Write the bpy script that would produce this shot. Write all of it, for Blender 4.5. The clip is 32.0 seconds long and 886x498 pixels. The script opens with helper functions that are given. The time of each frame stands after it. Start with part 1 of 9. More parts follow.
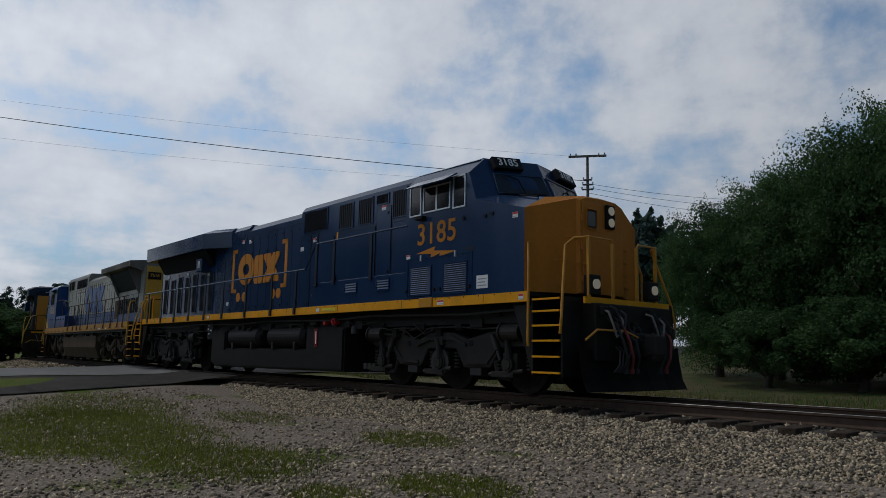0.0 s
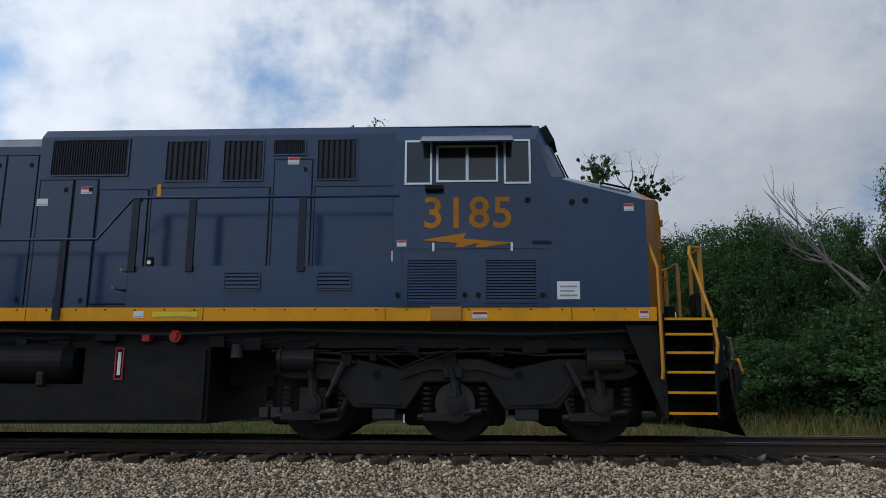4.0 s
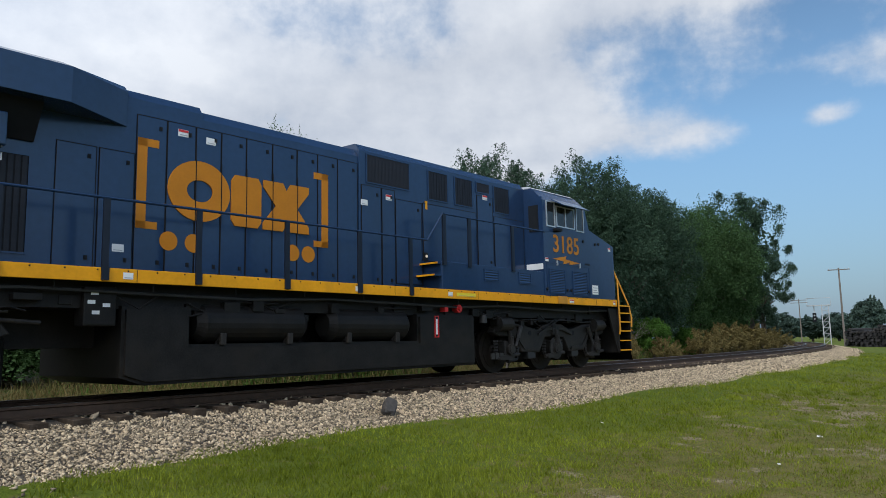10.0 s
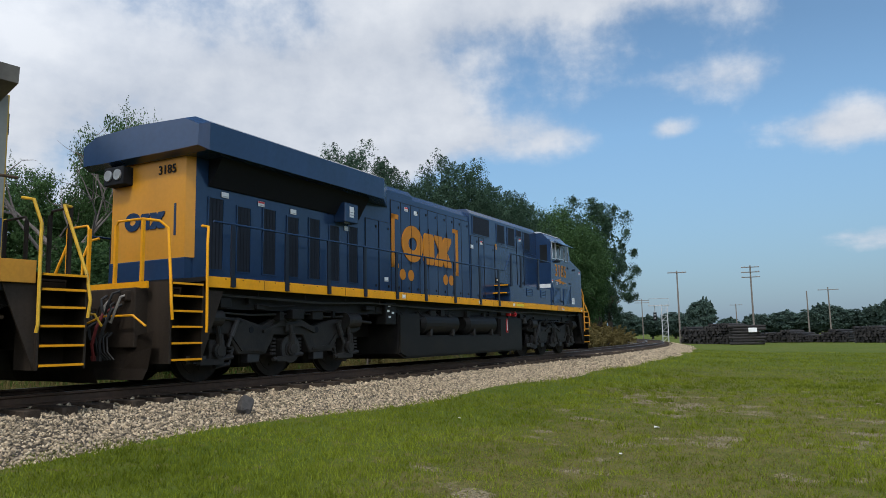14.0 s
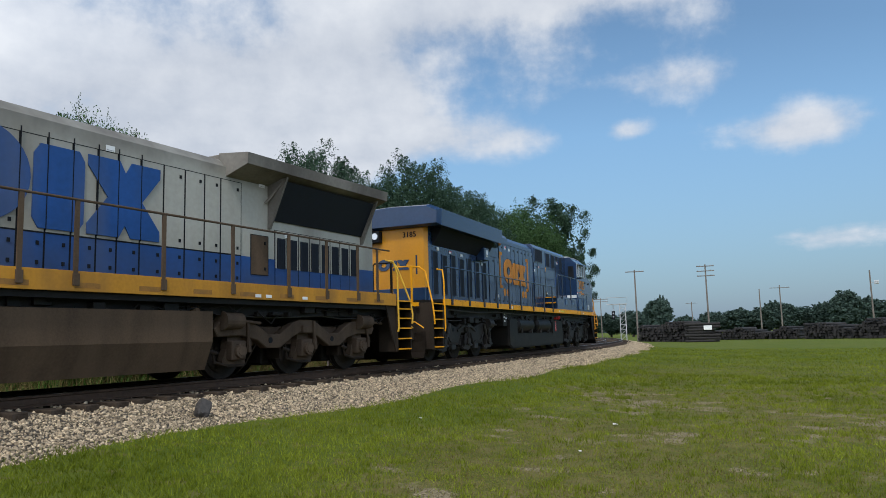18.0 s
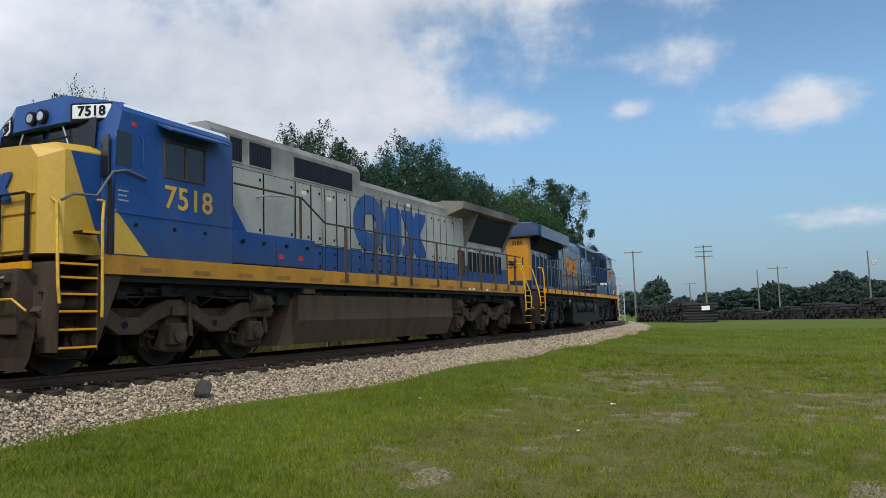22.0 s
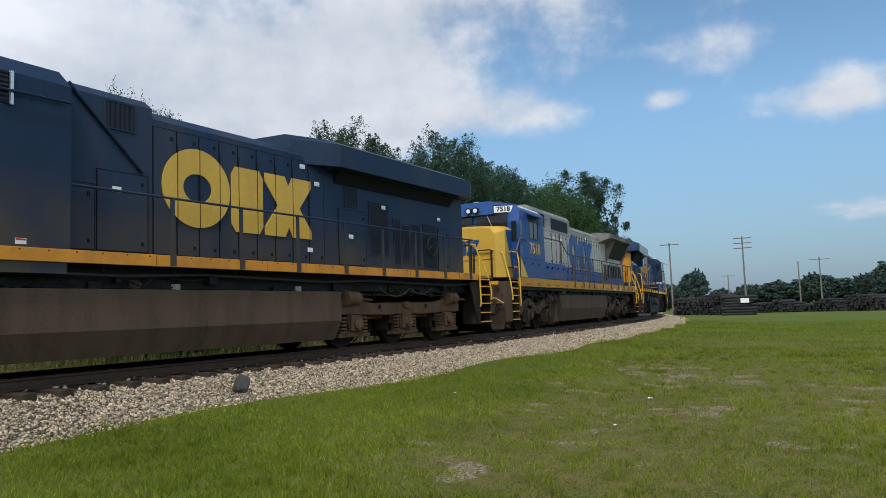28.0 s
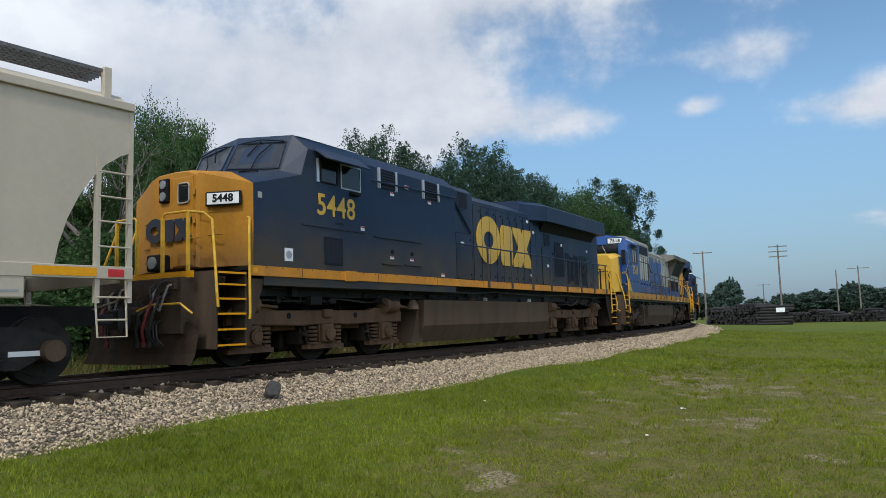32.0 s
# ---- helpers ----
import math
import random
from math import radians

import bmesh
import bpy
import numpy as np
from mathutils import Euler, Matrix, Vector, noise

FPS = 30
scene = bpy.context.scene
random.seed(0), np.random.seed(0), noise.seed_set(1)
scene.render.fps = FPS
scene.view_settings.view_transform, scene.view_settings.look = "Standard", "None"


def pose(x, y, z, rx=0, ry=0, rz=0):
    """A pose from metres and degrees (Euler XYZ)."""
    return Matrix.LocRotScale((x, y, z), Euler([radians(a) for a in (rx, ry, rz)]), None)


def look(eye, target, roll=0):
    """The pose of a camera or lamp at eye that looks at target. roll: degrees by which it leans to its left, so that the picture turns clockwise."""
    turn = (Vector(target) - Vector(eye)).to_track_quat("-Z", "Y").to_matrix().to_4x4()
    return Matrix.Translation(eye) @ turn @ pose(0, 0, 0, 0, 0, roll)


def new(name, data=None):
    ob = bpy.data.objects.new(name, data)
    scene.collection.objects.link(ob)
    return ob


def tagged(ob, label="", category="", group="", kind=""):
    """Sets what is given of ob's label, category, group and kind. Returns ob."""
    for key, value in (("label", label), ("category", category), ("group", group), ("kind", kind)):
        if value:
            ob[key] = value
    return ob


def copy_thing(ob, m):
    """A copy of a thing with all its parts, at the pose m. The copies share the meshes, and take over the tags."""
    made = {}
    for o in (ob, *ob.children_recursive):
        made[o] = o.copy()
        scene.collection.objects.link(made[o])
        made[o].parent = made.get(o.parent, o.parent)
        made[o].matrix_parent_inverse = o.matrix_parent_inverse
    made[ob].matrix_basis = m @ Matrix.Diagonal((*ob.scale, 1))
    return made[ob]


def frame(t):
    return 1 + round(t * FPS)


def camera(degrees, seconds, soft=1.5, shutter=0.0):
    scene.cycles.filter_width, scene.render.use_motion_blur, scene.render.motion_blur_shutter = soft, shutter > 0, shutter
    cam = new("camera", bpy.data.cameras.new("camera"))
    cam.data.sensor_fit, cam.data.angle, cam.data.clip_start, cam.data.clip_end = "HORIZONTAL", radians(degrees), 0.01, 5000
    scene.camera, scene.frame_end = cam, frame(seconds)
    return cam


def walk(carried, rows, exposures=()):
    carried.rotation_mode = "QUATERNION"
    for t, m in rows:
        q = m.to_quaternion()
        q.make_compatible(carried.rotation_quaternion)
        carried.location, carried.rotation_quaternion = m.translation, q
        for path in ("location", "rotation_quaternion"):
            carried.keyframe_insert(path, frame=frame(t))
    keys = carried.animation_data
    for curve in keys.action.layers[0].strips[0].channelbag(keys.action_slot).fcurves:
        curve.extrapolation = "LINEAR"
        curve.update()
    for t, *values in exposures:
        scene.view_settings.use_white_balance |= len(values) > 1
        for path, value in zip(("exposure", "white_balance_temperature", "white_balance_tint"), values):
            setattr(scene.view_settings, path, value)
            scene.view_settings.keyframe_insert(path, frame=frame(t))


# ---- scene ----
# camera: held by hand at one spot beside the line, panning with the train
cam = camera(62.32, 32.0, soft=0.65)
EYE = 0.691
PATH = [
    (0.0, pose(0, 0, EYE, 98.16, -0.98, 45.42)), (0.5, pose(0, 0, EYE, 98.45, -1.22, 41.25)), (1.0, pose(0, 0, EYE, 98.92, -0.77, 36.16)),
    (1.5, pose(0, 0, EYE, 99.79, -0.87, 32.40)), (2.0, pose(0, 0, EYE, 99.89, -0.78, 26.92)), (2.5, pose(0, 0, EYE, 100.06, -0.64, 21.39)),
    (3.0, pose(0, 0, EYE, 100.67, -0.69, 14.98)), (3.5, pose(0, 0, EYE, 100.96, -0.72, 7.85)), (5.5, pose(0, 0, EYE, 99.80, 1.37, -17.20)),
    (6.0, pose(0, 0, EYE, 99.14, 0.95, -22.74)), (6.5, pose(0, 0, EYE, 98.85, 0.79, -25.94)), (7.0, pose(0, 0, EYE, 98.59, 0.62, -29.47)),
    (7.5, pose(0, 0, EYE, 98.41, 0.75, -33.08)), (8.0, pose(0, 0, EYE, 98.07, 0.53, -36.31)), (8.5, pose(0, 0, EYE, 98.25, 0.42, -38.27)),
    (9.0, pose(0, 0, EYE, 97.64, 0.97, -40.63)), (9.5, pose(0, 0, EYE, 97.84, 0.84, -44.12)), (10.0, pose(0, 0, EYE, 97.37, 1.18, -46.77)),
    (10.5, pose(0, 0, EYE, 97.15, 0.89, -48.41)), (11.0, pose(0, 0, EYE, 97.68, 0.73, -50.05)), (11.5, pose(0, 0, EYE, 97.02, 1.50, -52.33)),
    (12.0, pose(0, 0, EYE, 97.31, 1.39, -54.58)), (12.5, pose(0, 0, EYE, 96.81, 0.79, -56.71)), (13.0, pose(0, 0, EYE, 96.94, 1.15, -57.23)),
    (13.5, pose(0, 0, EYE, 96.96, 1.16, -57.02)), (14.0, pose(0, 0, EYE, 96.90, 1.03, -57.50)), (14.5, pose(0, 0, EYE, 96.37, 1.31, -58.11)),
    (16.5, pose(0, 0, EYE, 96.60, 1.09, -59.57)), (17.0, pose(0, 0, EYE, 96.78, 1.22, -59.93)), (17.5, pose(0, 0, EYE, 96.83, 1.16, -60.33)),
    (18.0, pose(0, 0, EYE, 96.84, 1.55, -60.52)), (18.5, pose(0, 0, EYE, 97.12, 1.61, -60.27)), (19.0, pose(0, 0, EYE, 96.80, 1.09, -60.33)),
    (19.5, pose(0, 0, EYE, 96.48, 1.44, -60.64)), (20.0, pose(0, 0, EYE, 96.12, 1.59, -60.64)), (20.5, pose(0, 0, EYE, 95.52, 1.64, -60.62)),
    (21.0, pose(0, 0, EYE, 95.34, 1.57, -60.68)), (21.5, pose(0, 0, EYE, 95.22, 1.59, -60.74)), (22.0, pose(0, 0, EYE, 95.36, 1.66, -60.62)),
    (22.5, pose(0, 0, EYE, 95.19, 1.51, -60.31)), (23.0, pose(0, 0, EYE, 95.20, 1.85, -60.12)), (23.5, pose(0, 0, EYE, 95.01, 1.86, -59.88)),
    (24.0, pose(0, 0, EYE, 94.65, 2.02, -59.85)), (24.5, pose(0, 0, EYE, 94.65, 1.55, -60.77)), (25.0, pose(0, 0, EYE, 95.10, 1.47, -59.71)),
    (25.5, pose(0, 0, EYE, 94.81, 1.75, -59.68)), (27.5, pose(0, 0, EYE, 95.04, 2.25, -58.63)), (28.0, pose(0, 0, EYE, 95.03, 2.07, -57.94)),
    (28.5, pose(0, 0, EYE, 94.97, 2.56, -57.08)), (29.0, pose(0, 0, EYE, 94.81, 2.43, -56.70)), (29.5, pose(0, 0, EYE, 95.81, 2.69, -56.18)),
    (30.0, pose(0, 0, EYE, 95.55, 3.03, -56.32)), (30.5, pose(0, 0, EYE, 95.17, 2.41, -55.52)), (31.0, pose(0, 0, EYE, 94.82, 2.20, -56.31)),
    (31.5, pose(0, 0, EYE, 95.59, 1.67, -55.25)), (32.0, pose(0, 0, EYE, 95.70, 1.70, -55.62)),
]
EXPO = [(0.0, -1.0, 6100, 10), (1.0, -0.65, 6100, 10), (2.0, -0.48, 5900, 10), (3.5, -0.35, 5950, 10), (6.0, 0.22, 6050, 10), (9.0, 0.41, 6100, 10), (13.0, 0.4, 6150, 10), (32.0, 0.45, 6150, 10)]
walk(cam, PATH, EXPO)

# ---- light ----
world = bpy.data.worlds.new("sky")
scene.world = world
world.use_nodes = True


def sky_nodes():
    nt = world.node_tree
    nt.nodes.clear()
    N, L = nt.nodes.new, nt.links.new
    out, bg = N("ShaderNodeOutputWorld"), N("ShaderNodeBackground")
    bg.inputs["Strength"].default_value = 0.10
    sky = N("ShaderNodeTexSky")
    sky.sky_type, sky.sun_disc = "NISHITA", False
    sky.sun_elevation, sky.sun_rotation = radians(SUN_EL), radians(SUN_AZ)
    sky.air_density, sky.dust_density, sky.ozone_density = 1.0, 0.25, 3.0
    tc, sep = N("ShaderNodeTexCoord"), N("ShaderNodeSeparateXYZ")
    L(tc.outputs["Generated"], sep.inputs[0])

    def math_node(op, a, b=None, c=None):
        n = N("ShaderNodeMath")
        n.operation = op
        for i, v in enumerate((a, b, c)):
            if v is None:
                continue
            if isinstance(v, (int, float)):
                n.inputs[i].default_value = v
            else:
                L(v, n.inputs[i])
        return n.outputs[0]

    up = math_node("MAXIMUM", math_node("ADD", sep.outputs[2], 0.16), 0.05)
    px, py = math_node("DIVIDE", sep.outputs[0], up), math_node("DIVIDE", sep.outputs[1], up)
    comb = N("ShaderNodeCombineXYZ")
    L(px, comb.inputs[0]), L(py, comb.inputs[1])
    big, small = N("ShaderNodeTexNoise"), N("ShaderNodeTexNoise")
    for n, sc, det, ro in ((big, 0.75, 3, 0.5), (small, 1.9, 9, 0.56)):
        L(comb.outputs[0], n.inputs["Vector"])
        n.inputs["Scale"].default_value, n.inputs["Detail"].default_value, n.inputs["Roughness"].default_value = sc, det, ro
    # thick cover in the west, broken cumulus over the open field
    cover = N("ShaderNodeMapRange")
    L(sep.outputs[0], cover.inputs[0])
    for i, v in zip((1, 2, 3, 4), (0.05, 0.55, 0.175, -0.23)):
        cover.inputs[i].default_value = v
    amount = math_node("ADD", math_node("ADD", math_node("MULTIPLY", big.outputs[0], 0.5), math_node("MULTIPLY", small.outputs[0], 0.6)), cover.outputs[0])
    # the cloud bank over the trees and the small cumulus east of it: bearing, height, half width, half height, thickness
    bearing = N("ShaderNodeCombineXYZ")
    L(math_node("ARCTAN2", math_node("MULTIPLY", sep.outputs[0], -1.0), sep.outputs[1]), bearing.inputs[0])
    L(math_node("ARCSINE", sep.outputs[2]), bearing.inputs[1])
    torn = N("ShaderNodeTexNoise")
    L(bearing.outputs[0], torn.inputs["Vector"])
    torn.inputs["Scale"].default_value, torn.inputs["Detail"].default_value, torn.inputs["Roughness"].default_value = 9.0, 9, 0.6
    amount = math_node("ADD", amount, math_node("MULTIPLY_ADD", torn.outputs[0], 0.6, -0.30))
    for az, el, w, h, g in CLOUDS:
        off, size = N("ShaderNodeVectorMath"), N("ShaderNodeVectorMath")
        off.operation, size.operation = "MULTIPLY_ADD", "LENGTH"
        L(bearing.outputs[0], off.inputs[0])
        off.inputs[1].default_value = (1 / radians(w), 1 / radians(h), 0)
        off.inputs[2].default_value = (-az / w, -el / h, 0)
        L(off.outputs[0], size.inputs[0])
        lump = N("ShaderNodeMapRange")
        lump.interpolation_type = "SMOOTHSTEP"
        L(size.outputs["Value"], lump.inputs[0])
        for i, v in zip((1, 2, 3, 4), (0.0, 1.5, g * 1.25, 0.0)):
            lump.inputs[i].default_value = v
        amount = math_node("ADD", amount, lump.outputs[0])
    mask = N("ShaderNodeMapRange")
    mask.interpolation_type = "SMOOTHSTEP"
    L(amount, mask.inputs[0])
    mask.inputs[1].default_value, mask.inputs[2].default_value = 0.47, 0.78
    # cloud bases grey, tops white
    shade = N("ShaderNodeValToRGB")
    L(math_node("ADD", math_node("MULTIPLY", small.outputs[0], 0.55), math_node("MULTIPLY", torn.outputs[0], 0.45)), shade.inputs[0])
    e = shade.color_ramp.elements
    e[0].position, e[0].color = 0.40, (4.5, 4.8, 5.3, 1)
    e[1].position, e[1].color = 0.62, (6.3, 6.4, 6.55, 1)
    mixed = N("ShaderNodeMix")
    mixed.data_type = "RGBA"
    blue = N("ShaderNodeVectorMath")
    blue.operation = "MULTIPLY"
    L(sky.outputs[0], blue.inputs[0])
    blue.inputs[1].default_value = (1.12, 1.19, 1.10)
    # summer haze lies close to the horizon
    haze = N("ShaderNodeMapRange")
    L(sep.outputs[2], haze.inputs[0])
    for i, v in zip((1, 2, 3, 4), (0.0, 0.26, 0.92, 0.0)):
        haze.inputs[i].default_value = v
    air = N("ShaderNodeMix")
    air.data_type = "RGBA"
    L(haze.outputs[0], air.inputs[0]), L(blue.outputs[0], air.inputs[6])
    air.inputs[7].default_value = (1.12, 1.72, 2.75, 1)
    L(mask.outputs[0], mixed.inputs[0]), L(air.outputs[2], mixed.inputs[6]), L(shade.outputs[0], mixed.inputs[7])
    # the veil of cloud is brighter towards the sun
    near = N("ShaderNodeVectorMath")
    near.operation = "DOT_PRODUCT"
    L(tc.outputs["Generated"], near.inputs[0])
    near.inputs[1].default_value = (math.sin(radians(SUN_AZ)) * math.cos(radians(SUN_EL)), math.cos(radians(SUN_AZ)) * math.cos(radians(SUN_EL)), math.sin(radians(SUN_EL)))
    glow = N("ShaderNodeMapRange")
    L(near.outputs["Value"], glow.inputs[0])
    for i, v in zip((1, 2, 3, 4), (-0.2, 0.9, 0.93, 2.55)):
        glow.inputs[i].default_value = v
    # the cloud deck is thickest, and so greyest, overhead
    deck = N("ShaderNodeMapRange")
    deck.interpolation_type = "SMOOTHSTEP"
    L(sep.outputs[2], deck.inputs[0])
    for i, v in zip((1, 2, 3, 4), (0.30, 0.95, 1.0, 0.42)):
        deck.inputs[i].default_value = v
    lit = N("ShaderNodeVectorMath")
    lit.operation = "SCALE"
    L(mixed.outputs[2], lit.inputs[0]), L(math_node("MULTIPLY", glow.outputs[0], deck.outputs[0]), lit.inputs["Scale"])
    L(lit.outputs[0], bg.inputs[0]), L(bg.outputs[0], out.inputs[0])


SUN_EL, SUN_AZ = 55, 248
CLOUDS = [(-25, 18, 26, 12, 0.36), (-42, 17, 12, 7.5, 0.28), (-50, 16, 9, 6.0, 0.26), (-57, 16.0, 6.5, 4.8, 0.30), (-65.5, 15.4, 6.5, 2.8, 0.34), (-56, 22.5, 8, 5, 0.22), (-66, 26.5, 26, 4.5, 0.22), (-69, 19.9, 8, 2.6, 0.16),
          (-79.7, 18.3, 5.8, 1.7, 0.25), (-75.4, 15.1, 2.6, 1.2, 0.26), (-87.4, 13.8, 5.8, 2.2, 0.33), (-88.5, 6.2, 5.2, 1.5, 0.26), (-82, 22, 8, 2.5, 0.05), (-40, 30, 30, 4, 0.2), (-12, 24, 14, 4, 0.12), (-72, 28.5, 22, 5.5, 0.34)]
sky_nodes()
sun = new("sun", bpy.data.lights.new("sun", "SUN"))
sun.data.energy, sun.data.angle, sun.data.color = 1.5, radians(6), (1.0, 0.95, 0.87)
_e, _a = radians(SUN_EL), radians(SUN_AZ)
sun.matrix_basis = look((0, 0, 60), (-math.sin(_a) * math.cos(_e) * 60, -math.cos(_a) * math.cos(_e) * 60, 60 - math.sin(_e) * 60))

# ---- materials ----
MATS = {}


def mat(name, color, rough=0.6, metal=0.0, var=0.25, scale=6.0, bump=0.0, bump_scale=40.0, dirt=None, dirt_amount=0.0, streak=False, island=0.0, spec=0.5, emit=0.0, second=None, grime=()):
    """A painted or natural surface: base colour broken up at two scales, with dirt and relief."""
    if name in MATS:
        return MATS[name]
    m = bpy.data.materials.new(name)
    m.use_nodes = True
    nt = m.node_tree
    N, L = nt.nodes.new, nt.links.new
    b = nt.nodes["Principled BSDF"]
    tc = N("ShaderNodeTexCoord")
    mp = N("ShaderNodeMapping")
    L(tc.outputs["Object"], mp.inputs[0])
    if streak:
        mp.inputs["Scale"].default_value = (1.0, 1.0, 0.18)
    n1, n2 = N("ShaderNodeTexNoise"), N("ShaderNodeTexNoise")
    L(mp.outputs[0], n1.inputs["Vector"]), L(tc.outputs["Object"], n2.inputs["Vector"])
    n1.inputs["Scale"].default_value, n1.inputs["Detail"].default_value = scale, 5
    n2.inputs["Scale"].default_value, n2.inputs["Detail"].default_value = scale * 9, 3
    ramp = N("ShaderNodeValToRGB")
    add = N("ShaderNodeMath")
    add.operation = "MULTIPLY_ADD"
    L(n1.outputs[0], add.inputs[0])
    add.inputs[1].default_value = 0.65
    half = N("ShaderNodeMath")
    half.operation = "MULTIPLY"
    L(n2.outputs[0], half.inputs[0])
    half.inputs[1].default_value = 0.35
    L(half.outputs[0], add.inputs[2])
    L(add.outputs[0], ramp.inputs[0])
    c0 = [max(0, c * (1 - var)) for c in color]
    c1 = [min(1, c * (1 + var)) for c in (second or color)]
    ramp.color_ramp.elements[0].position, ramp.color_ramp.elements[0].color = 0.32, (*c0, 1)
    ramp.color_ramp.elements[1].position, ramp.color_ramp.elements[1].color = 0.68, (*c1, 1)
    col = ramp.outputs[0]
    if island:
        src = N("ShaderNodeNewGeometry").outputs["Random Per Island"]
        hsv = N("ShaderNodeHueSaturation")
        mr = N("ShaderNodeMapRange")
        L(src, mr.inputs[0])
        mr.inputs[3].default_value, mr.inputs[4].default_value = 1 - island, 1 + island
        L(mr.outputs[0], hsv.inputs["Value"]), L(col, hsv.inputs["Color"])
        col = hsv.outputs[0]
    if dirt:
        n3 = N("ShaderNodeTexNoise")
        L(mp.outputs[0], n3.inputs["Vector"])
        n3.inputs["Scale"].default_value, n3.inputs["Detail"].default_value = scale * 0.6, 8
        mr = N("ShaderNodeMapRange")
        L(n3.outputs[0], mr.inputs[0])
        mr.inputs[1].default_value, mr.inputs[2].default_value = 0.62 - 0.3 * dirt_amount, 0.78 - 0.2 * dirt_amount
        mr.inputs[4].default_value = min(1.0, 0.35 + dirt_amount * 0.6)
        mx = N("ShaderNodeMix")
        mx.data_type = "RGBA"
        L(mr.outputs[0], mx.inputs[0]), L(col, mx.inputs[6])
        mx.inputs[7].default_value = (*dirt, 1)
        col = mx.outputs[2]
    # road dust thrown up from below, soot settled from above: full height, clean height, colour, strength
    for z_full, z_clean, g_col, g_max in grime:
        sp, gr, gn, gm = N("ShaderNodeSeparateXYZ"), N("ShaderNodeMapRange"), N("ShaderNodeTexNoise"), N("ShaderNodeMath")
        L(tc.outputs["Object"], sp.inputs[0]), L(tc.outputs["Object"], gn.inputs["Vector"])
        gn.inputs["Scale"].default_value, gn.inputs["Detail"].default_value = 1.4, 7
        lo, hi = min(z_full, z_clean), max(z_full, z_clean)
        gr.interpolation_type = "SMOOTHSTEP"
        L(sp.outputs[2], gr.inputs[0])
        for i, v in zip((1, 2, 3, 4), (lo, hi, g_max if z_full < z_clean else 0.0, 0.0 if z_full < z_clean else g_max)):
            gr.inputs[i].default_value = v
        wob = N("ShaderNodeMapRange")
        L(gn.outputs[0], wob.inputs[0])
        for i, v in zip((1, 2, 3, 4), (0.35, 0.65, 0.55, 1.25)):
            wob.inputs[i].default_value = v
        gm.operation, gm.use_clamp = "MULTIPLY", True
        L(gr.outputs[0], gm.inputs[0]), L(wob.outputs[0], gm.inputs[1])
        gx = N("ShaderNodeMix")
        gx.data_type = "RGBA"
        L(gm.outputs[0], gx.inputs[0]), L(col, gx.inputs[6])
        gx.inputs[7].default_value = (*g_col, 1)
        col = gx.outputs[2]
    L(col, b.inputs["Base Color"])
    b.inputs["Metallic"].default_value = metal
    b.inputs["Specular IOR Level"].default_value = spec
    rr = N("ShaderNodeMapRange")
    L(n1.outputs[0], rr.inputs[0])
    rr.inputs[3].default_value, rr.inputs[4].default_value = max(0.03, rough - 0.1), min(1, rough + 0.1)
    L(rr.outputs[0], b.inputs["Roughness"])
    if bump:
        bp, nb = N("ShaderNodeBump"), N("ShaderNodeTexNoise")
        L(tc.outputs["Object"], nb.inputs["Vector"])
        nb.inputs["Scale"].default_value, nb.inputs["Detail"].default_value = bump_scale, 4
        bp.inputs["Strength"].default_value, bp.inputs["Distance"].default_value = bump, 0.02
        L(nb.outputs[0], bp.inputs["Height"]), L(bp.outputs[0], b.inputs["Normal"])
    if emit:
        b.inputs["Emission Color"].default_value, b.inputs["Emission Strength"].default_value = (*color, 1), emit
    MATS[name] = m
    return m


DUST = (0.16, 0.12, 0.085)
M_NAVY = mat("navy_paint", (0.0150, 0.0365, 0.088), 0.18, spec=0.42, var=0.15, scale=1.2, dirt=(0.015, 0.032, 0.066), dirt_amount=0.15, streak=True, bump=0.03, bump_scale=2.2)
M_DARKNAVY = mat("dark_navy_post_paint", (0.008, 0.012, 0.022), 0.4, spec=0.3, var=0.2, scale=4)
# lead nose: the orange made browner for its shaded side, with streaks of dirt
M_SHADED_NOSE = mat("shaded_nose_orange_paint", (0.50, 0.175, 0.012), 0.5, spec=0.25, var=0.16, scale=1.5, dirt=(0.16, 0.07, 0.02), dirt_amount=0.2, streak=True)
M_ORANGE = mat("orange_yellow_paint", (0.50, 0.22, 0.010), 0.4, var=0.12, scale=1.5, dirt=(0.22, 0.10, 0.02), dirt_amount=0.1, streak=True)
M_OLDORANGE = mat("faded_orange_paint", (0.40, 0.18, 0.014), 0.5, spec=0.3, var=0.18, scale=1.5, dirt=(0.14, 0.075, 0.025), dirt_amount=0.3, streak=True, grime=((1.75, 2.5, (0.12, 0.07, 0.035), 0.6),))
M_STRIPE = mat("stripe_paint", (0.76, 0.33, 0.003), 0.5, spec=0.25, var=0.12, scale=2.0, dirt=(0.3, 0.15, 0.02), dirt_amount=0.15, streak=True)
M_WORNSTRIPE = mat("worn_stripe_paint", (0.56, 0.225, 0.012), 0.6, var=0.2, scale=2.0, dirt=(0.20, 0.10, 0.04), dirt_amount=0.3, streak=True)
M_BLUE = mat("bright_blue_paint", (0.016, 0.066, 0.225), 0.45, spec=0.3, grime=((1.75, 2.65, (0.045, 0.052, 0.068), 0.55),), var=0.2, scale=1.4, dirt=(0.10, 0.11, 0.14), dirt_amount=0.25, streak=True, bump=0.03, bump_scale=3)
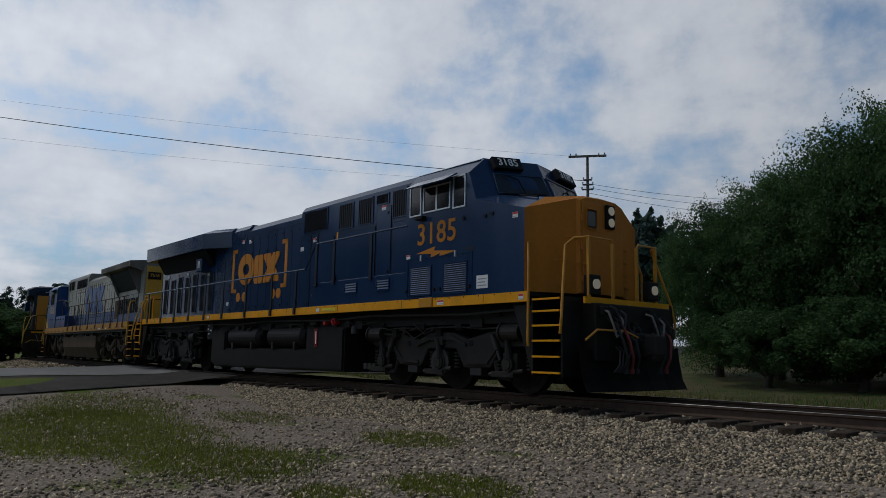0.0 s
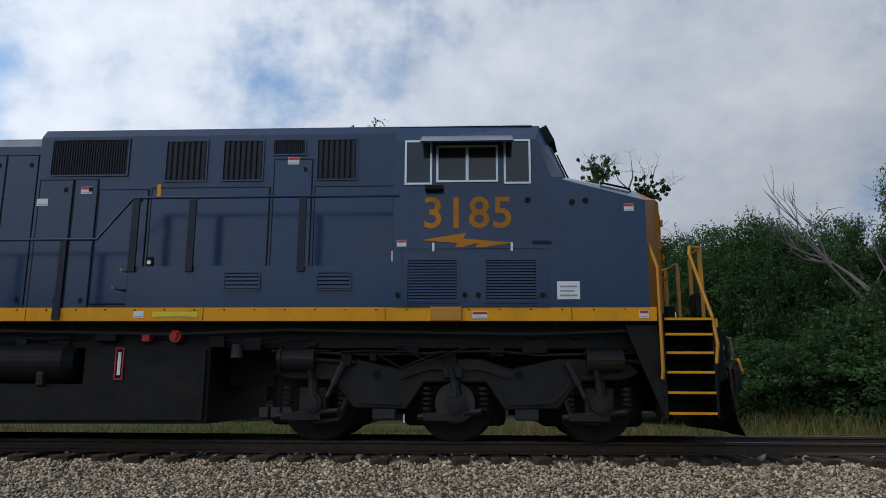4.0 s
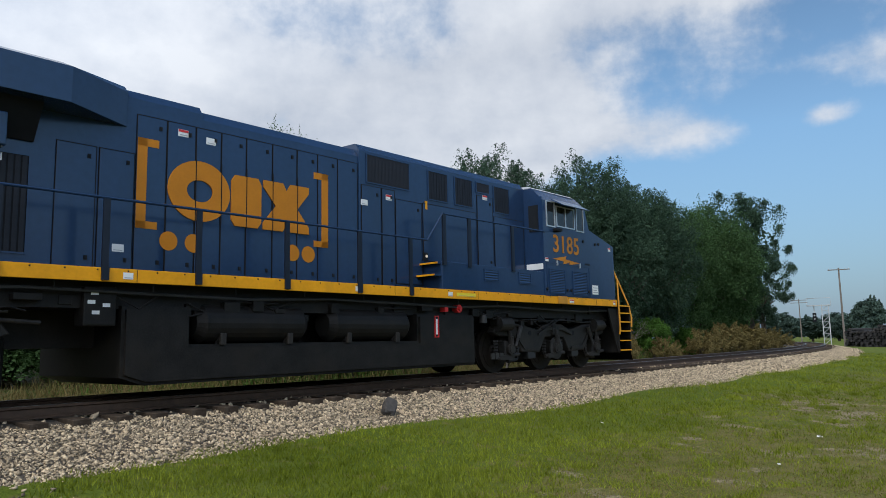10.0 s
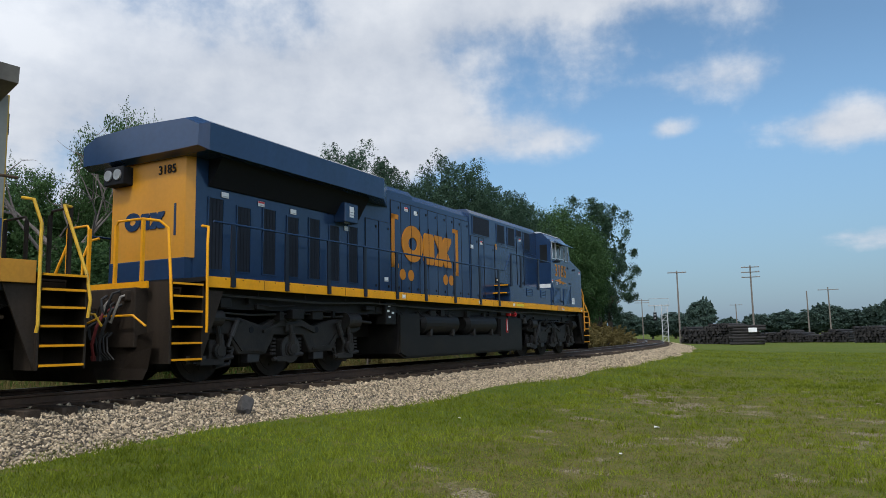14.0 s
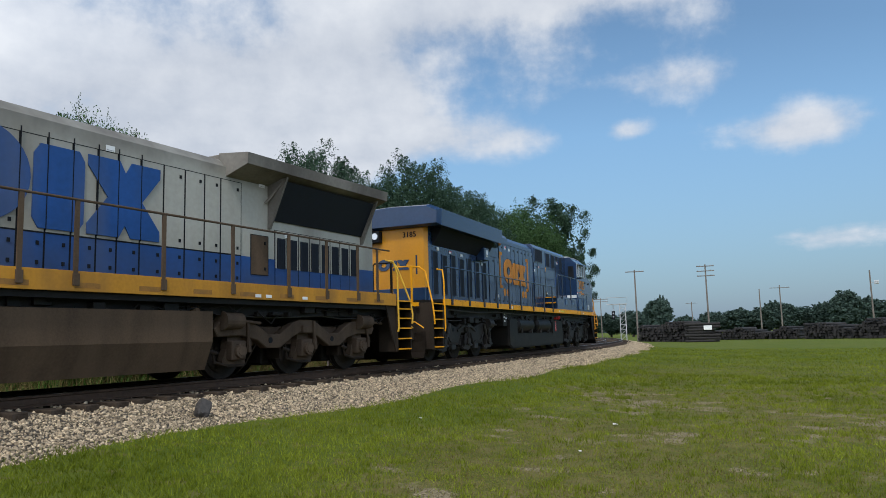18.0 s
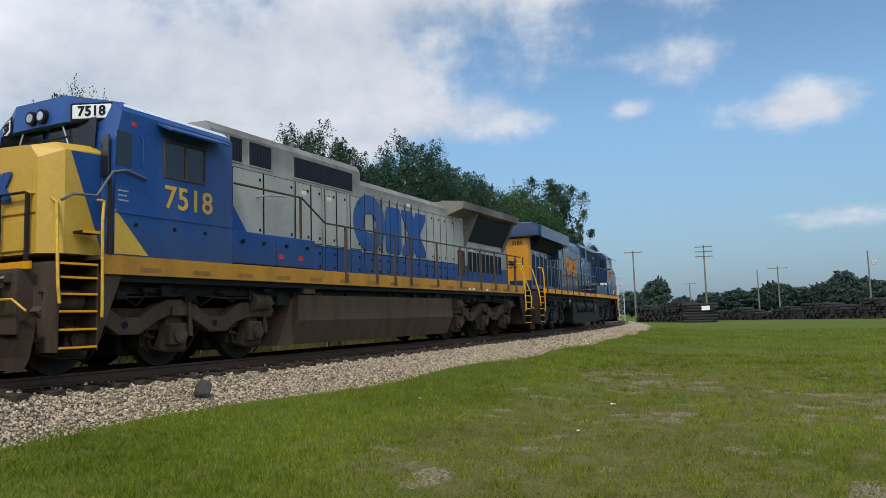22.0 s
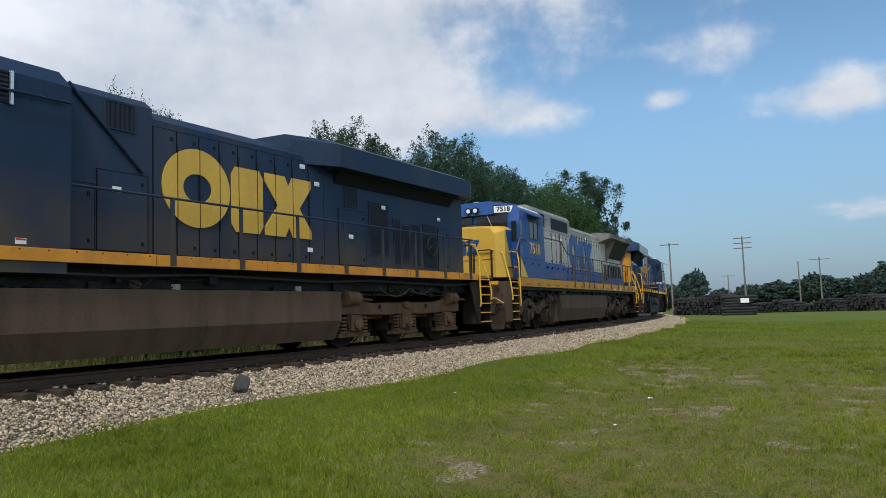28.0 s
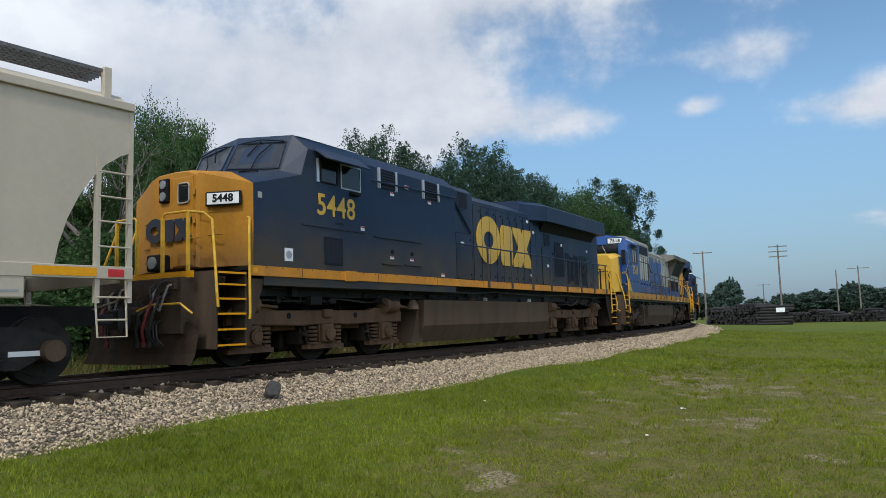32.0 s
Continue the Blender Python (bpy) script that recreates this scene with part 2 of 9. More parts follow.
M_GREY = mat("grey_paint", (0.365, 0.355, 0.305), 0.55, spec=0.3, grime=((4.22, 3.72, (0.125, 0.112, 0.096), 0.72), (1.9, 2.6, (0.17, 0.14, 0.10), 0.3)), var=0.14, scale=1.3, dirt=(0.17, 0.145, 0.11), dirt_amount=0.34, streak=True, bump=0.03, bump_scale=3)
M_SOOTGREY = mat("sooty_grey_paint", (0.19, 0.175, 0.15), 0.7, spec=0.2, var=0.25, scale=1.5, dirt=(0.065, 0.055, 0.046), dirt_amount=0.55, streak=True)
M_YELLOW = mat("yellow_paint", (0.57, 0.345, 0.038), 0.45, var=0.12, scale=1.5, dirt=(0.35, 0.2, 0.05), dirt_amount=0.15, streak=True)
M_OLDSTRIPE = mat("faded_sill_paint", (0.46, 0.215, 0.02), 0.55, var=0.2, scale=2.0, dirt=(0.16, 0.085, 0.03), dirt_amount=0.4, streak=True, spec=0.3)
M_SOOT = mat("dusty_navy_paint", (0.0125, 0.0270, 0.056), 0.5, spec=0.24, grime=((1.80, 3.10, (0.064, 0.050, 0.036), 0.9),), var=0.18, scale=1.2, dirt=(0.055, 0.055, 0.06), dirt_amount=0.3, streak=True, bump=0.03, bump_scale=3)
M_BLACK = mat("black_underframe", (0.0135, 0.0125, 0.0115), 0.55, spec=0.16, var=0.4, scale=4, dirt=(0.022, 0.018, 0.014), dirt_amount=0.3, bump=0.1)
M_OILY = mat("oily_brown_black_steel", (0.026, 0.019, 0.0135), 0.7, spec=0.2, var=0.35, scale=3, dirt=(0.060, 0.043, 0.030), dirt_amount=0.35, bump=0.12, streak=True)
M_BROWN = mat("dusty_underframe", (0.088, 0.060, 0.038), 0.8, spec=0.15, var=0.3, scale=3, dirt=(0.108, 0.074, 0.048), dirt_amount=0.4, bump=0.15, streak=True)
M_RUSTY = mat("rust_brown_cast_steel", (0.108, 0.066, 0.038), 0.8, spec=0.15, var=0.35, scale=4, dirt=(0.125, 0.080, 0.048), dirt_amount=0.4, bump=0.2, streak=True)
M_GRIMY = mat("grimy_cast_steel", (0.072, 0.051, 0.035), 0.8, spec=0.15, var=0.35, scale=4, dirt=(0.10, 0.072, 0.050), dirt_amount=0.35, bump=0.2, streak=True)
M_DARKSTEEL = mat("dark_cast_steel", (0.020, 0.0180, 0.016), 0.6, spec=0.25, var=0.4, scale=6, dirt=(0.036, 0.029, 0.023), dirt_amount=0.4, bump=0.2)
M_WORNSTEEL = mat("worn_grey_steel", (0.030, 0.028, 0.026), 0.55, var=0.4, scale=9, dirt=(0.022, 0.020, 0.018), dirt_amount=0.3, spec=0.35)
M_WHEEL = mat("wheel_steel", (0.022, 0.018, 0.015), 0.7, spec=0.2, var=0.4, scale=8, bump=0.1)
M_GRILLE = mat("grille_dark", (0.008, 0.009, 0.011), 0.75, spec=0.2, var=0.3, scale=10)
M_SLAT = mat("grille_slat", (0.010, 0.013, 0.020), 0.6, spec=0.25, var=0.3, scale=10)
M_GLASSDARK = mat("dark_window_glass", (0.014, 0.016, 0.018), 0.06, var=0.1, scale=3, spec=0.5)
# grey-blue of the mirrored sky is put into this glass's base colour
M_SCREEN = mat("sky_tinted_windscreen", (0.045, 0.055, 0.068), 0.10, var=0.1, scale=3, spec=0.9)
M_ALU = mat("bare_aluminium", (0.62, 0.63, 0.64), 0.4, metal=0.7, var=0.1, scale=8)
M_WHITE = mat("white_enamel", (0.75, 0.75, 0.73), 0.5, var=0.06, scale=5)
M_ROOFWHITE = mat("pale_roof_paint", (0.62, 0.64, 0.66), 0.5, var=0.1, scale=3)
M_RED = mat("red_paint", (0.5, 0.02, 0.02), 0.5, var=0.2, scale=6)
M_ORANGEPIECE = mat("orange_paint", (0.50, 0.185, 0.008), 0.5, spec=0.25, var=0.08, scale=3)
M_YELLOWRAIL = mat("handrail_yellow", (0.62, 0.36, 0.02), 0.5, var=0.2, scale=8, dirt=DUST, dirt_amount=0.2)
M_LAMP = mat("lamp_glow", (0.75, 0.64, 0.46), 0.2, var=0.05, emit=0.2)
M_LAMPGLASS = mat("lamp_glass", (0.55, 0.57, 0.6), 0.1, var=0.05, metal=0.6)
M_BARS = mat("small_print", (0.30, 0.30, 0.32), 0.6, var=0.1)
M_HOSE = mat("rubber_hose", (0.02, 0.02, 0.02), 0.6, var=0.3, scale=10)
M_REDHOSE = mat("red_hose", (0.20, 0.03, 0.026), 0.6, var=0.2, scale=10)
M_HOPPER = mat("hopper_grey_paint", (0.47, 0.405, 0.305), 0.6, var=0.08, scale=1.2, dirt=(0.28, 0.24, 0.185), dirt_amount=0.22, streak=True)
M_PALEHOSE = mat("pale_grey_hose", (0.22, 0.20, 0.17), 0.7, var=0.25, scale=10)
# rougher pane, its base colour lightened further as reflected sky
M_HAZYSCREEN = mat("hazy_sky_tinted_windscreen", (0.055, 0.068, 0.085), 0.3, var=0.15, scale=3, spec=0.6)
M_RAIL = mat("rusty_rail", (0.072, 0.046, 0.031), 0.7, spec=0.25, var=0.3, scale=10, bump=0.1)
M_GALV = mat("weathered_galvanised_steel", (0.13, 0.125, 0.12), 0.6, metal=0.3, var=0.3, scale=8)
M_LEMON = mat("lemon_yellow_decal", (0.72, 0.56, 0.02), 0.5, var=0.08, scale=4)
M_POCKET = mat("rubbed_sill_pocket", (0.27, 0.125, 0.02), 0.7, var=0.3, scale=5, dirt=(0.12, 0.07, 0.03), dirt_amount=0.4)
M_RAILTOP = mat("worn_rail_head", (0.30, 0.28, 0.26), 0.35, metal=0.9, var=0.2, scale=10)
M_TIE = mat("creosoted_tie", (0.050, 0.037, 0.027), 0.9, spec=0.1, var=0.45, scale=8, bump=0.5, bump_scale=30, dirt=(0.11, 0.088, 0.066), dirt_amount=0.3)
M_STONE = mat("ballast_stone", (0.335, 0.255, 0.158), 0.88, var=0.35, scale=9, island=0.80, second=(0.39, 0.31, 0.207))
# bed under the loose stones, its colour darkened as the shade in their gaps
M_SHADED_BED = mat("ballast_bed", (0.060, 0.048, 0.036), 0.95, var=0.55, scale=22, bump=0.8, bump_scale=28)
M_ASPHALT = mat("asphalt", (0.06, 0.06, 0.06), 0.85, var=0.2, scale=3, bump=0.2, bump_scale=60)
M_APRON = mat("dusty_worn_asphalt", (0.080, 0.070, 0.058), 0.95, var=0.35, scale=2.5, dirt=(0.13, 0.11, 0.085), dirt_amount=0.4, bump=0.4, bump_scale=40)
M_DIRT = mat("pale_dirt", (0.27, 0.22, 0.155), 0.95, var=0.25, scale=1.2, dirt=(0.12, 0.11, 0.055), dirt_amount=0.4, bump=0.4, bump_scale=30)
M_CONCRETE = mat("pale_concrete", (0.34, 0.33, 0.31), 0.85, var=0.15, scale=2, bump=0.1)
M_BARK = mat("bark", (0.075, 0.06, 0.047), 0.9, var=0.4, scale=10, bump=0.6, bump_scale=18)
M_DEADWOOD = mat("dead_branch", (0.15, 0.125, 0.11), 0.9, var=0.3, scale=10, bump=0.3)
M_POLE = mat("pole_wood", (0.15, 0.13, 0.11), 0.9, var=0.3, scale=6, bump=0.3)
M_LOG = mat("weathered_logs", (0.021, 0.0185, 0.0175), 0.9, var=0.5, scale=4, bump=0.4, island=0.4)
M_ROCK = mat("dark_rock", (0.060, 0.053, 0.048), 0.8, var=0.4, scale=12, bump=0.6, bump_scale=20)
M_STEELPALE = mat("galvanised_steel", (0.42, 0.43, 0.43), 0.5, metal=0.5, var=0.15, scale=6)
M_BRICK = mat("red_brick_wall", (0.16, 0.07, 0.05), 0.85, var=0.25, scale=6)


def leaf_mat(name, color, second, rough=0.8, through_light=0.35):
    """Leaves: each blade its own shade, and some light passing through."""
    m = mat(name, color, rough, var=0.25, scale=0.5, island=0.3, second=second, spec=0.08)
    nt = m.node_tree
    b = nt.nodes["Principled BSDF"]
    tr, mx = nt.nodes.new("ShaderNodeBsdfTranslucent"), nt.nodes.new("ShaderNodeMixShader")
    nt.links.new(b.inputs["Base Color"].links[0].from_socket, tr.inputs[0])
    mx.inputs[0].default_value = through_light
    nt.links.new(b.outputs[0], mx.inputs[1]), nt.links.new(tr.outputs[0], mx.inputs[2])
    nt.links.new(mx.outputs[0], nt.nodes["Material Output"].inputs[0])
    return m


M_LEAF = leaf_mat("broad_leaves", (0.050, 0.098, 0.034), (0.075, 0.132, 0.048), 0.6, 0.40)
M_PINE = leaf_mat("pine_needles", (0.043, 0.080, 0.050), (0.064, 0.108, 0.066), 0.6, 0.40)
# far leaves: the haze of distance is mixed into the colour, bluer and paler
M_FARLEAF = leaf_mat("haze_tinted_leaves", (0.060, 0.094, 0.076), (0.080, 0.120, 0.096))
M_BRIGHT = leaf_mat("fresh_leaves", (0.055, 0.12, 0.02), (0.08, 0.16, 0.03))
M_GRASS = leaf_mat("grass_blades", (0.144, 0.186, 0.0125), (0.210, 0.240, 0.024), 0.7)
M_WEED = leaf_mat("weed_blades", (0.13, 0.16, 0.022), (0.19, 0.21, 0.035), 0.8)
M_DRYGRASS = leaf_mat("dry_grass_blades", (0.15, 0.118, 0.042), (0.22, 0.178, 0.072), 0.8)


# ---- tools for shaping ----
def mesh_of(name, bm, material):
    me = bpy.data.meshes.new(name)
    bm.normal_update()
    bm.to_mesh(me)
    bm.free()
    for m in material if isinstance(material, (list, tuple)) else (material,):
        me.materials.append(m)
    return me


def part(name, bm, material, parent, label=""):
    ob = new(name, bm if isinstance(bm, bpy.types.Mesh) else mesh_of(name, bm, material))
    ob.parent = parent
    if label:
        ob["label"] = label
    return ob


def thing(name, bm, material, label, category, group="", kind=""):
    ob = new(name, mesh_of(name, bm, material) if bm is not None else None)
    return tagged(ob, label, category, group, kind)


def pydata(name, verts, faces, material):
    me = bpy.data.meshes.new(name)
    me.from_pydata(verts, [], faces)
    me.materials.append(material)
    me.update()
    return me


def box(bm, x0, x1, y0, y1, z0, z1, bevel=0.0):
    x0, x1, y0, y1, z0, z1 = min(x0, x1), max(x0, x1), min(y0, y1), max(y0, y1), min(z0, z1), max(z0, z1)
    r = bmesh.ops.create_cube(bm, size=1, matrix=Matrix.Translation(((x0 + x1) / 2, (y0 + y1) / 2, (z0 + z1) / 2)) @ Matrix.Diagonal((x1 - x0, y1 - y0, z1 - z0, 1)))
    if bevel:
        edges = list({e for v in r["verts"] for e in v.link_edges})
        bmesh.ops.bevel(bm, geom=edges, offset=bevel, segments=2, affect="EDGES", profile=0.5)
    return bm


def prism(bm, pts, a0, a1, axis="y"):
    """A polygon given in the two other axes, drawn out along axis from a0 to a1."""
    def at(p, a):
        return {"x": (a, p[0], p[1]), "y": (p[0], a, p[1]), "z": (p[0], p[1], a)}[axis]
    lo, hi = [bm.verts.new(at(p, a0)) for p in pts], [bm.verts.new(at(p, a1)) for p in pts]
    n = len(pts)
    fs = [bm.faces.new(lo), bm.faces.new(hi[::-1])] + [bm.faces.new((lo[i], hi[i], hi[(i + 1) % n], lo[(i + 1) % n])) for i in range(n)]
    bmesh.ops.recalc_face_normals(bm, faces=fs)
    return bm


def rod(bm, p, q, r, r2=None, seg=8):
    p, q = Vector(p), Vector(q)
    d = q - p
    if d.length < 1e-5:
        return bm
    m = Matrix.Translation((p + q) / 2) @ d.to_track_quat("Z", "Y").to_matrix().to_4x4()
    bmesh.ops.create_cone(bm, cap_ends=True, segments=seg, radius1=r, radius2=r if r2 is None else r2, depth=d.length, matrix=m)
    return bm


def pipe(bm, pts, r, seg=6):
    """One bent tube through the points given."""
    pts = [Vector(p) for p in pts]
    n = len(pts)
    ways = [(pts[min(i + 1, n - 1)] - pts[max(i - 1, 0)]).normalized() for i in range(n)]
    side = ways[0].orthogonal().normalized()
    rings = []
    for p, w in zip(pts, ways):
        side = (side - w * side.dot(w)).normalized()
        up = w.cross(side)
        rings.append([bm.verts.new(p + (side * math.cos(2 * math.pi * k / seg) + up * math.sin(2 * math.pi * k / seg)) * r) for k in range(seg)])
    fs = [bm.faces.new((a[k], a[(k + 1) % seg], b_[(k + 1) % seg], b_[k])) for a, b_ in zip(rings, rings[1:]) for k in range(seg)]
    fs += [bm.faces.new(rings[0][::-1]), bm.faces.new(rings[-1])]
    bmesh.ops.recalc_face_normals(bm, faces=fs)
    return bm


def BM():
    return bmesh.new()


# ---- the line of the track ----
# how far the train has come, in metres, at each time
RUN_T = [0.0, 0.5, 1.0, 1.5, 2.0, 2.5, 3.0, 3.5, 5.5, 6.0, 6.5, 7.0, 7.5, 8.0, 8.5, 9.0, 9.5, 10.0, 10.5, 11.0, 11.5, 12.0, 12.5, 13.0, 13.5, 14.0, 14.5, 16.5, 17.0, 17.5, 18.0, 18.5, 19.0, 19.5, 20.0, 20.5, 21.0, 21.5, 22.0, 22.5, 23.0, 23.5, 24.0, 24.5, 25.0, 25.5, 27.5, 28.0, 28.5, 29.0, 29.5, 30.0, 30.5, 31.0, 31.5, 32.0]
RUN_S = [-7.94, -6.58, -5.23, -3.90, -2.60, -1.32, -0.05, 1.21, 6.17, 7.42, 8.68, 9.96, 11.25, 12.53, 13.82, 15.11, 16.40, 17.68, 18.96, 20.26, 21.53, 22.78, 24.02, 25.24, 26.45, 27.68, 28.94, 34.15, 35.41, 36.65, 37.90, 39.18, 40.43, 41.67, 42.92, 44.17, 45.42, 46.67, 47.92, 49.16, 50.39, 51.62, 52.85, 54.08, 55.30, 56.51, 61.36, 62.60, 63.83, 65.05, 66.25, 67.46, 68.67, 69.90, 71.15, 72.39]
# curvature of the track along its length
BEND_S = [-140, -84, -55, -50, -31, -26, -10, 10, 25, 40, 55, 70, 90]
BEND_K = [0.0, 0.014, 0.014, -0.0025, -0.0025, 0.0078, 0.00400, 0.00372, 0.00311, 0.00360, 0.00531, 0.00492, 0.00473]
TRACK_Y = 11.339
_S = np.arange(-140.0, 261.0, 0.5)
_H = np.cumsum(np.interp(_S, BEND_S, BEND_K) * 0.5)
_H -= np.interp(0, _S, _H)
_X, _Y = np.cumsum(np.cos(_H) * 0.5), np.cumsum(np.sin(_H) * 0.5)
_X -= np.interp(0, _S, _X)
_Y += TRACK_Y - np.interp(0, _S, _Y)


def on_track(s, lat=0.0, z=0.0):
    """The point s metres along the track, lat metres to the camera's side of its middle."""
    x, y, h = np.interp(s, _S, _X), np.interp(s, _S, _Y), np.interp(s, _S, _H)
    return Vector((x + math.sin(h) * lat, y - math.cos(h) * lat, z))


def heading(s):
    return float(np.interp(s, _S, _H))


def lateral(x, y):
    """For arrays of places: distance to the track's middle, positive on the camera's side."""
    i = np.clip(np.searchsorted(_X, x), 1, len(_X) - 1)
    return (np.interp(x, _X, _Y) - y) * np.cos(_H[i])


GROUND = [(-400, -0.45), (-8, -0.45), (-4.2, -0.42), (-3.4, -0.5), (3.2, -0.56), (4.2, -0.62), (8, -0.82), (14, -0.9), (60, -0.9), (400, -0.9)]


def ground_z(x, y):
    lat = np.asarray(lateral(x, y))
    z = np.interp(lat, [g[0] for g in GROUND], [g[1] for g in GROUND])
    # the land beyond the line climbs to the street
    rise = np.interp(-lat, [10, 18, 26, 38, 60, 400], [0, 0.1, 0.75, 1.85, 2.45, 3.4])
    z = z + rise * np.clip((34 - x) / 26.0, 0, 1)
    # the road crossing rises to the rails
    ramp = np.clip(1.55 - np.abs(x + 28.5) / 10.0, 0, 1) * np.clip(1.4 - np.abs(lat) / 14.0, 0, 1)
    z = z + np.minimum(ramp * 0.9, 1.0) * np.maximum(0, -0.12 - z)
    return z + 0.03 * np.sin(x * 0.7 + y * 0.3) * np.sin(y * 0.9) * (np.hypot(x, y) < 150)


def lattice(x, y, size, seed):
    """Smooth random values from 0 to 1, with features of the given size in metres."""
    table = np.random.default_rng(seed).random((128, 128))
    u, v = np.asarray(x) / size, np.asarray(y) / size
    i, j = np.floor(u).astype(int), np.floor(v).astype(int)
    fu, fv = u - i, v - j
    fu, fv = fu * fu * (3 - 2 * fu), fv * fv * (3 - 2 * fv)
    i0, i1, j0, j1 = i % 128, (i + 1) % 128, j % 128, (j + 1) % 128
    return (table[i0, j0] * (1 - fu) + table[i1, j0] * fu) * (1 - fv) + (table[i0, j1] * (1 - fu) + table[i1, j1] * fu) * fv


def bare_at(x, y):
    """Where the turf has gone and the tan earth shows: torn patches in the trodden field."""
    f = 0.30 * lattice(x, y, 2.2, 3) + 0.34 * lattice(x, y, 0.8, 4) + 0.36 * lattice(x, y, 0.33, 5)
    return np.clip((f - 0.525 + 0.12 * (worn_at(x, y) - 1)) / 0.22, 0, 1) * np.clip(worn_at(x, y) * 1.6, 0, 1)


def worn_at(x, y):
    """How far the grass is trodden and burnt: most in the open field away from the ballast."""
    w = np.clip((5.0 - y + 0.12 * x + 2.4 * (lattice(x, y, 2.2, 1) - 0.5)) / 1.6, 0, 1) * np.clip((x - 3.5) / 3, 0, 1) * np.clip((40 - x) / 26, 0, 1)
    return np.clip(w * (0.5 + 1.0 * lattice(x, y, 3.4, 2)), 0, 1)


def build_ground():
    def axis(fine0, fine1, step, far0, far1):
        mid = np.arange(fine0, fine1, step)
        out = np.geomspace(1, far1 - fine1 + 1, 26) - 1 + fine1
        back = fine0 - (np.geomspace(1, fine0 - far0 + 1, 26) - 1)
        return np.unique(np.concatenate([back, mid, out]))
    xs, ys = axis(-50, 70, 0.6, -2500, 2500), axis(-6, 34, 0.5, -2500, 2500)
    # a finer net under the trodden field, to hold its torn patches
    xs, ys = np.unique(np.concatenate([xs, np.arange(2.5, 22, 0.15)])), np.unique(np.concatenate([ys, np.arange(-5, 9, 0.15)]))
    gx, gy = np.meshgrid(xs, ys)
    gz = ground_z(gx, gy)
    n, m = gx.shape
    verts = np.stack([gx, gy, gz], -1).reshape(-1, 3)
    i = np.arange(n * m).reshape(n, m)
    faces = np.stack([i[:-1, :-1], i[:-1, 1:], i[1:, 1:], i[1:, :-1]], -1).reshape(-1, 4)
    me = pydata("ground", verts.tolist(), faces.tolist(), ground_material())
    gravel = np.clip((4.5 - verts[:, 0]) / 4.0, 0, 1) * np.clip((verts[:, 0] + 24) / 6, 0, 1) * np.clip((verts[:, 1] + 6) / 3, 0, 1) * (lateral(verts[:, 0], verts[:, 1]) > -3)
    verge = np.exp(-((lateral(verts[:, 0], verts[:, 1]) + 6.0) / 2.4) ** 2)
    unmown = np.clip((-4.0 - lateral(verts[:, 0], verts[:, 1])) / 2.5, 0, 1) * (np.abs(verts[:, 0]) < 120)
    for nm, val in (("gravel", gravel), ("verge", verge), ("unmown", unmown), ("worn", worn_at(verts[:, 0], verts[:, 1])), ("bare", bare_at(verts[:, 0], verts[:, 1]))):
        a = me.attributes.new(nm, "FLOAT", "POINT")
        a.data.foreach_set("value", val.astype(np.float32))
    for p in me.polygons:
        p.use_smooth = True
    return tagged(new("ground", me), "flat ground of mown grass, worn earth and spread gravel", "ground", kind="structure")


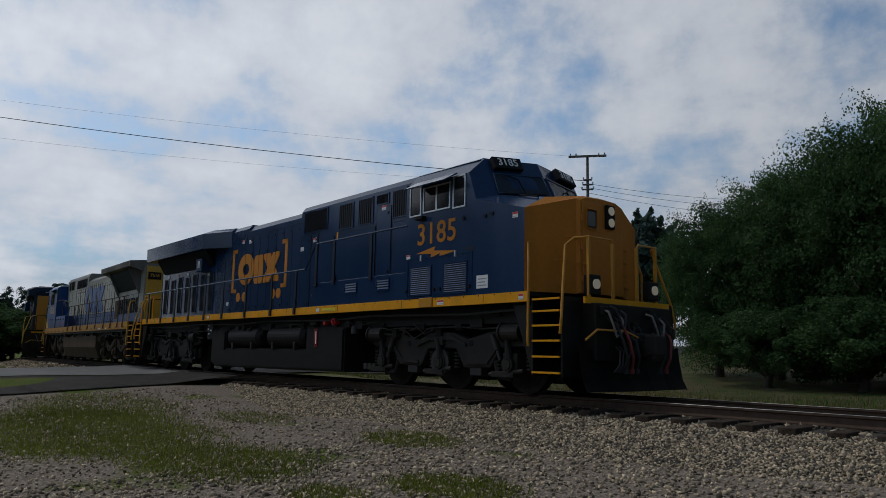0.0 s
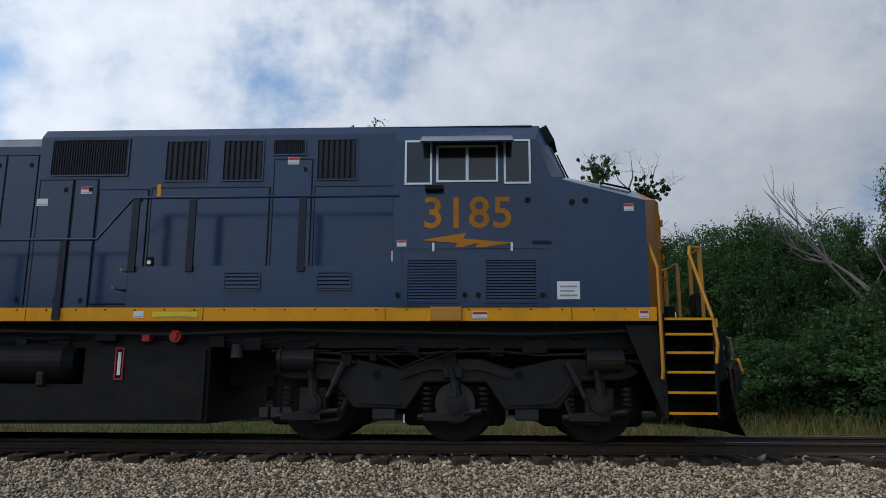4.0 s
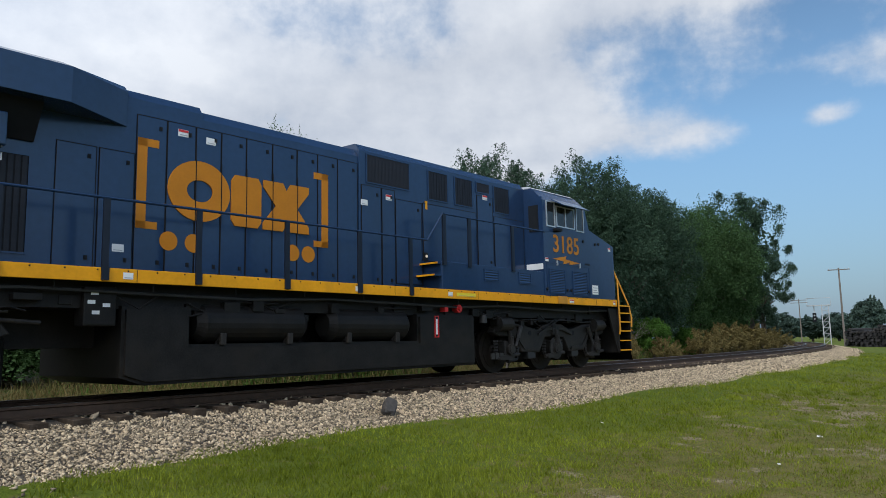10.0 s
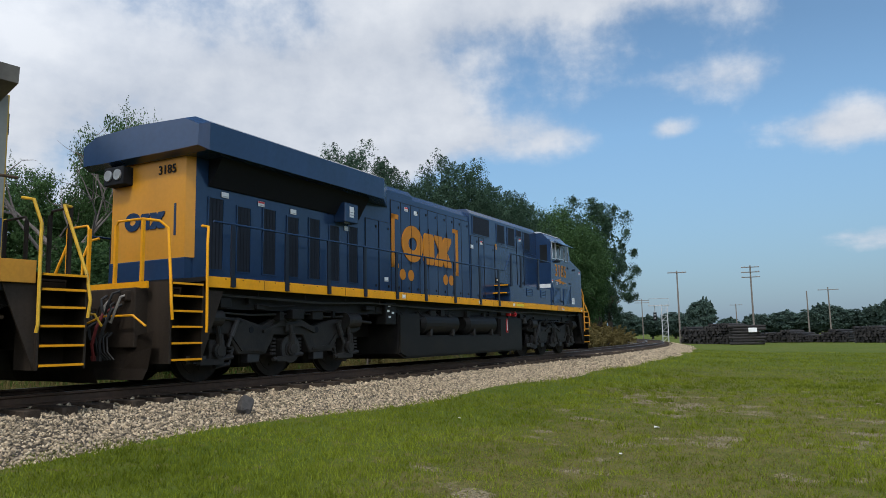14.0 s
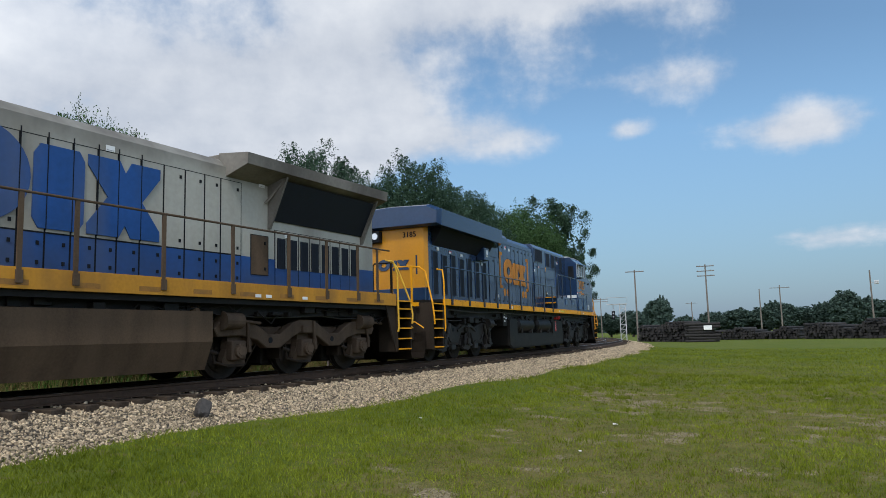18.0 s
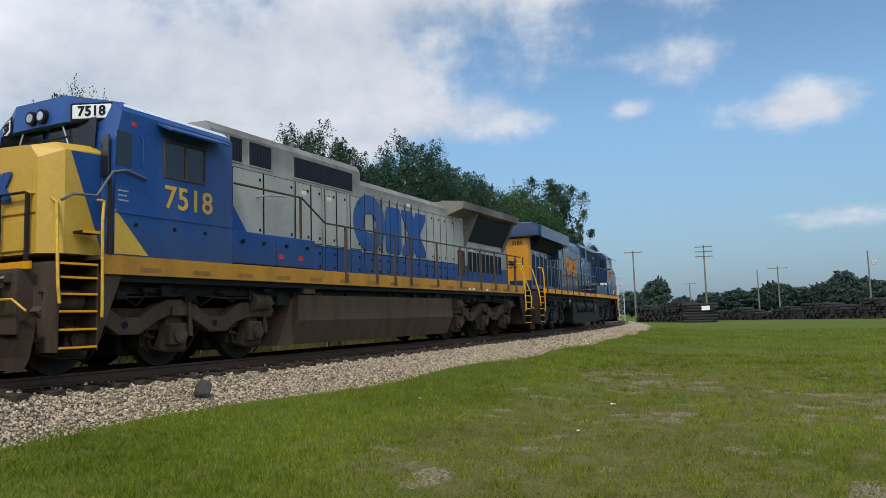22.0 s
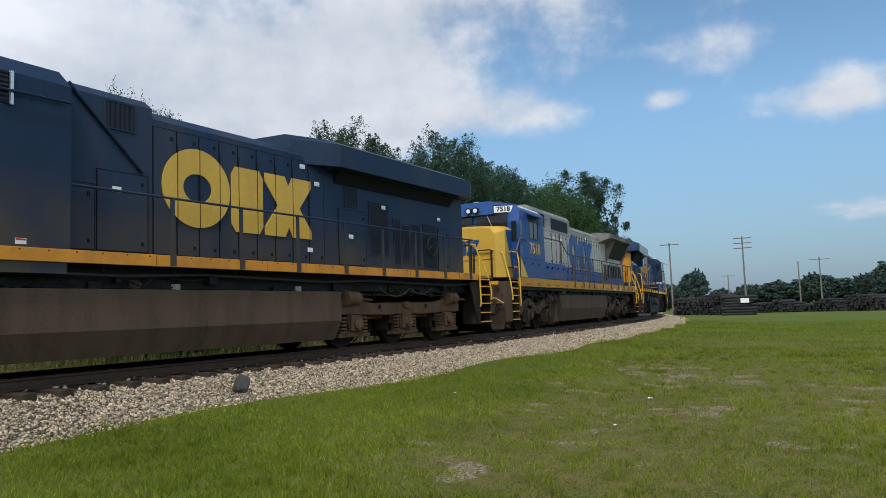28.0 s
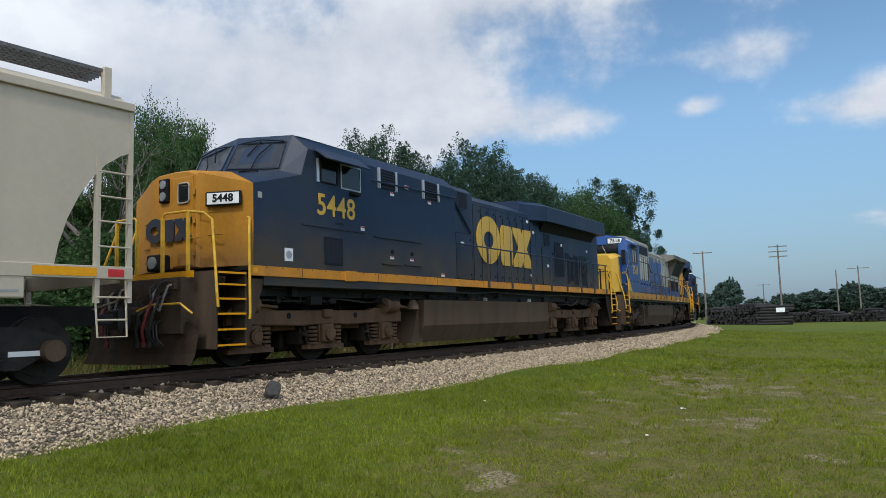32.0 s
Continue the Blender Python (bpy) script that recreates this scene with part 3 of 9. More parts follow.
def ground_material():
    m = bpy.data.materials.new("ground_cover")
    m.use_nodes = True
    nt = m.node_tree
    N, L = nt.nodes.new, nt.links.new
    b = nt.nodes["Principled BSDF"]
    tc = N("ShaderNodeTexCoord")

    def noise_of(scale, detail=5):
        n = N("ShaderNodeTexNoise")
        L(tc.outputs["Object"], n.inputs["Vector"])
        n.inputs["Scale"].default_value, n.inputs["Detail"].default_value = scale, detail
        return n.outputs[0]

    def ramp(src, p0, c0, p1, c1):
        r = N("ShaderNodeValToRGB")
        L(src, r.inputs[0])
        r.color_ramp.elements[0].position, r.color_ramp.elements[0].color = p0, (*c0, 1)
        r.color_ramp.elements[1].position, r.color_ramp.elements[1].color = p1, (*c1, 1)
        return r.outputs[0]

    def mix(f, a, c):
        x = N("ShaderNodeMix")
        x.data_type = "RGBA"
        L(f, x.inputs[0]), L(a, x.inputs[6]), L(c, x.inputs[7])
        return x.outputs[2]

    def step(src, a, c):
        r = N("ShaderNodeMapRange")
        r.interpolation_type = "SMOOTHSTEP"
        L(src, r.inputs[0])
        r.inputs[1].default_value, r.inputs[2].default_value = a, c
        return r.outputs[0]

    def times(a, c, op="MULTIPLY"):
        x = N("ShaderNodeMath")
        x.operation = op
        for i, v in enumerate((a, c)):
            if isinstance(v, float):
                x.inputs[i].default_value = v
            else:
                L(v, x.inputs[i])
        return x.outputs[0]

    grass = mix(step(noise_of(0.35, 6), 0.4, 0.62), ramp(noise_of(30), 0.3, (0.060, 0.088, 0.008), 0.7, (0.104, 0.136, 0.014)), ramp(noise_of(25), 0.3, (0.078, 0.102, 0.011), 0.7, (0.122, 0.144, 0.020)))
    aw = N("ShaderNodeAttribute")
    aw.attribute_name = "worn"
    olive = ramp(noise_of(34, 8), 0.38, (0.058, 0.066, 0.010), 0.62, (0.150, 0.140, 0.034))
    grass = mix(times(aw.outputs["Fac"], 0.9), grass, olive)
    thatch = ramp(noise_of(45), 0.3, (0.110, 0.096, 0.030), 0.7, (0.185, 0.158, 0.058))
    col = mix(times(step(times(noise_of(3.2, 10), times(aw.outputs["Fac"], 0.12), "ADD"), 0.54, 0.70), 0.85), grass, thatch)
    ab = N("ShaderNodeAttribute")
    ab.attribute_name = "bare"
    earth = ramp(noise_of(30, 8), 0.36, (0.085, 0.070, 0.036), 0.64, (0.32, 0.265, 0.16))
    col = mix(step(times(times(noise_of(11, 8), 0.9), ab.outputs["Fac"], "ADD"), 0.70, 1.05), col, earth)
    stones = ramp(noise_of(26, 3), 0.35, (0.125, 0.097, 0.075), 0.65, (0.33, 0.27, 0.21))
    at = N("ShaderNodeAttribute")
    at.attribute_name = "gravel"
    g = step(times(at.outputs["Fac"], times(noise_of(0.45, 7), 1.3), "MULTIPLY"), 0.42, 0.52)
    col = mix(g, col, stones)
    au = N("ShaderNodeAttribute")
    au.attribute_name = "unmown"
    rough_grass = mix(step(noise_of(0.8, 6), 0.42, 0.6), ramp(noise_of(20), 0.3, (0.034, 0.048, 0.012), 0.7, (0.066, 0.082, 0.022)), ramp(noise_of(22), 0.3, (0.070, 0.056, 0.026), 0.7, (0.12, 0.098, 0.050)))
    col = mix(au.outputs["Fac"], col, rough_grass)
    av = N("ShaderNodeAttribute")
    av.attribute_name = "verge"
    dry = ramp(noise_of(18), 0.3, (0.14, 0.11, 0.06), 0.7, (0.24, 0.20, 0.12))
    col = mix(times(av.outputs["Fac"], step(noise_of(1.3, 6), 0.3, 0.5)), col, dry)
    L(col, b.inputs["Base Color"])
    b.inputs["Roughness"].default_value = 0.95
    b.inputs["Specular IOR Level"].default_value = 0.15
    bp = N("ShaderNodeBump")
    bp.inputs["Strength"].default_value, bp.inputs["Distance"].default_value = 0.7, 0.05
    L(noise_of(22), bp.inputs["Height"]), L(bp.outputs[0], b.inputs["Normal"])
    return m


def sweep(profile, s0, s1, step, material, name):
    """A closed profile of (lat, z) carried along the track."""
    ss = np.arange(s0, s1 + 1e-6, step)
    k = len(profile)
    verts, faces = [], []
    for s in ss:
        verts += [tuple(on_track(s, la, z)) for la, z in profile]
    for i in range(len(ss) - 1):
        for j in range(k):
            a, b_ = i * k + j, i * k + (j + 1) % k
            faces.append((a, b_, b_ + k, a + k))
    faces += [tuple(range(k))[::-1], tuple((len(ss) - 1) * k + j for j in range(k))]
    return pydata(name, verts, faces, material)


def build_track():
    bed = tagged(new("ballast_bed", sweep([(3.5, -0.75), (3.3, -0.6), (1.5, -0.255), (0.95, -0.20), (-0.95, -0.20), (-1.5, -0.30), (-3.3, -0.55), (-3.5, -0.75)], -110, 230, 1.0, M_SHADED_BED, "ballast_bed")), "raised stone bed under the track, coloured dark for shade between stones", "ballast", kind="structure")
    track = tagged(new("railway_track"), "single railway track of rusty steel rails on dark timber ties", "railway track", kind="structure")
    for side in (0.755, -0.755):
        prof = [(side - 0.075, -0.17), (side + 0.075, -0.17), (side + 0.075, -0.155), (side + 0.012, -0.13), (side + 0.012, -0.05), (side + 0.036, -0.035), (side + 0.036, -0.004), (side - 0.036, -0.004), (side - 0.036, -0.035), (side - 0.012, -0.05), (side - 0.012, -0.13), (side - 0.075, -0.155)]
        rail = part("rail", sweep(prof, -110, 230, 1.0, M_RAIL, "rail"), None, track, "rust-brown steel rail with a worn bright head")
        part("rail_head", sweep([(side - 0.03, -0.006), (side + 0.03, -0.006), (side + 0.024, 0.0), (side - 0.024, 0.0)], -110, 230, 1.0, M_RAILTOP, "rail_head"), None, rail)
    return track


build_ground()
TRACK = build_track()

# ---- the train ----
TRAIN, WHEELS = [], []


def text_mesh(body, size, bold=0.02, depth=0.006):
    cu = bpy.data.curves.new("lettering", "FONT")
    cu.body, cu.size, cu.extrude, cu.offset, cu.align_x, cu.align_y = body, size, depth, bold * size, "CENTER", "CENTER"
    cu.space_character = 1.05
    ob = bpy.data.objects.new("lettering", cu)
    scene.collection.objects.link(ob)
    me = bpy.data.meshes.new_from_object(ob.evaluated_get(bpy.context.evaluated_depsgraph_get()))
    bpy.data.objects.remove(ob)
    bpy.data.curves.remove(cu)
    return me


def letters(name, body, size, m, material, parent, bold=0.02, label=""):
    me = text_mesh(body, size, bold)
    me.materials.clear()
    me.materials.append(material)
    ob = part(name, me, None, parent, label)
    ob.matrix_basis = m
    return ob


SIDE = pose(0, 0, 0, 90, 0, 0)


def slab(x0, x1, z0, z1, y0, y1, bevel=0.0):
    return box(BM(), x0, x1, y0, y1, z0, z1, bevel)


def frame_of(x0, x1, z0, z1, y0, y1, w):
    bm = BM()
    x0, x1 = min(x0, x1), max(x0, x1)
    box(bm, x0, x1, y0, y1, z0, z0 + w), box(bm, x0, x1, y0, y1, z1 - w, z1)
    box(bm, x0, x0 + w, y0, y1, z0 + w, z1 - w), box(bm, x1 - w, x1, y0, y1, z0 + w, z1 - w)
    return bm


def grille(e, x0, x1, z0, z1, y, s, n, upright=True, frame_m=None, depth=0.022):
    """A vent in the hood's side: dark backing, raised frame, and slats that can be counted."""
    x0, x1 = min(x0, x1), max(x0, x1)
    g = part("grille", slab(x0, x1, z0, z1, y, y + s * 0.008), M_GRILLE, e)
    part("grille_frame", frame_of(x0 - 0.024, x1 + 0.024, z0 - 0.024, z1 + 0.024, y, y + s * depth, 0.024), frame_m or M_NAVY, g)
    if upright:
        w = (x1 - x0) / n
        me = mesh_of("slat", prism(BM(), [(-w * 0.36, 0.010), (w * 0.16, 0.010), (w * 0.36, depth * 0.9), (w * 0.2, depth * 0.9)], z0 + 0.004, z1 - 0.004, "z"), M_SLAT)
        for i in range(n):
            part("slat", me, None, g).matrix_basis = Matrix.Translation((x0 + (i + 0.5) * w, y, 0)) @ Matrix.Diagonal((1, s, 1, 1))
    else:
        w = (z1 - z0) / n
        me = mesh_of("slat", prism(BM(), [(0.010, w * 0.36), (0.010, -w * 0.1), (depth * 0.9, -w * 0.36), (depth * 0.9, -w * 0.2)], x0 + 0.004, x1 - 0.004, "x"), frame_m or M_NAVY)
        for i in range(n):
            part("slat", me, None, g).matrix_basis = Matrix.Translation((0, y, z0 + (i + 0.5) * w)) @ Matrix.Diagonal((1, s, 1, 1))
    return g


def door_panel(e, x0, x1, z0, z1, y, s, material, latch=True, name="hood_door"):
    d = part(name, slab(x0, x1, z0, z1, y - s * 0.004, y + s * 0.016, 0.006), material, e)
    xa, xb = min(x0, x1), max(x0, x1)
    part("seam", frame_of(xa - 0.009, xb + 0.009, z0 - 0.009, z1 + 0.009, y - s * 0.002, y + s * 0.0175, 0.011), M_GRILLE, d)
    if latch:
        xa = max(x0, x1) - 0.14
        part("latch", slab(xa + 0.02, xa + 0.065, z0 + 0.10, z0 + 0.16, y + s * 0.016, y + s * 0.03), M_GRILLE, d)
        part("latch", slab(xa + 0.02, xa + 0.065, z1 - 0.18, z1 - 0.12, y + s * 0.016, y + s * 0.03), M_GRILLE, d)
    return d


def sticker(e, x, z, w, h, y, s, base=None, bars=2, top=None, name="warning_decal"):
    d = part(name, slab(x - w / 2, x + w / 2, z - h / 2, z + h / 2, y - s * 0.002, y + s * 0.004), base or M_WHITE, e)
    if top:
        part("coloured_band", slab(x - w / 2 + 0.005, x + w / 2 - 0.005, z + h * 0.12, z + h / 2 - 0.004, y + s * 0.004, y + s * 0.007), top, d)
    for i in range(bars):
        zz = z - h * 0.32 + i * h * 0.25
        part("print_bar", slab(x - w * 0.38, x + w * (0.38 - 0.12 * (i % 2)), zz, zz + h * 0.08, y + s * 0.004, y + s * 0.007), M_BARS, d)
    return d


def emblem(e, x0, x1, z0, z1, y, s, material, label, seams=()):
    """The painted emblem on the hood, as three plain shapes side by side."""
    w, h = x1 - x0, z1 - z0
    top = part("emblem", BM(), material, e, label)
    n, cx, cz, rx, rz = 32, x0 + 0.20 * w, (z0 + z1) / 2, 0.20 * w, h / 2
    rim = [2 * math.pi * i / n for i in range(n + 1)]
    outer = [(cx + math.cos(a) * rx, cz + math.sin(a) * rz) for a in rim]
    inner = [(cx + math.cos(a) * rx * 0.42, cz + math.sin(a) * rz * 0.36) for a in rim]
    ring = BM()
    rows = [[ring.verts.new((p[0], yy, p[1])) for p in loop] for loop, yy in ((outer, y), (inner, y), (outer, y + s * 0.021), (inner, y + s * 0.021))]
    for i in range(n):
        ring.faces.new((rows[2][i], rows[2][i + 1], rows[3][i + 1], rows[3][i]))
        ring.faces.new((rows[0][i], rows[0][i + 1], rows[2][i + 1], rows[2][i]))
        ring.faces.new((rows[1][i], rows[1][i + 1], rows[3][i + 1], rows[3][i]))
    bmesh.ops.recalc_face_normals(ring, faces=ring.faces)
    part("ring_shape", ring, material, top)
    xa, xb, zt = x0 + 0.41 * w, x0 + 0.625 * w, z0 + h * 0.88
    ww, hh = xb - xa, zt - z0
    pts = [(0.0, 0.12), (0.12, 0.0), (0.88, 0.0), (1.0, 0.12), (1.0, 0.88), (0.88, 1.0), (0.12, 1.0), (0.0, 0.88)]
    part("plain_block", prism(BM(), [(xa + p[0] * ww, z0 + p[1] * hh) for p in pts], y, y + s * 0.021), material, top)
    xa, xb = x0 + 0.64 * w, x1
    xm, zm = (xa + xb) / 2, (z0 + zt) / 2
    me = prism(BM(), [(xa, z0), (xm - 0.03 * w, z0), (xm, z0 + 0.14 * h), (xm + 0.03 * w, z0), (xb, z0), (xb, z0 + 0.12 * h), (xm + 0.085 * w, zm), (xb, zt - 0.12 * h), (xb, zt), (xm + 0.03 * w, zt), (xm, zt - 0.14 * h), (xm - 0.03 * w, zt), (xa, zt), (xa, zt - 0.12 * h), (xm - 0.085 * w, zm), (xa, z0 + 0.12 * h)], y, y + s * 0.021)
    part("waisted_block", me, material, top)
    for xs_ in seams:
        if x0 < xs_ < x1:
            part("door_gap", slab(xs_ - 0.008, xs_ + 0.008, z0 - 0.02, z1 + 0.02, y + s * 0.012, y + s * 0.0235), M_GRILLE, top)
    return top


def wheel_mesh(r):
    bm = BM()
    rod(bm, (0, -1.15, 0), (0, 1.15, 0), 0.085, seg=12)
    for s in (-1, 1):
        rod(bm, (0, s * 0.69, 0), (0, s * 0.72, 0), r + 0.03, seg=32)
        rod(bm, (0, s * 0.715, 0), (0, s * 0.83, 0), r, seg=32)
        rod(bm, (0, s * 0.83, 0), (0, s * 0.845, 0), r * 0.78, seg=32)
        rod(bm, (0, s * 0.84, 0), (0, s * 0.90, 0), 0.19, r2=0.15, seg=16)
        for k in range(5):
            a = 2 * math.pi * k / 5
            rod(bm, (0.30 * math.cos(a), s * 0.84, 0.30 * math.sin(a)), (0.30 * math.cos(a), s * 0.855, 0.30 * math.sin(a)), 0.05, seg=8)
    return mesh_of("wheelset", bm, M_WHEEL)


WHEEL_R = 0.53
WHEELSET = wheel_mesh(WHEEL_R)
SMALL_WHEEL = wheel_mesh(0.46)


def spring(bm, x, y, z0, z1, r):
    n = 5
    for i in range(n):
        a, b_ = z0 + (z1 - z0) * i / n, z0 + (z1 - z0) * (i + 0.6) / n
        rod(bm, (x, y, a), (x, y, b_), r, seg=10)
    return bm


def truck(e, xc, pitch, steel, cast):
    """A six-wheel truck; cast: "wave" or "bar" for the shape of a cast frame, else an arched frame with links."""
    t = part("truck", BM(), steel, e)
    t.matrix_basis = Matrix.Translation((xc, 0, 0))
    part("bolster", slab(-1.9, 1.9, 0.62, 1.0, -1.0, 1.0, 0.03), steel, t)
    p = pitch
    for k in (-1, 0, 1):
        part("traction_motor", slab(k * p - 0.75, k * p + 0.70, 0.20, 0.92, -0.66, 0.66, 0.08), M_BLACK, t)
        w = part("wheelset", WHEELSET, None, t)
        base = Matrix.Translation((k * p, 0, WHEEL_R)) @ Matrix.Rotation(0.4 * k, 4, "Y")
        w.matrix_basis = base
        WHEELS.append((w, base, WHEEL_R))
    q = p * 0.5
    if cast == "wave":
        half = [(0.2, 1.14), (0.45, 1.05), (q - 0.2, 0.84), (q + 0.15, 0.84), (p - 0.6, 1.0), (p - 0.35, 1.10), (p + 0.45, 1.12), (p + 0.6, 0.95)]
        under = [(p + 0.5, 0.80), (p - 0.1, 0.82), (p - 0.55, 0.72), (q + 0.2, 0.56), (q - 0.2, 0.56), (0.45, 0.76), (0.2, 0.86)]
        outline = [(-x, z) for x, z in reversed(half)] + half + under + [(-x, z) for x, z in reversed(under)]
    elif cast == "bar":
        half = [(0.5, 1.0), (p - 0.6, 1.0), (p - 0.4, 1.06), (p + 0.5, 1.06), (p + 0.62, 0.96)]
        under = [(p + 0.62, 0.74), (q + 0.3, 0.72), (q - 0.3, 0.70), (0.3, 0.72)]
        outline = [(-x, z) for x, z in reversed(half)] + half + under + [(-x, z) for x, z in reversed(under)]
    else:
        outline = [(-p - 0.55, 0.92), (-p - 0.4, 1.12), (-p + 0.55, 1.12), (-0.75, 0.98), (-0.35, 1.12), (0.35, 1.12), (0.75, 0.98), (p - 0.55, 1.12), (p + 0.4, 1.12), (p + 0.55, 0.92), (p + 0.35, 0.84), (p - 0.25, 0.82), (q + 0.42, 0.46), (q - 0.30, 0.44), (0.42, 0.80), (-0.42, 0.80), (-q + 0.30, 0.44), (-q - 0.42, 0.46), (-p + 0.25, 0.82), (-p - 0.35, 0.84)]
    for s in (-1, 1):
        f = prism(BM(), outline, s * 1.06, s * 1.26)
        bmesh.ops.bevel(f, geom=[ed for ed in f.edges if abs(ed.verts[0].co.y - ed.verts[1].co.y) < 1e-4], offset=0.018, segments=1, affect="EDGES")
        part("side_frame", f, steel, t)
        if not cast:
            part("frame_rib", prism(BM(), [(-0.75, 0.90), (-0.35, 1.04), (0.35, 1.04), (0.75, 0.90), (0.75, 0.84), (0.35, 0.97), (-0.35, 0.97), (-0.75, 0.84)], s * 1.255, s * 1.31), steel, t)
            for sx in (-1, 1):
                part("frame_rib", prism(BM(), [(sx * (q - 0.25), 0.50), (sx * (q + 0.35), 0.52), (sx * (p - 0.3), 0.84), (sx * (p - 0.34), 0.90), (sx * (q + 0.3), 0.58), (sx * (q - 0.22), 0.56)], s * 1.255, s * 1.29), steel, t)
                part("damper", rod(rod(BM(), (sx * (p - 0.42), s * 1.33, 1.06), (sx * (p - 0.28), s * 1.33, 0.78), 0.05), (sx * (p - 0.28), s * 1.33, 0.78), (sx * (p - 0.20), s * 1.33, 0.60), 0.032), M_WORNSTEEL, t)
                part("chevron_spring", slab(sx * q - 0.16, sx * q + 0.16, 0.30, 0.46, s * 1.08, s * 1.24, 0.02), M_HOSE, t)
                part("brake_hanger", pipe(BM(), [(sx * (q + 0.5), s * 1.2, 0.62), (sx * (q + 0.62), s * 1.22, 0.30), (sx * (q + 0.95), s * 1.22, 0.26)], 0.045), steel, t)
            part("yoke", rod(rod(BM(), (0.0, s * 1.27, WHEEL_R), (0.0, s * 1.31, WHEEL_R), 0.27, seg=20), (0.0, s * 1.30, WHEEL_R), (0.0, s * 1.33, WHEEL_R), 0.17, seg=16), M_WORNSTEEL, t)
            for k in range(3):
                part("step_bracket", slab(-p - 0.72 + 0.16 * k, -p - 0.60 + 0.16 * k, 0.33, 0.46, s * 1.30, s * 1.33), M_WORNSTEEL, t)
        for k in (-1, 0, 1):
            c = k * p
            if cast == "wave":
                part("pedestal", prism(BM(), [(c - 0.16, 0.94), (c + 0.16, 0.94), (c + 0.20, 0.58), (c + 0.30, 0.36), (c + 0.30, 0.28), (c - 0.30, 0.28), (c - 0.30, 0.36), (c - 0.20, 0.58)], s * 1.02, s * 1.16), steel, t)
                part("hanger_link", rod(rod(BM(), (c + 0.24, s * 1.29, 1.12), (c + 0.26, s * 1.29, 0.66), 0.032), (c + 0.26, s * 1.29, 0.74), (c + 0.27, s * 1.29, 0.50), 0.05), steel, t)
            elif cast == "bar":
                part("pedestal", prism(BM(), [(c - 0.24, 0.78), (c + 0.24, 0.78), (c + 0.20, 0.36), (c + 0.56, 0.32), (c + 0.56, 0.24), (c - 0.56, 0.24), (c - 0.56, 0.32), (c - 0.20, 0.36)], s * 1.06, s * 1.22), steel, t)
            if cast:
                gear = pipe(BM(), [(c - 0.62, s * 1.16, 0.92), (c - 0.60, s * 1.18, 0.62), (c - 0.52, s * 1.18, 0.34), (c - 0.20, s * 1.18, 0.26), (c + 0.24, s * 1.18, 0.25)], 0.028)
                box(gear, c - 0.66, c - 0.56, s * 0.74, s * 1.10, 0.34, 0.74, 0.01)
                rod(gear, (c - 0.70, s * 1.20, 0.55), (c - 0.48, s * 1.20, 0.50), 0.035)
                part("brake_gear", gear, M_OILY, t)
                part("sand_pipe", pipe(BM(), [(c + 0.66, s * 1.05, 1.15), (c + 0.64, s * 1.10, 0.62), (c + 0.52, s * 0.95, 0.26), (c + 0.46, s * 0.80, 0.10)], 0.018), M_OILY, t)
            ab = slab(c - 0.19, c + 0.19, WHEEL_R - 0.17, WHEEL_R + 0.2, s * 0.98, s * 1.30, 0.03)
            rod(ab, (c, s * 1.28, WHEEL_R), (c, s * 1.37, WHEEL_R), 0.135, seg=16)
            rod(ab, (c, s * 1.36, WHEEL_R), (c, s * 1.385, WHEEL_R), 0.09, seg=12)
            for j in range(6):
                a = j * math.pi / 3
                rod(ab, (c + 0.11 * math.cos(a), s * 1.36, WHEEL_R + 0.11 * math.sin(a)), (c + 0.11 * math.cos(a), s * 1.38, WHEEL_R + 0.11 * math.sin(a)), 0.016, seg=6)
            part("journal_box", ab, steel, t)
            for dx in (-0.38, 0.38):
                if cast != "wave":
                    part("coil_spring", spring(BM(), c + dx, s * 1.16, 0.33 if cast else WHEEL_R - 0.10, 0.72 if cast else WHEEL_R + 0.24, 0.11 if cast else 0.075), steel, t)
            if not cast:
                ln = BM()
                rod(ln, (c - 0.06, s * 1.33, 1.0), (c + 0.04, s * 1.33, 0.60), 0.045)
                rod(ln, (c + 0.0, s * 1.33, 0.82), (c + 0.02, s * 1.33, 0.62), 0.07)
                box(ln, c - 0.42, c + 0.12, s * 1.22, s * 1.34, 0.30, 0.40)
                rod(ln, (c - 0.5, s * 1.30, 0.34), (c + 0.35, s * 1.30, 0.42), 0.04)
                part("brake_link", ln, M_DARKSTEEL, t)
        for c in (-p - 0.18, p + 0.12):
            cy = rod(BM(), (c - 0.26, s * 1.30, 1.10), (c + 0.20, s * 1.30, 1.10), 0.155, seg=16)
            rod(cy, (c - 0.29, s * 1.30, 1.10), (c - 0.25, s * 1.30, 1.10), 0.18, seg=16)
            rod(cy, (c + 0.2, s * 1.30, 1.10), (c + 0.75, s * 1.30, 1.06), 0.03)
            part("brake_cylinder", cy, steel, t)
        pp = pipe(BM(), [(-p - 0.6, s * 1.28, 1.22), (-p * 0.6, s * 1.28, 1.17), (-0.4, s * 1.28, 1.19), (0.4, s * 1.28, 1.23), (p * 0.6, s * 1.28, 1.17), (p + 0.5, s * 1.28, 1.2)], 0.018)
        part("air_pipe", pp, M_HOSE, t)
        for hx in (-0.55 * p, 0.45 * p):
            ho = BM()
            rod(ho, (hx, s * 1.255, 0.72 if cast == "wave" else 0.90), (hx, s * 1.268, 0.72 if cast == "wave" else 0.90), 0.06, seg=12)
            part("frame_hole", ho, M_GRILLE, t)
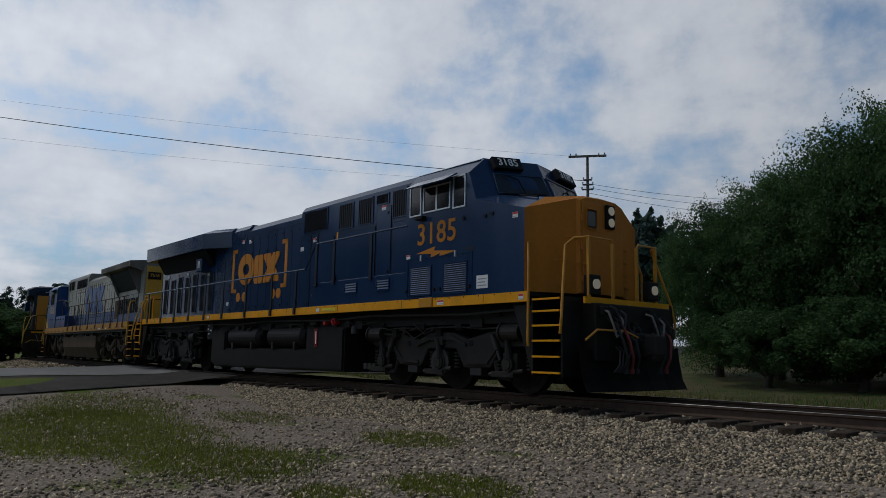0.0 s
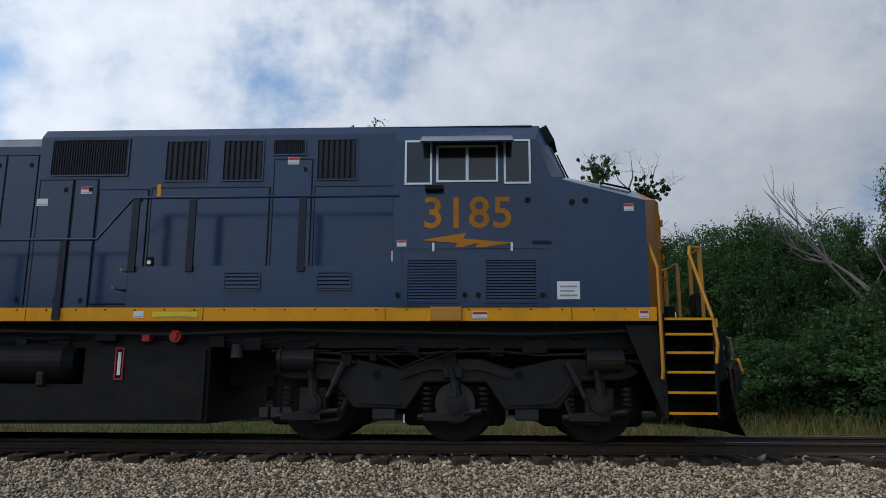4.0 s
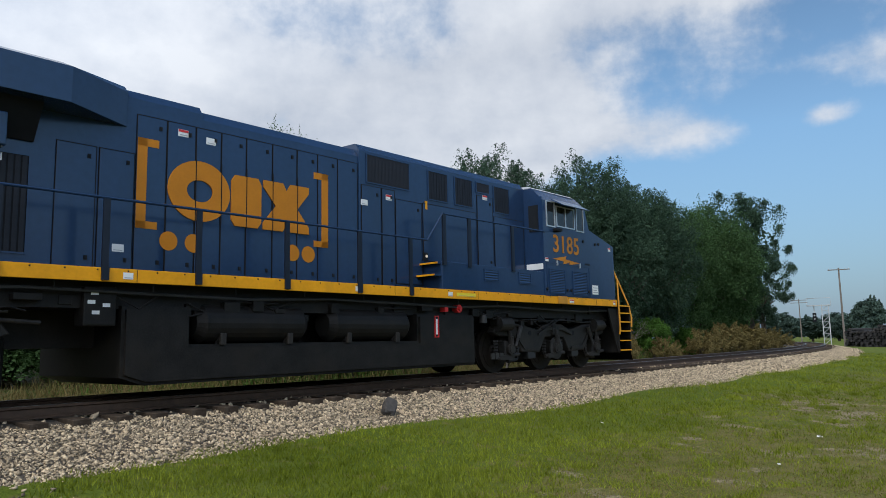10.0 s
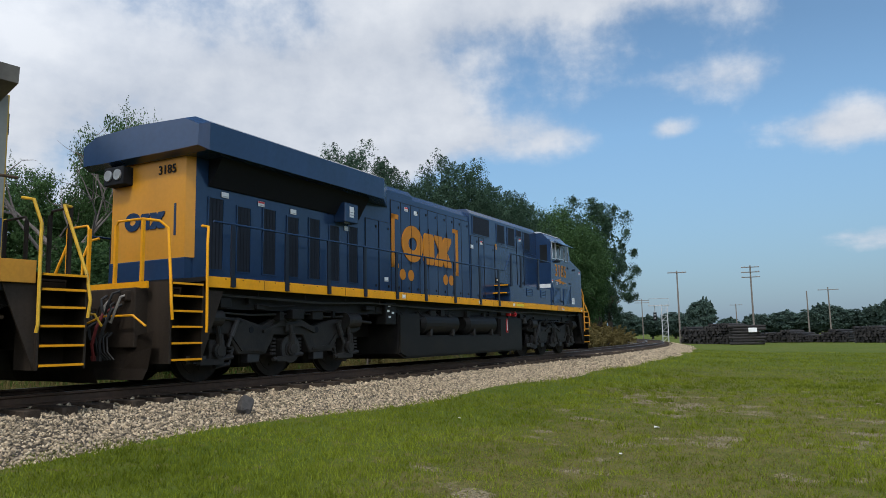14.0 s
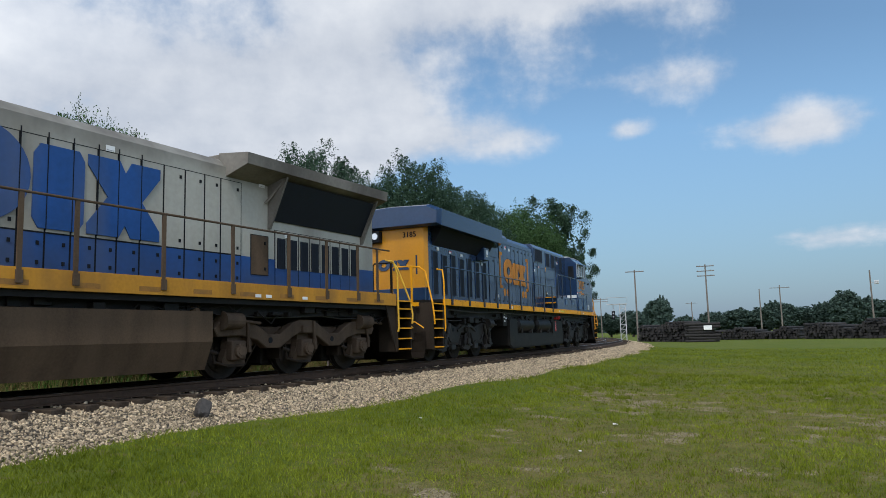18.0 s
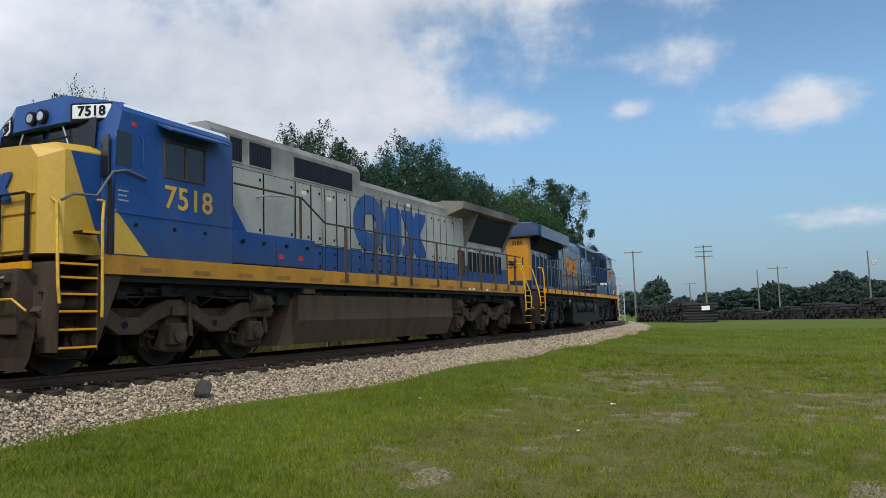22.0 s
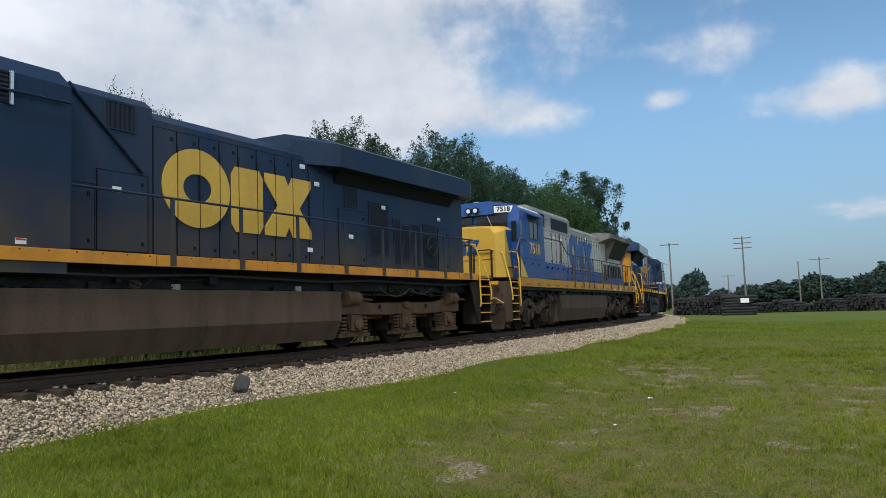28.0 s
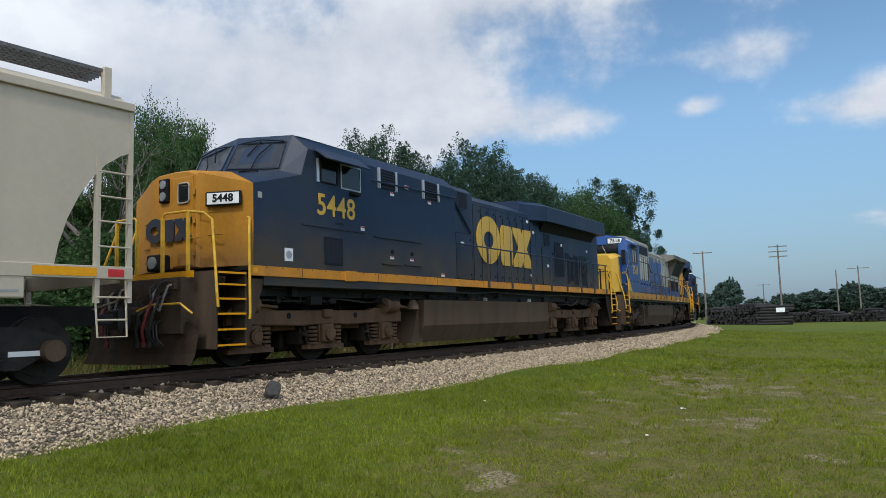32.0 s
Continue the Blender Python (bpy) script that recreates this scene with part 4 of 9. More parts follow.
        dm = slab(-0.16, 0.10, 0.86, 1.02, s * 1.26, s * 1.33, 0.01)
        part("damper_bracket", dm, steel, t)
    return t


def end_set(e, xs, o, dark, rail_m, tread_m, deck_z=1.66, lamps=None, reach=1.12, lamp_m=None, post_m=None):
    """Porch, step wells, plow, coupler, hoses and handrails at one end. xs: where the sill ends; o: +1 or -1, outwards."""
    def X(a):
        return xs + o * a
    part("porch_deck", slab(X(-0.1), X(reach - 0.25), deck_z - 0.08, deck_z, -1.05, 1.05), dark, e)
    part("porch_edge", slab(X(reach - 0.26), X(reach - 0.22), deck_z - 0.10, deck_z + 0.01, -1.2, 1.2), tread_m, e)
    part("end_plate", slab(X(0.72), X(reach - 0.12), 0.62, deck_z - 0.09, -1.06, 1.06, 0.02), dark, e)
    pl = BM()
    rows_ = [[pl.verts.new((X(a + (0.09 if abs(y_) < 0.5 else 0.0)), y_, z_ + (0.10 if abs(y_) > 1.2 and z_ > 0.5 else 0))) for y_ in (-1.42, -0.85, -0.28, 0.28, 0.85, 1.42)] for a, z_ in ((reach - 0.20, 0.78), (reach - 0.17, 0.52), (reach - 0.11, 0.30), (reach - 0.02, 0.13))]
    for ra, rb in zip(rows_, rows_[1:]):
        for k in range(5):
            pl.faces.new((ra[k], ra[k + 1], rb[k + 1], rb[k]))
    bmesh.ops.solidify(pl, geom=pl.faces[:], thickness=0.03)
    bmesh.ops.recalc_face_normals(pl, faces=pl.faces)
    for k in range(5):
        ya, dz = -0.9 + 0.42 * k + 0.05 * (k % 2), 0.12 * (k % 3)
        part("jumper_cable", pipe(BM(), [(X(reach - 0.2), ya, 1.50 - dz), (X(reach - 0.02), ya + 0.06, 1.42 - dz), (X(reach + 0.03), ya + 0.16, 1.14 - dz), (X(reach - 0.02), ya + 0.28, 1.30 - dz), (X(reach - 0.16), ya + 0.34, 1.36 - dz)], 0.02), M_HOSE if k % 2 else M_WORNSTEEL, e)
        part("receptacle", slab(X(reach - 0.14), X(reach - 0.04), 1.36 - dz, 1.52 - dz, ya - 0.07, ya + 0.07, 0.015), dark, e)
    part("uncoupling_lever", pipe(BM(), [(X(reach - 0.02), -1.45, 0.95), (X(reach + 0.02), -1.2, 1.12), (X(reach + 0.05), -0.5, 1.12), (X(reach + 0.08), -0.2, 1.02)], 0.018), rail_m, e)
    part("plow", pl, dark, e)
    for ya, w, z0, z1, m in ((-0.92, 0.42, 1.46, 1.02, M_PALEHOSE), (-0.72, 0.30, 1.52, 1.16, M_HOSE), (-0.50, 0.36, 1.20, 0.72, M_HOSE), (0.30, 0.40, 1.44, 1.00, M_PALEHOSE), (0.52, 0.34, 1.24, 0.66, M_HOSE)):
        part("jumper_cable", pipe(BM(), [(X(reach - 0.10), ya, z0), (X(reach + 0.02), ya + 0.04 * w, z0 - 0.04), (X(reach + 0.06), ya + 0.16 * w, (z0 + z1) / 2), (X(reach + 0.06), ya + 0.42 * w, z1), (X(reach + 0.05), ya + 0.7 * w, z1 + 0.04), (X(reach + 0.02), ya + 0.95 * w, (z0 + z1) / 2 + 0.05), (X(reach - 0.10), ya + w, z0 - 0.06)], 0.021), m, e)
    for k in range(4):
        part("glad_hand", pipe(BM(), [(X(reach - 0.06), -0.62 + 0.09 * k, 0.86), (X(reach + 0.06), -0.66 + 0.09 * k, 0.78), (X(reach + 0.10), -0.74 + 0.08 * k, 0.56), (X(reach + 0.06), -0.84 + 0.07 * k, 0.44)], 0.016), M_HOSE if k % 2 else M_WORNSTEEL, e)
    part("drawbar_pocket", slab(X(reach - 0.2), X(reach + 0.03), 0.70, 1.10, -0.34, 0.34, 0.03), dark, e)
    cp = slab(X(reach - 0.3), X(reach + 0.22), 0.80, 0.98, -0.10, 0.10, 0.02)
    box(cp, X(reach + 0.16), X(reach + 0.42), -0.17, 0.13, 0.72, 1.06, 0.03)
    rod(cp, (X(reach + 0.34), -0.12, 0.68), (X(reach + 0.34), -0.12, 1.10), 0.045)
    part("coupler", cp, M_DARKSTEEL, e)
    for k, (ya, m) in enumerate(((-0.75, M_HOSE), (-0.55, M_REDHOSE), (0.55, M_HOSE), (0.78, M_REDHOSE), (-0.35, M_HOSE))):
        h = pipe(BM(), [(X(reach - 0.15), ya, 1.32 - 0.05 * k), (X(reach + 0.05), ya * 0.98, 1.22 - 0.05 * k), (X(reach + 0.13), ya * 0.9, 0.95), (X(reach + 0.16), ya * 0.8, 0.68), (X(reach + 0.10), ya * 0.74, 0.50)], 0.026)
        rod(h, (X(reach + 0.10), ya * 0.74, 0.50), (X(reach + 0.10), ya * 0.74, 0.42), 0.04)
        part("air_hose", h, m, e)
    for s in (-1, 1):
        for xa in (0.05, 0.70):
            w = prism(BM(), [(X(xa), deck_z), (X(xa + 0.035), deck_z), (X(xa + 0.035), 0.36), (X(xa), 0.36)], s * 1.02, s * 1.58)
            part("step_side", w, dark, e)
        part("step_back", slab(X(0.085), X(0.70), 0.38, deck_z - 0.09, s * 1.02, s * 1.06), dark, e)
        gusset = prism(BM(), [(X(-0.02), 1.55), (X(0.05), 1.55), (X(0.05), 0.36), (X(-0.42), 1.55)], s * 1.50, s * 1.54)
        part("gusset_plate", gusset, dark, e)
        for i, z in enumerate((1.64, 1.44, 1.20, 0.95, 0.69, 0.43)):
            st = part("step", slab(X(0.085), X(0.70), z - 0.03, z, s * 1.10, s * 1.585), dark, e)
            part("tread_edge", slab(X(0.09), X(0.695), z - 0.028, z + 0.004, s * 1.585, s * 1.61), tread_m, st)
        g = pipe(BM(), [(X(0.02), s * 1.62, 0.85), (X(0.03), s * 1.64, 0.95), (X(0.03), s * 1.62, 2.30), (X(-0.05), s * 1.55, 2.62), (X(-0.10), s * 1.35, 2.66)], 0.024, 8)
        part("grab_rail", g, rail_m, e)
        g = pipe(BM(), [(X(0.72), s * 1.62, 1.05), (X(0.75), s * 1.62, 1.30), (X(0.72), s * 1.56, 1.66), (X(0.55), s * 1.28, 2.55), (X(0.60), s * 1.12, 2.68), (X(0.80), s * 0.95, 2.70)], 0.024, 8)
        part("grab_rail", g, rail_m, e)
        po = slab(X(0.76), X(0.81), deck_z, 2.70, s * 0.935, s * 0.985)
        part("end_post", po, post_m or rail_m, e)
        tr = pipe(BM(), [(X(0.80), s * 0.95, 2.70), (X(0.82), s * 0.4, 2.70), (X(0.82), s * 0.34, 2.62)], 0.02, 6)
        part("end_rail", tr, post_m or rail_m, e)
        po = slab(X(0.79), X(0.84), deck_z, 2.64, s * 0.32, s * 0.37)
        part("end_post", po, post_m or rail_m, e)
        if lamps:
            lp = slab(X(0.68), X(0.84), 1.72, 2.06, s * 0.70, s * 0.98, 0.02)
            lamp = part("ditch_light", lp, M_NAVY if lamp_m is None else dark, e)
            part("lens", rod(BM(), (X(0.84), s * 0.84, 1.90), (X(0.87), s * 0.84, 1.90), 0.085, seg=16), lamp_m or M_LAMPGLASS, lamp)
    return e


def rail_run(e, pts, s, rail_m, posts, foot, post_m=None, w=0.035):
    """A walkway handrail with its posts. posts: (x, top)."""
    part("handrail", pipe(BM(), [(x, s * 1.60, z) for x, z in pts], 0.021, 8), rail_m, e)
    for x, top in posts:
        p = slab(x - w, x + w, foot, top, s * 1.585, s * 1.615)
        box(p, x - 0.05, x + 0.05, s * 1.605, s * 1.635, foot - 0.04, foot + 0.14)
        part("handrail_post", p, post_m or rail_m, e)


def window(e, x0, x1, z0, z1, y, s, trim=M_ALU, split=False):
    w = part("side_window", slab(x0, x1, z0, z1, y - s * 0.01, y + s * 0.006), M_GLASSDARK, e)
    part("window_frame", frame_of(x0 - 0.02, x1 + 0.02, z0 - 0.02, z1 + 0.02, y - s * 0.004, y + s * 0.022, 0.028), trim, w)
    if split:
        xm = (x0 + x1) / 2
        part("window_bar", slab(xm - 0.02, xm + 0.02, z0, z1, y, y + s * 0.02), trim, w)
    return w


def loft(sections):
    """A closed shell over cross sections: (x, [(y, z) from the sill on one side over the roof to the other])."""
    bm = BM()
    rings = [[bm.verts.new((x, y, z)) for y, z in pts] for x, pts in sections]
    for a, b_ in zip(rings, rings[1:]):
        for i in range(len(a) - 1):
            bm.faces.new((a[i], a[i + 1], b_[i + 1], b_[i]))
        bm.faces.new((a[-1], a[0], b_[0], b_[-1]))
    bm.faces.new(rings[0]), bm.faces.new(rings[-1][::-1])
    bmesh.ops.recalc_face_normals(bm, faces=bm.faces)
    return bm


def sym(half):
    return [(-y, z) for y, z in half] + [(y, z) for y, z in reversed(half) if y > 1e-6]


def skin(rings):
    """A closed shell over rings of points, each point placed by itself."""
    bm = BM()
    rings = [[bm.verts.new(p) for p in ring] for ring in rings]
    for a, b_ in zip(rings, rings[1:]):
        for i in range(len(a) - 1):
            bm.faces.new((a[i], a[i + 1], b_[i + 1], b_[i]))
        bm.faces.new((a[-1], a[0], b_[0], b_[-1]))
    bm.faces.new(rings[0]), bm.faces.new(rings[-1][::-1])
    bmesh.ops.recalc_face_normals(bm, faces=bm.faces)
    return bm


def wide_cab(e, X, paint, nose_m, roof_m, number, num_m, hazy):
    """The wide-nosed cab of a modern unit, with windscreen, nose door and side windows. X maps the shape's own length onto the unit."""
    def ring(half):
        return [(X(x), -y, z) for x, y, z in half] + [(X(x), y, z) for x, y, z in reversed(half) if y > 1e-6]
    o = 1 if X(1) > X(0) else -1
    brow, foot = [(8.83, 1.6, 4.13), (8.90, 1.27, 4.44), (9.10, 0.0, 4.53)], [(9.03, 1.6, 3.58), (9.24, 1.27, 3.67), (9.52, 0.0, 3.76)]
    cab = part("cab", skin([ring([(6.87, 1.6, 1.78), (6.87, 1.6, 4.12), (6.87, 1.28, 4.45), (6.87, 0.0, 4.54)]), ring([(8.83, 1.6, 1.78)] + brow), ring([(9.03, 1.6, 1.78)] + foot),
                            ring([(10.28, 1.6, 1.78), (10.28, 1.6, 3.24), (10.28, 1.05, 3.51), (10.28, 0.0, 3.62)])]), paint, e)
    nose = part("nose", loft([(X(10.28), sym([(1.6, 1.78), (1.6, 3.24), (1.05, 3.51), (0.0, 3.62)])), (X(10.64), sym([(0.66, 1.78), (0.66, 3.49), (0.45, 3.56), (0.0, 3.58)])), (X(10.70), sym([(0.62, 1.80), (0.62, 3.45), (0.42, 3.53), (0.0, 3.55)]))]), nose_m, e)
    part("nose_door", slab(X(10.69), X(10.72), 1.82, 3.44, -0.56, -0.02, 0.012), nose_m, nose)
    nw = part("nose_door_window", slab(X(10.70), X(10.735), 2.98, 3.30, -0.46, -0.20, 0.03), M_GLASSDARK, nose)
    part("window_seal", pipe(BM(), [(X(10.737), -0.33 + 0.15 * c, 3.14 + 0.18 * d) for c, d in ((-0.75, -1), (0.75, -1), (1, -0.75), (1, 0.75), (0.75, 1), (-0.75, 1), (-1, 0.75), (-1, -0.75), (-0.75, -1))], 0.014), M_GREY if hazy else nose_m, nw)
    for z in (2.05, 2.62, 3.14):
        part("door_hinge", rod(BM(), (X(10.73), -0.60, z - 0.05), (X(10.73), -0.60, z + 0.05), 0.026, seg=8), nose_m, nose)
    hl = part("headlight", slab(X(10.68), X(10.76), 3.02, 3.46, 0.08, 0.32, 0.02), M_GRILLE, nose)
    for z in (3.13, 3.35):
        part("lens", rod(BM(), (X(10.75), 0.20, z), (X(10.775), 0.20, z), 0.082, seg=16), M_LAMP if not hazy else M_LAMPGLASS, hl)
    for ya, za in ((-0.62, 2.30), (-1.0, 2.34), (-0.8, 2.75)):
        xa = 10.70 - 0.36 * (abs(ya) - 0.6)
        part("nose_grab", pipe(BM(), [(X(xa - 0.02), ya - 0.12, za), (X(xa + 0.05), ya - 0.12, za), (X(xa + 0.09), ya + 0.12, za), (X(xa + 0.02), ya + 0.12, za)], 0.013), nose_m, nose)
    for za in (1.98, 2.22, 2.46, 2.70):
        part("nose_grab", pipe(BM(), [(X(10.60), 0.66, za), (X(10.66), 0.68, za), (X(10.54), 0.98, za), (X(10.48), 0.96, za)], 0.013), nose_m, nose)
    # windscreen: two panes on the raked front, each in its frame, under the brow
    for s in (-1, 1):
        tl, tr, br_, bl = [Vector((X(p_[0]), s * p_[1], p_[2])) for p_ in (brow[2], brow[1], foot[1], foot[2])]
        n_ = (tr - tl).cross(bl - tl).normalized()
        n_ = n_ if n_.x * o > 0 else -n_

        def on(u, v, off=0.0):
            """A point of the raked front: u from the middle outwards, v from the brow down."""
            return (tl.lerp(tr, u)).lerp(bl.lerp(br_, u), v) + n_ * off
        v0, v1 = (0.42, 0.95) if not hazy else (0.20, 0.93)
        bm = BM()
        bm.faces.new([bm.verts.new(on(u, v, 0.012)) for u, v in ((0.06, v0), (0.93, v0), (0.95, v1), (0.06, v1))])
        bmesh.ops.solidify(bm, geom=bm.faces[:], thickness=0.016)
        wp = part("windscreen", bm, M_SCREEN if not hazy else M_HAZYSCREEN, cab)
        part("windscreen_frame", pipe(BM(), [on(u, v, 0.012) for u, v in ((0.05, v0), (0.94, v0), (0.96, v1), (0.05, v1), (0.05, v0))], 0.02, 6), paint, wp)
        part("wiper", pipe(BM(), [on(0.50, 1.0, 0.05), on(0.55, 0.6, 0.06), on(0.72, v0 + 0.08, 0.06)], 0.012), M_GRILLE, wp)
        part("wiper", pipe(BM(), [on(0.12, 0.97, 0.05), on(0.9, 0.99, 0.05)], 0.012), M_GRILLE, wp)
        if hazy:
            part("wiper", pipe(BM(), [on(0.15, 0.24, 0.06), on(0.5, 0.16, 0.07), on(0.92, 0.22, 0.06)], 0.012), M_GRILLE, wp)
            part("wiper", pipe(BM(), [on(0.5, 0.18, 0.05), on(0.35, 0.6, 0.05)], 0.014), M_GRILLE, wp)
        else:
            tall = (on(0.5, 0.04) - on(0.5, 0.36)).normalized()
            away = (on(0.95, 0.2) - on(0.30, 0.2)).normalized() * (1 if s * o > 0 else -1)
            out = away.cross(tall).normalized()
            turn = Matrix((away, tall, out)).transposed().to_4x4()
            board = part("number_board", box(BM(), -0.34, 0.34, -0.135, 0.135, -0.16, 0.05, 0.012), M_GRILLE, cab, "black number board with white figures")
            board.matrix_basis = Matrix.Translation(on(0.66, 0.17, 0.06)) @ turn
            letters("number", number, 0.235, Matrix.Translation((0, 0, 0.055)), M_WHITE, board, 0.012)
    # side windows and the sunshade over them
    for s in (-1, 1):
        y = s * 1.6
        if not hazy:
            window(cab, X(7.03), X(7.37), 3.50, 4.10, y, s)
            window(cab, X(7.47), X(8.28), 3.53, 4.02, y, s, split=True)
            window(cab, X(8.40), X(8.73), 3.50, 4.10, y, s)
        else:
            window(cab, X(7.16), X(7.87), 3.50, 3.98, y, s, trim=M_STEELPALE)
            window(cab, X(7.92), X(8.50), 3.54, 3.98, y, s, trim=M_GRILLE)
            part("window_jamb", slab(X(8.52), X(8.58), 3.52, 3.99, y, y + s * 0.02), M_ALU, cab)
        drop = 0.06 if hazy else 0.0
        shade = prism(BM(), [(s * 1.60, 4.16), (s * 1.62, 4.18), (s * 1.96, 3.99 - drop), (s * 1.95, 3.97 - drop)], X(7.25), X(8.50 + 3 * drop), "x")
        part("sunshade", shade, paint, cab)
        part("mirror", slab(X(7.30), X(7.55), 3.38, 3.45, s * 1.6, s * 1.72, 0.01), M_GRILLE, cab)
        letters("number", number, 0.60 if not hazy else 0.59, pose(X(7.88 if not hazy else 7.98), s * 1.603, 3.06, 90, 0, 0 if s < 0 else 180) @ Matrix.Diagonal((1.0, 1.02, 1, 1)), num_m, cab, 0.012, "large painted unit number")
    rf = part("cab_roof", loft([(X(6.87), sym([(1.30, 4.44), (1.20, 4.49), (0.0, 4.575)])), (X(8.80), sym([(1.30, 4.44), (1.20, 4.49), (0.0, 4.575)]))]), roof_m, cab)
    for xa, ya in ((7.6, -0.5), (7.75, -0.3), (8.05, -0.45)):
        part("antenna", rod(BM(), (X(xa), ya, 4.50), (X(xa), ya, 4.70), 0.016, r2=0.008), M_GRILLE, cab)
    part("roof_grab", pipe(BM(), [(X(8.35), -0.6, 4.45), (X(8.35), -0.6, 4.56), (X(8.75), -0.6, 4.56), (X(8.75), -0.6, 4.44)], 0.014), roof_m, cab)
    part("nose_rail", pipe(BM(), [(X(9.75), -1.2, 3.53), (X(9.78), -1.2, 3.60), (X(10.18), -1.15, 3.52), (X(10.2), -1.15, 3.42)], 0.016), M_GRILLE, cab)
    return cab


def wings(e, X, paint, front=-3.65, rear=-9.45, z0=3.93):
    """The radiator housing that overhangs both sides at the rear of the hood, square at its rear end."""
    half = [(0.98, z0), (1.585, z0 + 0.01), (1.60, 4.42), (1.24, 4.58), (0.0, 4.62)]
    bm = loft([(X(front + 1.0), sym([(0.98, z0), (1.03, z0 + 0.01), (1.035, 4.46), (0.92, 4.57), (0.0, 4.60)])), (X(front), sym(half)), (X(rear - 0.02), sym(half)), (X(rear - 0.20), sym([(0.98, z0 + 0.06), (1.50, z0 + 0.07), (1.52, 4.36), (1.16, 4.52), (0.0, 4.57)]))])
    r = part("radiator_housing", bm, paint, e)
    part("radiator_screen", slab(X(front - 0.6), X(rear + 0.3), 4.56, 4.65, -0.95, 0.95, 0.01), M_GRILLE, r)
    for s in (-1, 1):
        part("intake_screen", prism(BM(), [(s * 1.03, 3.46), (s * 1.06, 3.46), (s * 1.36, z0 + 0.005), (s * 1.03, z0 + 0.005)], X(rear + 0.5), X(front - 0.25), "x"), M_GRILLE, r)
    return r


def sill(e, x0, x1, stripe_m, dark, s_list=(-1, 1)):
    part("underframe", slab(x0, x1, 1.26, 1.62, -1.30, 1.30), dark, e)
    part("walkway", slab(x0, x1, 1.70, 1.775, -1.58, 1.58), dark, e)
    part("center_beam", slab(x0 + 0.3, x1 - 0.3, 0.74, 1.27, -0.55, 0.55), M_BLACK, e)
    for s in s_list:
        part("side_sill", slab(x0, x1, 1.60, 1.785, s * 1.56, s * 1.60, 0.006), stripe_m, e)
        bolts = BM()
        for k in range(1, 48):
            xx = x0 + (x1 - x0) * k / 48
            box(bolts, xx - 0.010, xx + 0.010, s * 1.598, s * 1.606, 1.745, 1.765)
            if k % 6 == 3:
                box(bolts, xx + 0.12, xx + 0.128, s * 1.598, s * 1.603, 1.61, 1.775)
        part("sill_rivet", bolts, M_GRILLE, e)["kind"] = "stuff"
        p = pipe(BM(), [(x0 + (x1 - x0) * k / 12, s * (1.42 + 0.03 * (k % 2)), 1.50 - 0.03 * ((k * 7) % 3)) for k in range(13)], 0.022)
        part("brake_pipe", p, M_HOSE, e)
        for k in range(1, 15):
            xx = x0 + (x1 - x0) * k / 15
            part("hanger", rod(BM(), (xx, s * 1.50, 1.60), (xx, s * 1.50, 1.50), 0.012), dark, e)


def clutter(e, x0, x1, dark, seed):
    """Valves, boxes and cables hung under the walkway."""
    rnd = random.Random(seed)
    for s in (-1, 1):
        x = x0
        while x < x1:
            bm = BM()
            w, h = rnd.uniform(0.08, 0.35), rnd.uniform(0.06, 0.2)
            z = rnd.uniform(1.2, 1.5)
            box(bm, x, x + w, s * 1.15, s * rnd.uniform(1.3, 1.45), z - h, z, 0.01)
            if rnd.random() < 0.6:
                pipe(bm, [(x, s * 1.38, z), (x + rnd.uniform(0.2, 0.6), s * 1.40, z - rnd.uniform(-0.05, 0.25)), (x + rnd.uniform(0.6, 1.1), s * 1.38, z)], 0.014, 5)
            x += w + rnd.uniform(0.1, 0.5)
            part("valve_box", bm, dark, e)


